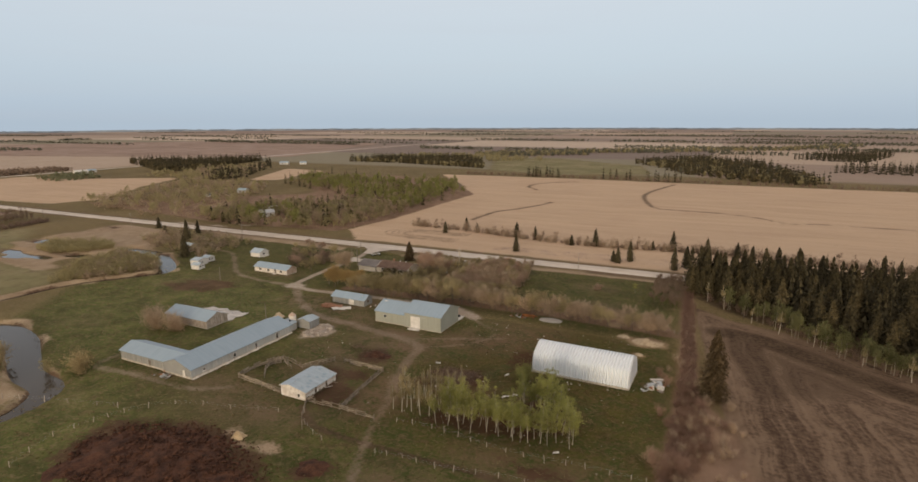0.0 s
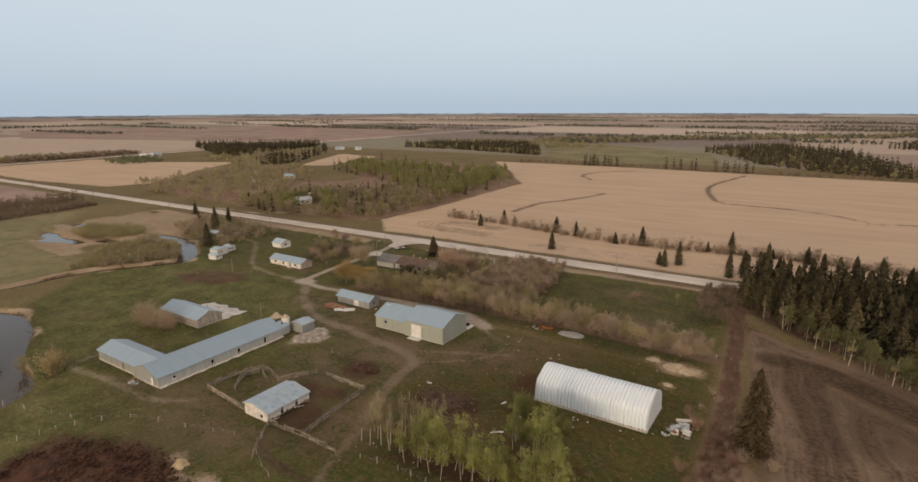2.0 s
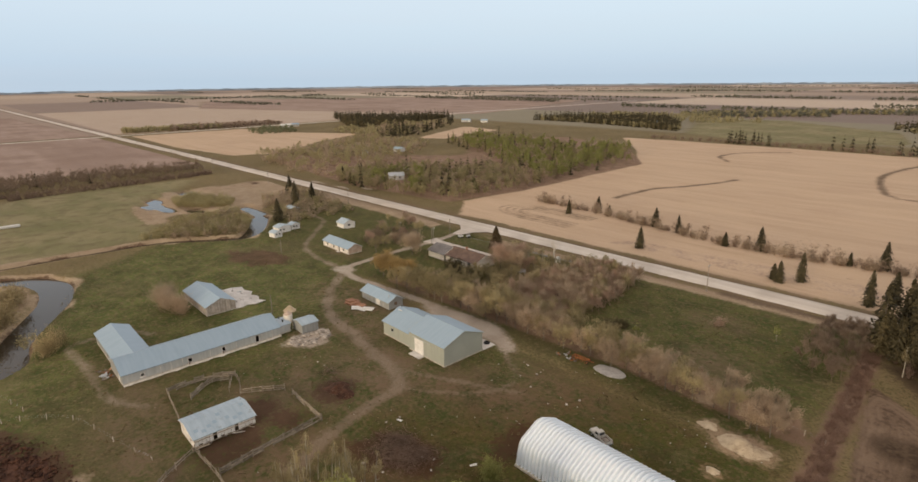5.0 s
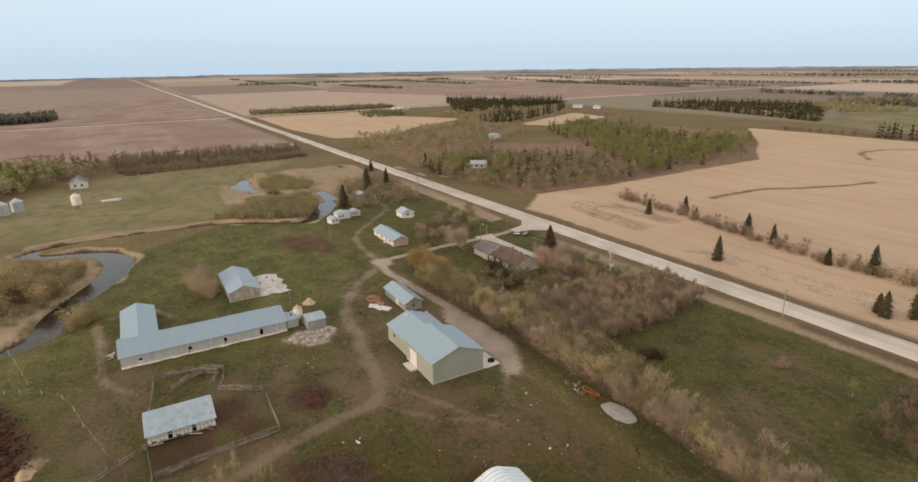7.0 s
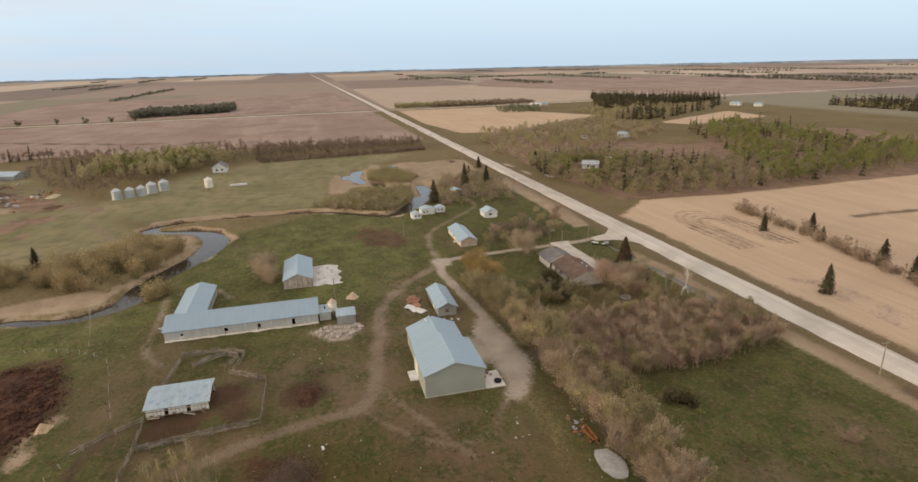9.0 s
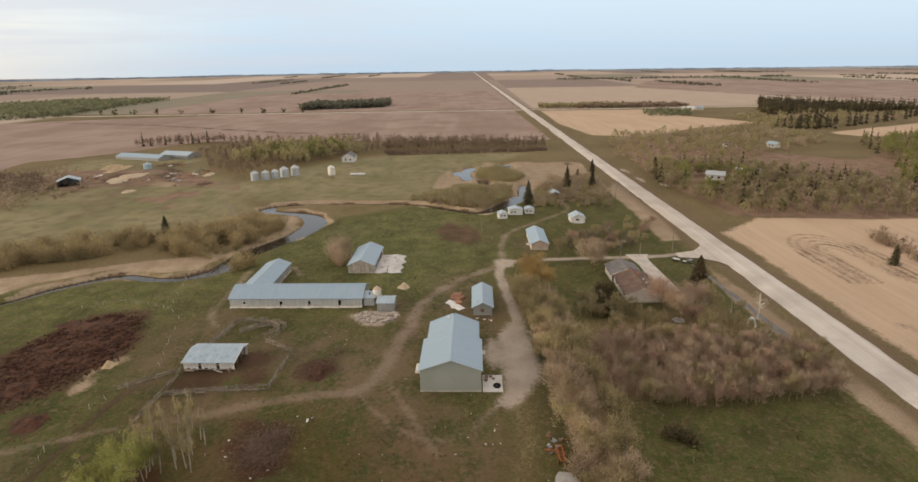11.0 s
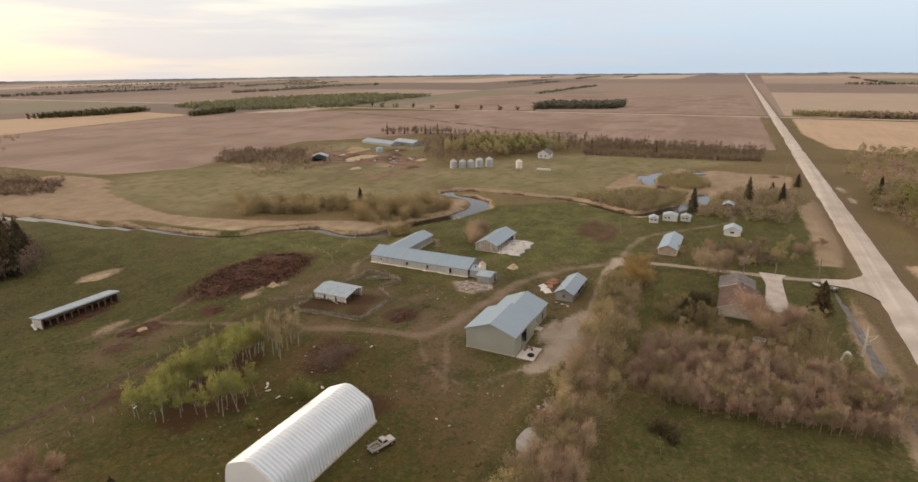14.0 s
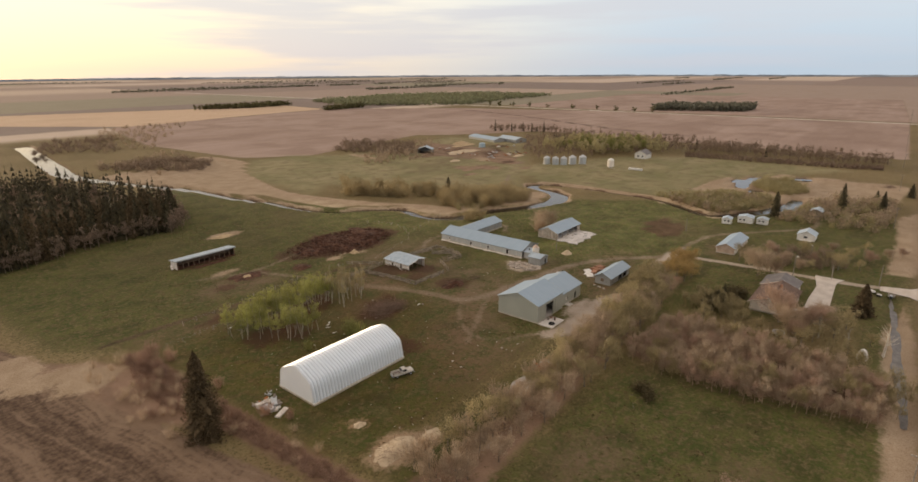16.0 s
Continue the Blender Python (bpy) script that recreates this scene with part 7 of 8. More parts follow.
def garage():
    g = gabled("garage", "small shed with pale sky-tinted roof and open bays", "garage", pose(-141.6, 168.0, 0), 15.2, 5.4, 2.55, 3.95, M["zinc_wall"], M["roof"], over=0.5, holes={"s": [(8.0, 10.4, 0, 2.1)], "n": [(6.6, 9.6, 0, 2.2), (10.2, 13.0, 0, 2.2)]})
    part("door", box(8.02, 10.38, -0.06, -0.01, 0.05, 2.1, 0.02), M["white"], g, "pale plank door")
    part("floor", box(0.2, 15, 0.2, 5.2, -0.1, 0.05), M["dark"], g)
    part("stove_pipe", tube(bmesh.new(), [(13.6, 1.2, 2.6), (13.6, 1.2, 4.3)], [0.09, 0.09], 8), M["zinc"], g)
    part("shutter", box(15.22, 15.26, 2.1, 3.1, 1.0, 2.0, 0.01), M["wood_brown"], g)
    rnd = random.Random(9)
    for i in range(7):
        ob = part("salvaged_board", box(-1.9, 1.9, -0.9, 0.9, 0, rnd.uniform(0.3, 0.9), 0.04), M["brick_red"])
        ob.matrix_basis = pose(-138.0 + rnd.uniform(-2.8, 2.8), 163.2 + rnd.uniform(-1.6, 1.4), -0.05, rnd.uniform(-8, 8), rnd.uniform(-8, 8), rnd.uniform(-30, 30))
        tagged(ob, "thick red-brown salvaged board by the shed", "timber", "salvaged boards")
    for i, (x, y) in enumerate(((-133.0, 162.3), (-131.6, 163.6), (-134.6, 161.6))):
        ob = part("wall_panel", box(-1.8, 1.8, -1.2, 1.2, 0, 0.18, 0.03), M["white"])
        ob.matrix_basis = pose(x, y, 0.05 * i, 2 * i, 1.5 * i, 15 + 20 * i)
        tagged(ob, "white wall panel lying on the grass", "panel", "loose white panels")
    for i, (x, y) in enumerate(((-124.2, 169.0), (-123.4, 171.2), (-122.8, 173.0))):
        scrap("yard_clutter", "pale odds and ends beside the garage", x, y, 0.5, "white_worn", 60 + i, "garage clutter")


def small_houses():
    p = gabled("long_shed", "long faded-pink shed with pale sky-tinted roof", "shed", pose(-206.0, 190.2, 0), 20.2, 6.6, 2.35, 3.9, M["white_worn"], M["roof"], over=0.4, gable_mat=M["pink"], holes={"s": [(3, 4.2, 0.8, 1.8), (8, 9.2, 0.8, 1.8), (12.5, 13.6, 0, 2.0), (16, 17.2, 0.8, 1.8)]}, footing=0.25)
    for u in (3, 8, 16):
        part("window", box(u, u + 1.2, 0.05, 0.09, 0.8, 1.8), M["glass"], p)
    part("door", box(12.52, 13.58, 0.03, 0.08, 0, 2.0, 0.01), M["wood"], p)
    part("step", box(12.2, 14, -1.2, -0.05, -0.1, 0.15, 0.02), M["concrete"], p)
    h = gabled("white_hut", "small white hut with a pale roof", "hut", pose(-230.6, 211.6, 0), 6.4, 6.4, 2.3, 3.9, M["white"], M["roof_old"], over=0.35, holes={"e": [(2.2, 3.6, 0.9, 1.7)]})
    part("window", box(6.3, 6.34, 2.35, 3.75, 0.9, 1.7), M["glass"], h, "dark window")
    part("porch", box(6.45, 7.6, 1.0, 5.4, -0.1, 0.14, 0.02), M["concrete"], h)
    for x, y, L, W, e, rz in ((-236.5, 179.2, 4.6, 4.0, 2.1, 8), (-243.5, 184.6, 5.0, 6.4, 2.5, 4), (-244.5, 192.4, 4.0, 4.4, 2.2, 2)):
        c = gabled("small_shed", "small whitewashed shed by the creek", "shed", pose(x, y, 0, 0, 0, rz), L, W, e, e + 0.8, M["white"], M["roof_old"], over=0.2, group="sheds by the creek", holes={"e": [(0.6, 1.4, 1.0, 1.7), (2.2, 3.0, 1.0, 1.7)]})
        for v in (0.75, 2.35):
            part("window", box(L - 0.1, L - 0.06, v, v + 0.8, 1.0, 1.7), M["glass"], c)
    # low weathered hut among the creek bushes
    k = gabled("creek_hut", "low weathered hut among the bushes", "hut", pose(-281, 209, 0), 7, 5, 2.0, 3.0, M["wood"], M["roof_old"], over=0.3)


def house():
    """Cream bungalow: brown shingles on one part, grey on the other."""
    win = [(3.0, 4.6, 0.9, 2.1), (7.0, 8.4, 0.9, 2.1), (12.8, 14.4, 0.9, 2.1)]
    a = gabled("bungalow", "cream bungalow with brown shingle roof", "house", pose(-152.0, 213.8, 0), 17.2, 10.2, 2.7, 4.75, M["cream"], M["shingle"], over=0.6, holes={"s": win, "n": [(2.0, 4.2, 0.9, 2.1), (9.8, 10.8, 0, 2.1)]}, footing=0.3, cap=True)
    for u0, u1, z0, z1 in win:
        w = part("window", box(u0, u1, 0.06, 0.1, z0, z1), M["glass"], a)
        bm = bmesh.new()
        for q in ((u0 - 0.08, u0, z0, z1), (u1, u1 + 0.08, z0, z1), (u0 - 0.08, u1 + 0.08, z1, z1 + 0.08), (u0 - 0.08, u1 + 0.08, z0 - 0.08, z0), ((u0 + u1) / 2 - 0.03, (u0 + u1) / 2 + 0.03, z0, z1)):
            add_box(bm, q[0], q[1], -0.04, 0.03, q[2], q[3])
        part("window_frame", bm, M["white"], w)
    part("window", box(2.0, 4.2, 10.06, 10.1, 0.9, 2.1), M["glass"], a)
    part("door", box(9.82, 10.78, 10.06, 10.12, 0.05, 2.1, 0.01), M["white"], a)
    part("chimney", box(6.0, 6.7, 5.6, 6.3, 4.2, 5.7, 0.03), M["brick_red"], a)
    for x in (9.0, 12.2):
        part("roof_vent", box(x, x + 0.4, 6.6, 7.0, 4.3, 4.75, 0.03), M["white"], a)
    part("step", box(9.2, 11.4, 10.2, 11.8, -0.1, 0.2, 0.03), M["concrete"], a)
    b = gabled("attached_garage", "garage end of the bungalow with grey shingle roof", "garage", pose(-161.6, 213.2, 0), 9.5, 9.6, 2.6, 4.5, M["cream"], M["shingle_grey"], over=0.5, skip="e", holes={"n": [(1.2, 4.2, 0, 2.2), (5.2, 8.2, 0, 2.2)]}, footing=0.2)
    for u in (1.2, 5.2):
        d = part("garage_door", box(u + 0.02, u + 2.98, 9.5, 9.55, 0.05, 2.18, 0.01), M["white"], b)
        for z in (0.55, 1.1, 1.65):
            part("panel_line", box(u + 0.1, u + 2.9, 9.55, 9.57, z - 0.02, z + 0.02), M["cream"], d)
    # lawn things
    t = root("trampoline", "round pale trampoline on the lawn", "trampoline", pose(-121.0, 224.2, 0))
    ring(t, "frame", 1.5, 0.08, M["zinc"], (0, 0, 0.75))
    part("mat", tube(bmesh.new(), [(0, 0, 0.8), (0, 0, 0.83)], [1.36, 1.36], 20), M["wood"], t)
    for i in range(6):
        c, s = math.cos(i * 1.047) * 1.48, math.sin(i * 1.047) * 1.48
        part("leg", beam(bmesh.new(), (c, s, -0.15), (c, s, 0.8), 0.07), M["zinc"], t)
    d = root("arched_hoop", "white open arched hoop standing near the road", "hoop", pose(-118.8, 243.0, 0, 0, 0, 165))
    bm = bmesh.new()
    rows = [[bm.verts.new((u, math.cos(k * math.pi / 14) * a, math.sin(k * math.pi / 14) * h - 0.1)) for k in range(15)] for u, a, h in ((-0.4, 1.2, 2.7), (0.4, 1.2, 2.7), (0.4, 0.72, 2.1), (-0.4, 0.72, 2.1))]
    for p, q in ((0, 1), (1, 2), (2, 3), (3, 0)):
        for k in range(14):
            bm.faces.new((rows[p][k], rows[q][k], rows[q][k + 1], rows[p][k + 1]))
    part("shell", bm, M["white"], d)
    for i, (x, y, w, l, h) in enumerate(((-172.5, 241.0, 1.1, 2.4, 0.9), (-170, 243.2, 0.8, 1.2, 0.7))):
        c = root("garden_cart", "white garden cart on the grass by the drive", "cart", pose(x, y, 0, 0, 0, 40 + 30 * i), "garden carts")
        part("box", box(-l / 2, l / 2, -w / 2, w / 2, 0.35, 0.35 + h * 0.5, 0.05), M["white"], c)
        for sx in (-0.3, 0.3):
            for sy in (-1, 1):
                part("wheel", tube(bmesh.new(), [(sx * l, sy * w * 0.5, 0.26), (sx * l, sy * w * 0.62, 0.26)], [0.32, 0.32], 12), M["rubber"], c)


def cattle_shelter():
    """Long open-fronted shelter with a single-pitch roof on posts."""
    r = root("cattle_shelter", "long open-fronted cattle shelter with a flat pale roof", "shelter", pose(-67.6, 40.0, 0, 0, 0, 0))
    L, W = 22.5, 4.6
    part("roof", add_prism(bmesh.new(), [(-0.4, -0.4, 2.5), (-0.4, W + 0.5, 3.15), (-0.4, W + 0.5, 3.3), (-0.4, -0.4, 2.65)], (L + 0.8, 0, 0)), M["roof_old"], r)
    part("fascia", box(-0.4, L + 0.4, W + 0.5, W + 0.56, 2.85, 3.32), M["zinc"], r)
    part("back_wall", box(0, L, 0, 0.12, -0.1, 2.5), M["wood_brown"], r)
    part("end_wall", wall(bmesh.new(), (L, 0.15), (0, 1), W - 0.2, lambda u: 2.45 + u * 0.13, 0.12), M["white_worn"], r)
    part("end_wall", wall(bmesh.new(), (0, W), (0, -1), W - 0.2, lambda u: 2.95 - u * 0.13, 0.12), M["wood_brown"], r)
    for i in range(12):
        x = 0.3 + i * (L - 0.6) / 11
        part("post", box(x - 0.13, x + 0.13, W - 0.15, W + 0.1, -0.2, 3.1), M["wood_brown"], r)
    part("litter", box(0.2, L - 0.2, 0.2, W + 0.8, -0.15, 0.1), M["manure"], r)
    part("plank", beam(bmesh.new(), (L + 0.2, 0.2, 0.7), (L + 1.4, W - 0.4, 0.3), 0.7, 0.1), M["white_worn"], r)


arched_shed()
shop()
long_barn()
feed_corner()
pen_shelter()
pens()
open_shed()
garage()
small_houses()
house()
cattle_shelter()


# ---- heaps, vehicles and small things ----
def heaps():
    for x, y, rx, ry, h, s, mt, label in ((-105, 64, 21, 13, 0.75, 5, "manure", "broad dark heap of manure on the pasture"), (-119, 62, 9, 12, 0.6, 6, "manure", "dark end of the manure heap"), (-88, 65, 6, 9, 0.5, 7, "manure", "low dark spread of muck"),
                                          (-98, 79.5, 2.2, 1.7, 1.4, 8, "straw", "pale old straw pile beside the muck"), (-96, 131.5, 4.5, 3.4, 1.1, 9, "manure", "small heap of dark soil"), (-75, 77.5, 4, 3, 0.6, 10, "manure", "small dark muck heap"),
                                          (-22.5, 178, 5.2, 3.6, 0.9, 16, "sand", "pale spoil heap at the end of the hedge"), (-30.5, 180, 2.2, 1.7, 0.6, 17, "sand", "small pale spoil heap in the grass"), (-23.5, 166.5, 1.6, 1.3, 0.6, 18, "sand", "small pale spoil heap in the grass"),
                                          (-345, -62, 20, 10, 1.4, 11, "sand", "tan spoil heap at the neighbouring farm"), (-378, -88, 16, 5, 2.0, 12, "straw", "stack of old straw at the neighbouring farm"), (-385, -98, 14, 4, 2.2, 13, "straw", "stack of old straw at the neighbouring farm"),
                                          (-352, -10, 8, 4, 1.2, 14, "sand", "tan soil heap by the track"), (-300, -35, 6, 3, 1.2, 15, "sand", "low tan mound on the meadow"),
                                          (-78, 17, 5.5, 2.6, 0.8, 19, "straw", "old tan straw spread beside the cattle shelter"),
                                          (-57, 70, 7.4, 5.4, 0.34, 20, "manure", "trampled dark ring of muck round a feeder"), (-57, 70.2, 3.0, 2.2, 0.6, 21, "straw", "pale straw lying in the muck ring"), (-56, 47.2, 11, 2.2, 0.22, 22, "manure", "trodden muck before the cattle shelter")):
        bm = bmesh.new()
        heap(bm, rx, ry, h, s, 44 if rx > 8 else 22, 16 if rx > 8 else 8, 0.3)
        ob = part("mound", bm, M[mt], smooth=True)
        ob.location = (x, y, -0.15)
        tagged(ob, label, "heap")
    # clods over the muck
    rnd = random.Random(3)
    vs, fs, k = [], [], 0
    base = np.array([(1, 0, 0), (0, 1, 0), (-1, 0, 0), (0, -1, 0), (0, 0, 0.9), (0, 0, -0.5)])
    tri = np.array([(0, 1, 4), (1, 2, 4), (2, 3, 4), (3, 0, 4), (1, 0, 5), (2, 1, 5), (3, 2, 5), (0, 3, 5)])
    for _ in range(1300):
        a, q = rnd.uniform(0, 6.28), rnd.random() ** 0.5 * 1.15
        x, y = -104 + math.cos(a) * 23 * q, 65 + math.sin(a) * 13.5 * q
        z = 0.7 * (0.5 + 0.5 * math.cos(math.pi * min(1, q))) * 0.8
        vs.append(base * np.array([rnd.uniform(0.08, 0.28) for _ in range(3)]) + (x, y, z + 0.05))
        fs.append(tri + k)
        k += 6
    for _ in range(700):
        a, q = rnd.uniform(0, 6.28), rnd.random() ** 0.5 * 1.05
        x, y = -105 + math.cos(a) * 22 * q, 64.5 + math.sin(a) * 13 * q
        z = 0.7 * (0.5 + 0.5 * math.cos(math.pi * min(1, q))) * 0.8
        vs.append(base * np.array([rnd.uniform(0.25, 0.9), rnd.uniform(0.25, 0.9), rnd.uniform(0.15, 0.5)]) + (x, y, z))
        fs.append(tri + k)
        k += 6
    tagged(new("clods", mesh_tris("clods", np.concatenate(vs), np.concatenate(fs), M["manure"])), "dark clods of manure lying over the heap", "manure", kind="stuff")
    # brush piles of dead branches
    for x, y, rx, ry, n, s in ((-67, 127.5, 6.5, 4.5, 2200, 1), (-70.5, 130, 4, 3, 700, 5), (-97, 132, 4, 3, 400, 2), (-104, 134, 3, 2, 200, 3), (-64, 131, 3, 2.5, 300, 4), (-22, 178, 4, 3, 300, 6)):
        rn = np.random.RandomState(s)
        p = np.c_[rn.normal(size=n) * rx * 0.5 + x, rn.normal(size=n) * ry * 0.5 + y, np.abs(rn.normal(size=n)) * 0.45]
        d = rn.normal(size=(n, 3)) * [0.6, 0.6, 0.3]
        v, f = slivers(rn, p - d, p + d, 0.028)
        v[:, 2] = np.maximum(v[:, 2], -0.1)
        tagged(new("brush_pile", mesh_tris("brush_pile", v, f, M["twig_dark"])), "tangled pile of dead purplish branches", "brush", kind="stuff")


def tufts():
    """Dry tussocks of the rough pasture, and pale litter in the yard."""
    rn = np.random.RandomState(77)
    yards = ((-50, -21, 140, 156), (-115, -86, 155, 172), (-166, -120, 93, 148), (-184, -160, 122, 145), (-143, -125, 166, 175), (-105, -86, 97, 123), (-208, -184, 188, 198), (-124, -68, 172, 184))
    pasture = [(-262, 140), (-235, 104), (-165, 78), (-150, 30), (-135, -20), (-60, -8), (-12, 60), (-12, 240), (-80, 250), (-82, 200), (-170, 174), (-250, 200)]

    def spread(n, seed, poly):
        pts = inside(poly, n, random.Random(seed))
        return np.array([p for p in pts if not any(a < p[0] < b and c < p[1] < d for a, b, c, d in yards)])

    p = spread(9000, 5, pasture)
    base = np.repeat(np.c_[p, np.full(len(p), -0.15)], 5, axis=0)
    tip = base + rn.normal(size=base.shape) * [0.3, 0.3, 0] + np.c_[np.zeros((len(base), 2)), 0.22 * rn.uniform(0.7, 1.5, len(base))]
    v, f = slivers(rn, base, tip, 0.08)
    tagged(new("grass_tussocks", mesh_tris("grass_tussocks", v, f, M["dry_grass"])), "dry pale grass tussocks over the pasture", "grass", kind="stuff")
    tri = np.array([(0, 1, 4), (1, 2, 4), (2, 3, 4), (3, 0, 4)])
    shape = np.array([(1, 0, -0.3), (0, 1, -0.3), (-1, 0, -0.3), (0, -1, -0.3), (0.1, 0.1, 0.8)])
    p = spread(170, 8, [(-78, 96), (-16, 100), (-16, 182), (-70, 182), (-125, 140), (-125, 90)])
    v = np.concatenate([shape * rn.uniform(0.06, 0.19, 3) + (x, y, -0.08) for x, y in p])
    f = np.concatenate([tri + 5 * i for i in range(len(p))])
    tagged(new("yard_litter", mesh_tris("yard_litter", v, f, M["lime"])), "pale scraps and stones strewn over the yard", "litter", kind="stuff")


def pickup():
    """An old pickup: body, cab, bed, wheels and lights."""
    r = root("pickup_truck", "old dull beige pickup truck parked beside the arched shed", "truck", pose(-43.0, 159.6, 0, 0, 0, 160))
    part("chassis", box(-2.6, 2.6, -0.75, 0.75, 0.4, 0.62, 0.03), M["dark"], r)
    part("hood", box(1.05, 2.6, -0.92, 0.92, 0.6, 1.12, 0.10), M["truck"], r)
    part("door_section", box(-0.45, 1.1, -0.94, 0.94, 0.55, 1.12, 0.05), M["truck"], r)
    bm = box(-0.4, 1.0, -0.82, 0.82, 1.1, 1.78)
    for v in bm.verts:
        if v.co.z > 1.5:
            v.co.x = 0.3 + (v.co.x - 0.3) * 0.72
            v.co.y *= 0.88
    bmesh.ops.bevel(bm, geom=bm.edges[:], offset=0.06, segments=2, affect="EDGES")
    cab = part("cab", bm, M["truck"], r)
    part("windscreen", add_prism(bmesh.new(), [(1.0, -0.72, 1.16), (1.0, 0.72, 1.16), (0.82, 0.64, 1.66), (0.82, -0.64, 1.66)], (0.03, 0, 0.02)), M["glass"], cab)
    part("rear_window", add_prism(bmesh.new(), [(-0.41, -0.6, 1.22), (-0.41, 0.6, 1.22), (-0.27, 0.55, 1.62), (-0.27, -0.55, 1.62)], (-0.02, 0, 0.01)), M["glass"], cab)
    for s in (-1, 1):
        part("side_window", add_prism(bmesh.new(), [(-0.2, s * 0.815, 1.2), (0.85, s * 0.815, 1.2), (0.65, s * 0.75, 1.62), (-0.08, s * 0.75, 1.62)], (0, s * 0.02, 0)), M["glass"], cab)
        part("bed_side", box(-2.6, -0.45, s * 0.94 - 0.05, s * 0.94 + 0.05, 0.6, 1.14, 0.03), M["truck"], r)
        part("headlight", tube(bmesh.new(), [(2.58, s * 0.66, 0.88), (2.63, s * 0.66, 0.88)], [0.13, 0.13], 10), M["white"], r)
        part("tail_light", box(-2.64, -2.6, s * 0.86 - 0.06, s * 0.86 + 0.06, 0.75, 1.0), M["rust"], r)
        for x in (-1.65, 1.75):
            w = part("wheel", tube(bmesh.new(), [(x, s * 0.72, 0.3), (x, s * 0.95, 0.3)], [0.38, 0.38], 14), M["rubber"], r)
            part("hub", tube(bmesh.new(), [(x, s * 0.95, 0.3), (x, s * 0.97, 0.3)], [0.2, 0.18], 10), M["zinc"], w)
    part("bed_floor", box(-2.55, -0.5, -0.9, 0.9, 0.62, 0.7), M["wood_brown"], r)
    part("tailgate", box(-2.62, -2.55, -0.92, 0.92, 0.6, 1.12, 0.02), M["truck"], r)
    part("load", box(-2.2, -0.8, -0.55, 0.5, 0.7, 0.95, 0.06), M["wood"], r)
    for x in (2.62, -2.7):
        part("bumper", box(x - 0.05, x + 0.08, -0.95, 0.95, 0.42, 0.6, 0.03), M["zinc"], r)


def implement():
    """An orange hay rake with tines and wheels, and a stack beside it."""
    r = root("hay_rake", "orange-red farm rake with a long frame", "implement", pose(-65.2, 184.0, 0, 0, 0, 4) @ Matrix.Diagonal((0.68, 0.85, 0.9, 1)))
    for y in (-0.75, 0.75):
        part("frame_bar", beam(bmesh.new(), (-3.6, y, 0.85), (3.2, y * 0.7, 0.85), 0.22), M["rust"], r)
    for i in range(8):
        x = -3.4 + i * 0.92
        part("cross_bar", beam(bmesh.new(), (x, -0.75, 0.85), (x, 0.72, 0.85), 0.14), M["rust"], r)
    for i in range(14):
        x = -3.4 + i * 0.5
        part("tine", beam(bmesh.new(), (x, -0.8, 0.8), (x - 0.2, -1.1, 0.05), 0.04), M["rust"], r)
    for x, y in ((-3.2, 1.0), (3.0, 0.9), (-3.2, -1.0), (3.0, -0.9)):
        w = part("wheel", tube(bmesh.new(), [(x, y - 0.1, 0.42), (x, y + 0.1, 0.42)], [0.5, 0.5], 14), M["rubber"], r)
        part("rim", tube(bmesh.new(), [(x, y - 0.12, 0.42), (x, y + 0.12, 0.42)], [0.25, 0.25], 10), M["rust"], w)
        part("strut", beam(bmesh.new(), (x, y * 0.7, 0.85), (x, y, 0.42), 0.1), M["rust"], r)
    part("drawbar", beam(bmesh.new(), (3.2, 0, 0.8), (5.0, 0.3, 0.45), 0.14), M["rust"], r)
    part("side_arm", beam(bmesh.new(), (-1.0, -0.8, 0.85), (-2.4, -3.2, 0.5), 0.14), M["rust"], r)
    ob = tagged(part("concrete_pad", add_prism(bmesh.new(), [(x, y, -0.12) for x, y in blob(-57.0, 184.2, 4.3, 2.5, 14, 0.12, 7)], (0, 0, 0.24)), M["pad_pale"]), "pale oval concrete pad in the grass", "slab", kind="structure")
    for i in range(7):
        scrap("farm_scrap", "grey scrap beside the rake", -71.5 + i * 0.9 + (i % 2), 182.5 + (i % 3) * 1.1, 0.6, ("wood", "zinc", "rust")[i % 3], 80 + i, "scrap by the hedge")


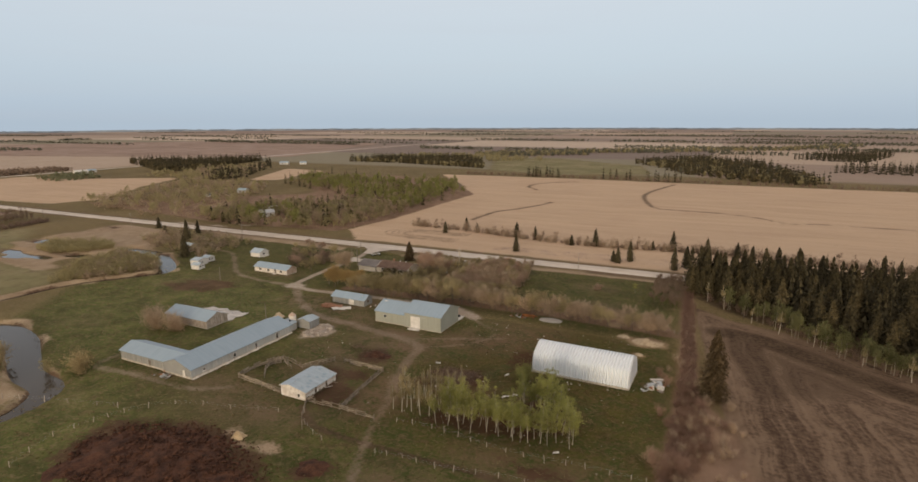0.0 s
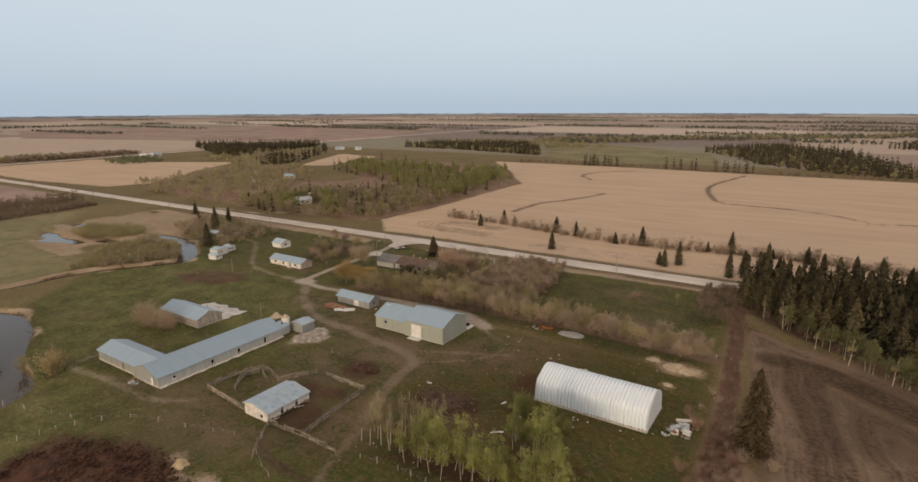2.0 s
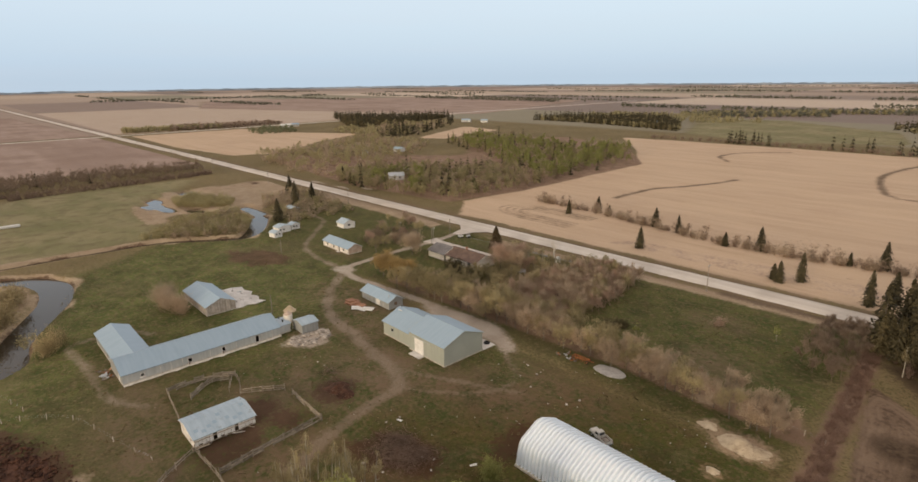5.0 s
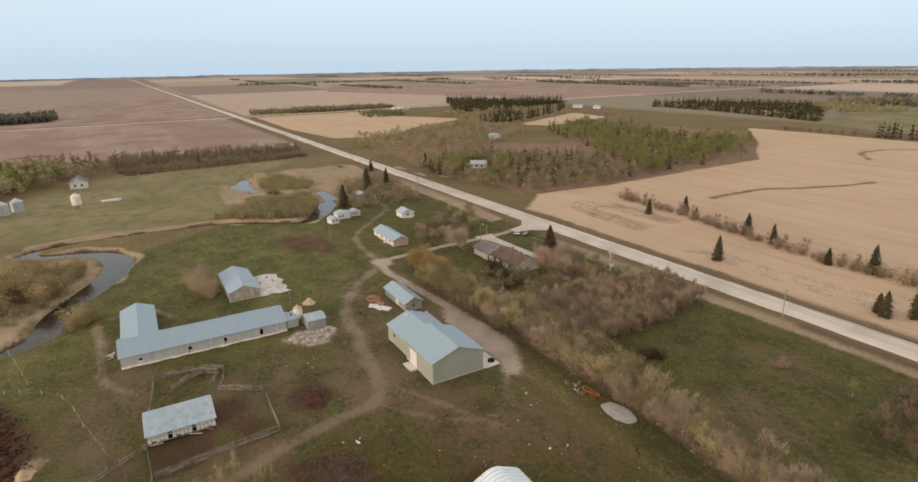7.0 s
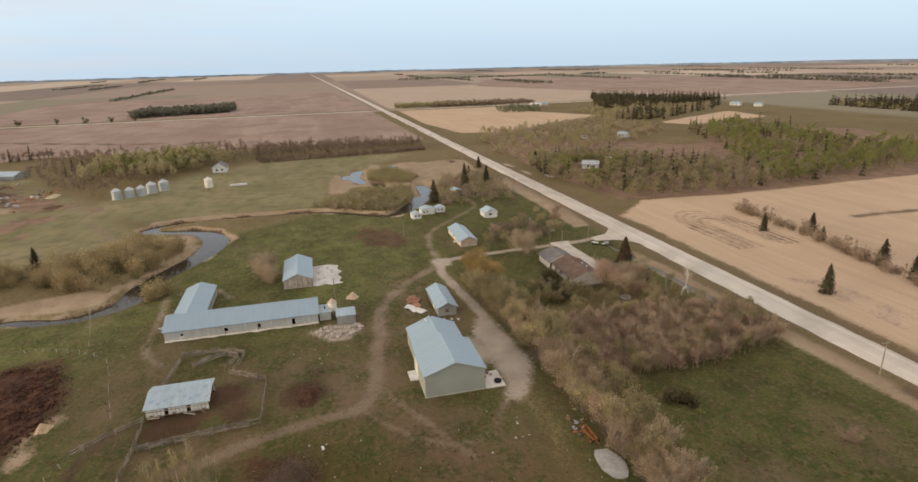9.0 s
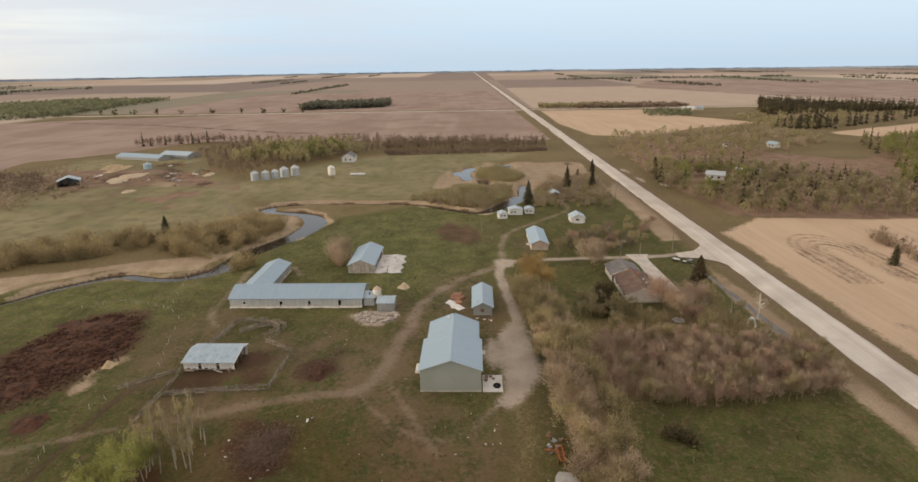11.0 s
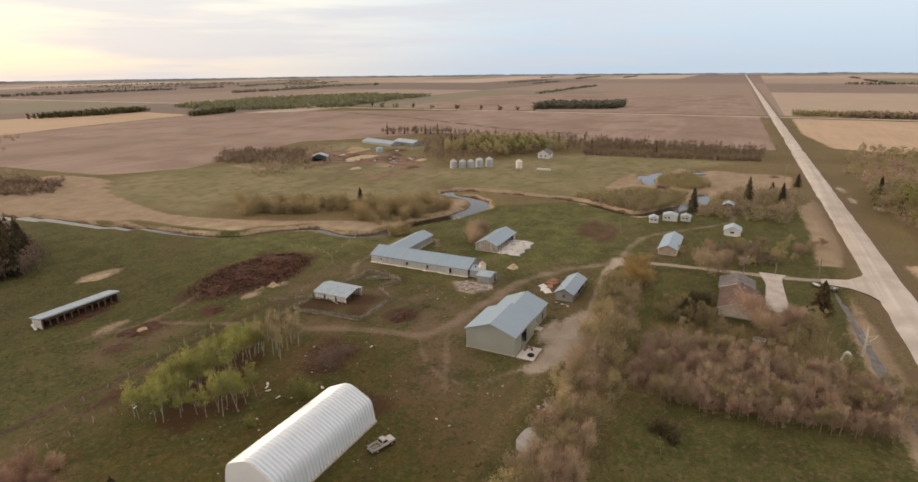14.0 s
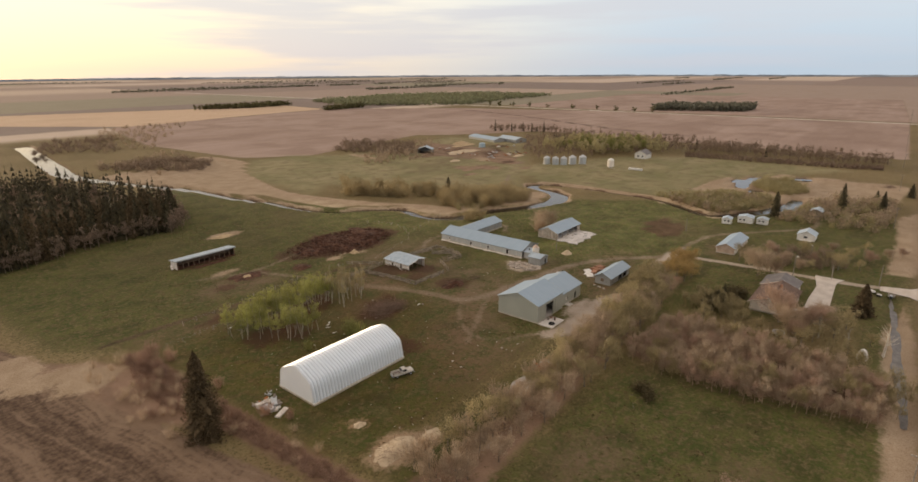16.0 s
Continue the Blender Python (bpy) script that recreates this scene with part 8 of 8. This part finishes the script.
def junk():
    for i, (x, y, k, mt) in enumerate(((-16.8, 144.5, 1.2, "white_worn"), (-15.4, 146.0, 1.0, "zinc"), (-17.8, 147.2, 0.9, "wood"), (-14.2, 143.6, 0.8, "rubble"), (-16.0, 148.6, 0.9, "white_worn"), (-18.6, 142.5, 0.7, "zinc"), (-14.0, 148.0, 0.7, "brick_red"))):
        scrap("junk_pile", "pale scrap sheets and boxes heaped beside the shed", x, y, k, mt, 100 + i, "junk by the shed")
    for i, (x, y, rz, L, W, h) in enumerate(((-16.2, 150.6, 25, 3.6, 1.1, 0.25), (-14.6, 145.2, -10, 1.7, 1.0, 0.9), (-17.4, 146.0, 60, 3.4, 1.3, 0.5), (-15.2, 147.4, 100, 2.8, 1.4, 0.7))):
        ob = part("white_box", box(-L / 2, L / 2, -W / 2, W / 2, -0.1, h, 0.05), M["white" if i == 1 else "white_worn" if i == 0 else "zinc"])
        ob.matrix_basis = pose(x, y, 0, 0, 0, rz)
        tagged(ob, "white metal box lying in the weeds", "box", "junk by the shed")
    rnd = random.Random(12)
    for i in range(34):
        x, y = rnd.choice(((-40, 140), (-45, 128), (-67, 122), (-60, 130), (-75, 134), (-33, 136), (-60, 168), (-70, 172), (-110, 138), (-52, 133)))
        x, y, s = x + rnd.uniform(-6, 6), y + rnd.uniform(-3.4, 3.4), rnd.uniform(0.12, 0.36)
        if -50 < x < -21 and 140 < y < 156:
            continue
        bm = bmesh.new()
        bmesh.ops.create_icosphere(bm, subdivisions=1, radius=s)
        for v in bm.verts:
            v.co *= rnd.uniform(0.7, 1.2)
            v.co.z *= 0.6
        ob = part("field_stone" if i % 3 else "litter_sheet", bm, M["rubble" if i % 3 else "white_worn"])
        ob.location = (x, y, 0.05)
        tagged(ob, "pale stone lying in the grass" if i % 3 else "white scrap lying in the grass", "stone" if i % 3 else "scrap", "stones and scraps in the grass")
    for i, (x, y, a) in enumerate(((-49.4, 124.1, 20), (-50.6, 123.2, 50), (-48.4, 125.4, -20), (-47.4, 129.4, 0), (-31.1, 104.4, 30), (-75.9, 134.3, 10), (-54.7, 135.6, 60))):
        ob = part("white_sheet", add_prism(bmesh.new(), [(-1.1, -0.3, 0), (1.0, -0.4, 0.1), (1.2, 0.35, 0.35), (0, 0.5, 0.15), (-1, 0.3, 0.05)], (0, 0, 0.05)), M["white"])
        ob.matrix_basis = pose(x, y, 0.02, 0, 0, a) @ Matrix.Diagonal((0.65, 0.6, 0.6, 1))
        tagged(ob, "crumpled white sheet in the weeds", "scrap", "white sheets in the weeds")


def pole(x, y, h, label, arms=0, rz=0, lamp=False, r0=0.15):
    r = root("utility_pole" if arms else "yard_pole", label, "pole", pose(x, y, 0, 0, 0, rz), "poles")
    part("post", tube(bmesh.new(), [(0, 0, -0.4), (0, 0, h)], [r0, r0 * 0.7], 8), M["wood"], r)
    for k in range(arms):
        z = h - 0.5 - 0.9 * k
        part("cross_arm", box(-0.06, 0.06, -1.1, 1.1, z, z + 0.12), M["wood"], r)
        for y0 in (-1.0, -0.4, 0.4, 1.0):
            part("insulator", tube(bmesh.new(), [(0, y0, z + 0.12), (0, y0, z + 0.3)], [0.05, 0.04], 6), M["white"], r)
    if lamp:
        part("lamp_arm", beam(bmesh.new(), (0, 0, h - 0.4), (1.1, 0, h - 0.15), 0.06), M["zinc"], r)
        part("lamp_head", box(0.9, 1.5, -0.16, 0.16, h - 0.25, h - 0.08, 0.03), M["white"], r)
    return r


def roadside():
    for x in (-1010, -900, -790, -680, -570, -470, -370, -269, -65, 2, 70):
        pole(x, road_y(x) - 10.5 if x > -260 else road_y(x) - 18, 9.5, "grey wooden utility pole along the gravel road", 1)
    pole(-167, 219.5, 9.5, "yard light on a tall wooden pole", 0, 40, True)
    pole(-192, 221, 7.5, "yard light on a wooden pole", 0, 0, True)
    pole(-178, 229.5, 5, "short wooden pole by the drive", 0)
    pole(-208, 171.5, 6.0, "lone wooden pole in the pasture", 0)
    pole(-181.5, 242.5, 7, "wooden pole at the driveway", 0)
    # bleached dead tree by the road, bare birches on the lawn
    for x, y, h, s, mt in ((-124, 247, 8.8, 201, "dead"), (-125.5, 232.8, 7.5, 202, "birch"), (-123.6, 239.4, 6.5, 203, "birch")):
        (v, f), _ = limbs(s, h, 3.0 if mt == "dead" else 1.5, 22 if mt == "dead" else 14, 0.34 if mt == "dead" else 0.2, 6, 0.04)
        r = root("bare_tree", "bleached dead tree with forked limbs" if mt == "dead" else "thin bare birch on the lawn", "tree", pose(x, y, 0), "bare lawn trees")
        t = new("trunk", mesh_tris("trunk", v, f, M[mt]))
        t.parent = r
    c = root("culvert", "steel culvert pipe under the driveway", "culvert", pose(-172.8, 246.2, -0.2, 0, 0, 0))
    part("pipe", tube(bmesh.new(), [(-0.5, 0, 0), (1.2, 0, 0)], [0.45, 0.45], 14, False), M["zinc"], c)
    part("headwall", box(-0.8, -0.3, -1.0, 1.0, -0.5, 0.5, 0.05), M["rubble"], c)


def neighbour():
    for i, (x, y) in enumerate(((-330.5, 29.2), (-332.5, 35.4), (-335.5, 40.6), (-341.5, 44.6), (-347.2, 50.0))):
        grain_bin(x, y, 2.5 + 0.25 * (i > 2), 4.6 + 0.5 * (i > 2), "round galvanised grain bin in a row")
    feed_bin(-338.0, 76.5, 2.3, 1.9, 6.4, 7.6, ("cream", "white", "white"), "tall white hopper bin in the meadow")
    ob = part("white_tank", box(-1.0, 1.0, -5.0, 5.0, 0, 1.3, 0.3), M["white"])
    ob.location = (-345, 92, -0.1)
    tagged(ob, "long low white tank lying in the meadow", "tank")
    h = gabled("farmhouse", "white farmhouse among the shelter trees", "house", pose(-408, 70, 0), 11, 9, 3.6, 6.4, M["white"], M["shingle_grey"], over=0.5, holes={"e": [(2, 3.2, 1.2, 2.4), (5.5, 6.7, 1.2, 2.4)]})
    for v in (2.15, 5.65):
        part("window", box(10.88, 10.92, v, v + 1.2, 1.2, 2.4), M["glass"], h)
    gabled("long_barn", "long low barn with pale zinc roof at the neighbouring farm", "barn", pose(-424, -118, 0, 0, 0, 72), 44, 13, 2.2, 4.2, M["zinc_wall"], M["roof"], group="neighbouring barns")
    gabled("long_barn", "second long barn with pale roof at the neighbouring farm", "barn", pose(-428, -84, 0, 0, 0, 72), 28, 13, 2.8, 4.9, M["zinc_wall"], M["roof_old"], group="neighbouring barns")
    s = gabled("hay_shed", "round-roofed hay shed, dark inside, at the neighbouring farm", "shed", pose(-322, -92, 0, 0, 0, 30), 9, 12, 3.2, 5.4, M["zinc_wall"], M["roof_old"], skip="e")
    part("floor", box(0.2, 8.8, 0.2, 11.8, -0.1, 0.1), M["dark"], s)
    t = root("water_tank", "pale blue round tank at the neighbouring farm", "tank", pose(-377, -66, 0))
    part("drum", tube(bmesh.new(), [(0, 0, -0.1), (0, 0, 3.4), (0, 0, 4.4)], [2.8, 2.8, 0.6], 18), M["galv_blue"], t)
    part("lid", tube(bmesh.new(), [(0, 0, 4.38), (0, 0, 4.6)], [0.7, 0.5], 12), M["zinc"], t)
    rnd = random.Random(31)
    for i in range(40):
        x, y = rnd.choice(((-345, -40), (-360, -20), (-335, -60), (-390, -50), (-350, -85), (-330, -20)))
        scrap("farm_scrap", "pale machinery and scrap at the neighbouring farm", x + rnd.uniform(-14, 14), y + rnd.uniform(-8, 8), rnd.uniform(0.9, 1.9), rnd.choice(("white", "rust", "zinc", "white_worn", "wood", "brick_red")), 300 + i, "neighbouring scrap")
    # houses across the road
    for x, y, L, W, rz, wm, rm, lab in ((-320, 308, 10.5, 8, 60, "white", "zinc", "pale-roofed house in the wood across the road"), (-452, 408, 9, 7, 20, "white", "galv_blue", "small house with blue roof in the bush"), (-455, 374, 5, 4, 70, "white", "shingle_grey", "little white shed in the bush"),
                                        (-335, 333, 14, 4, 70, "white", "white", "white trailer home in the wood"), (-826, 470, 16, 8, 80, "white", "white", "pale farm building beyond the tan field"), (-830, 490, 11, 7, 80, "cream", "roof", "pale farm building beyond the tan field"),
                                        (-690, 720, 14, 9, 30, "white", "roof", "white farm building by the far grove"), (-660, 735, 10, 8, 30, "white", "roof", "white farm building by the far grove"), (-420, 860, 16, 10, 40, "white", "roof", "far farm building among trees"), (-445, 900, 12, 9, 40, "cream", "shingle", "far farm building among trees")):
        w = 3.0
        g = gabled("far_house", lab, "house", pose(x, y, 0, 0, 0, rz), L, W, w, w + W * 0.22, M[wm], M[rm], over=0.4, group="houses across the road", holes={"s": [(L * 0.3, L * 0.3 + 1.3, 1.0, 2.2), (L * 0.65, L * 0.65 + 1.3, 1.0, 2.2)]})
        for u in (0.3, 0.65):
            part("window", box(L * u, L * u + 1.3, 0.06, 0.1, 1.0, 2.2), M["glass"], g)


heaps()
tufts()
pickup()
implement()
junk()
roadside()
neighbour()
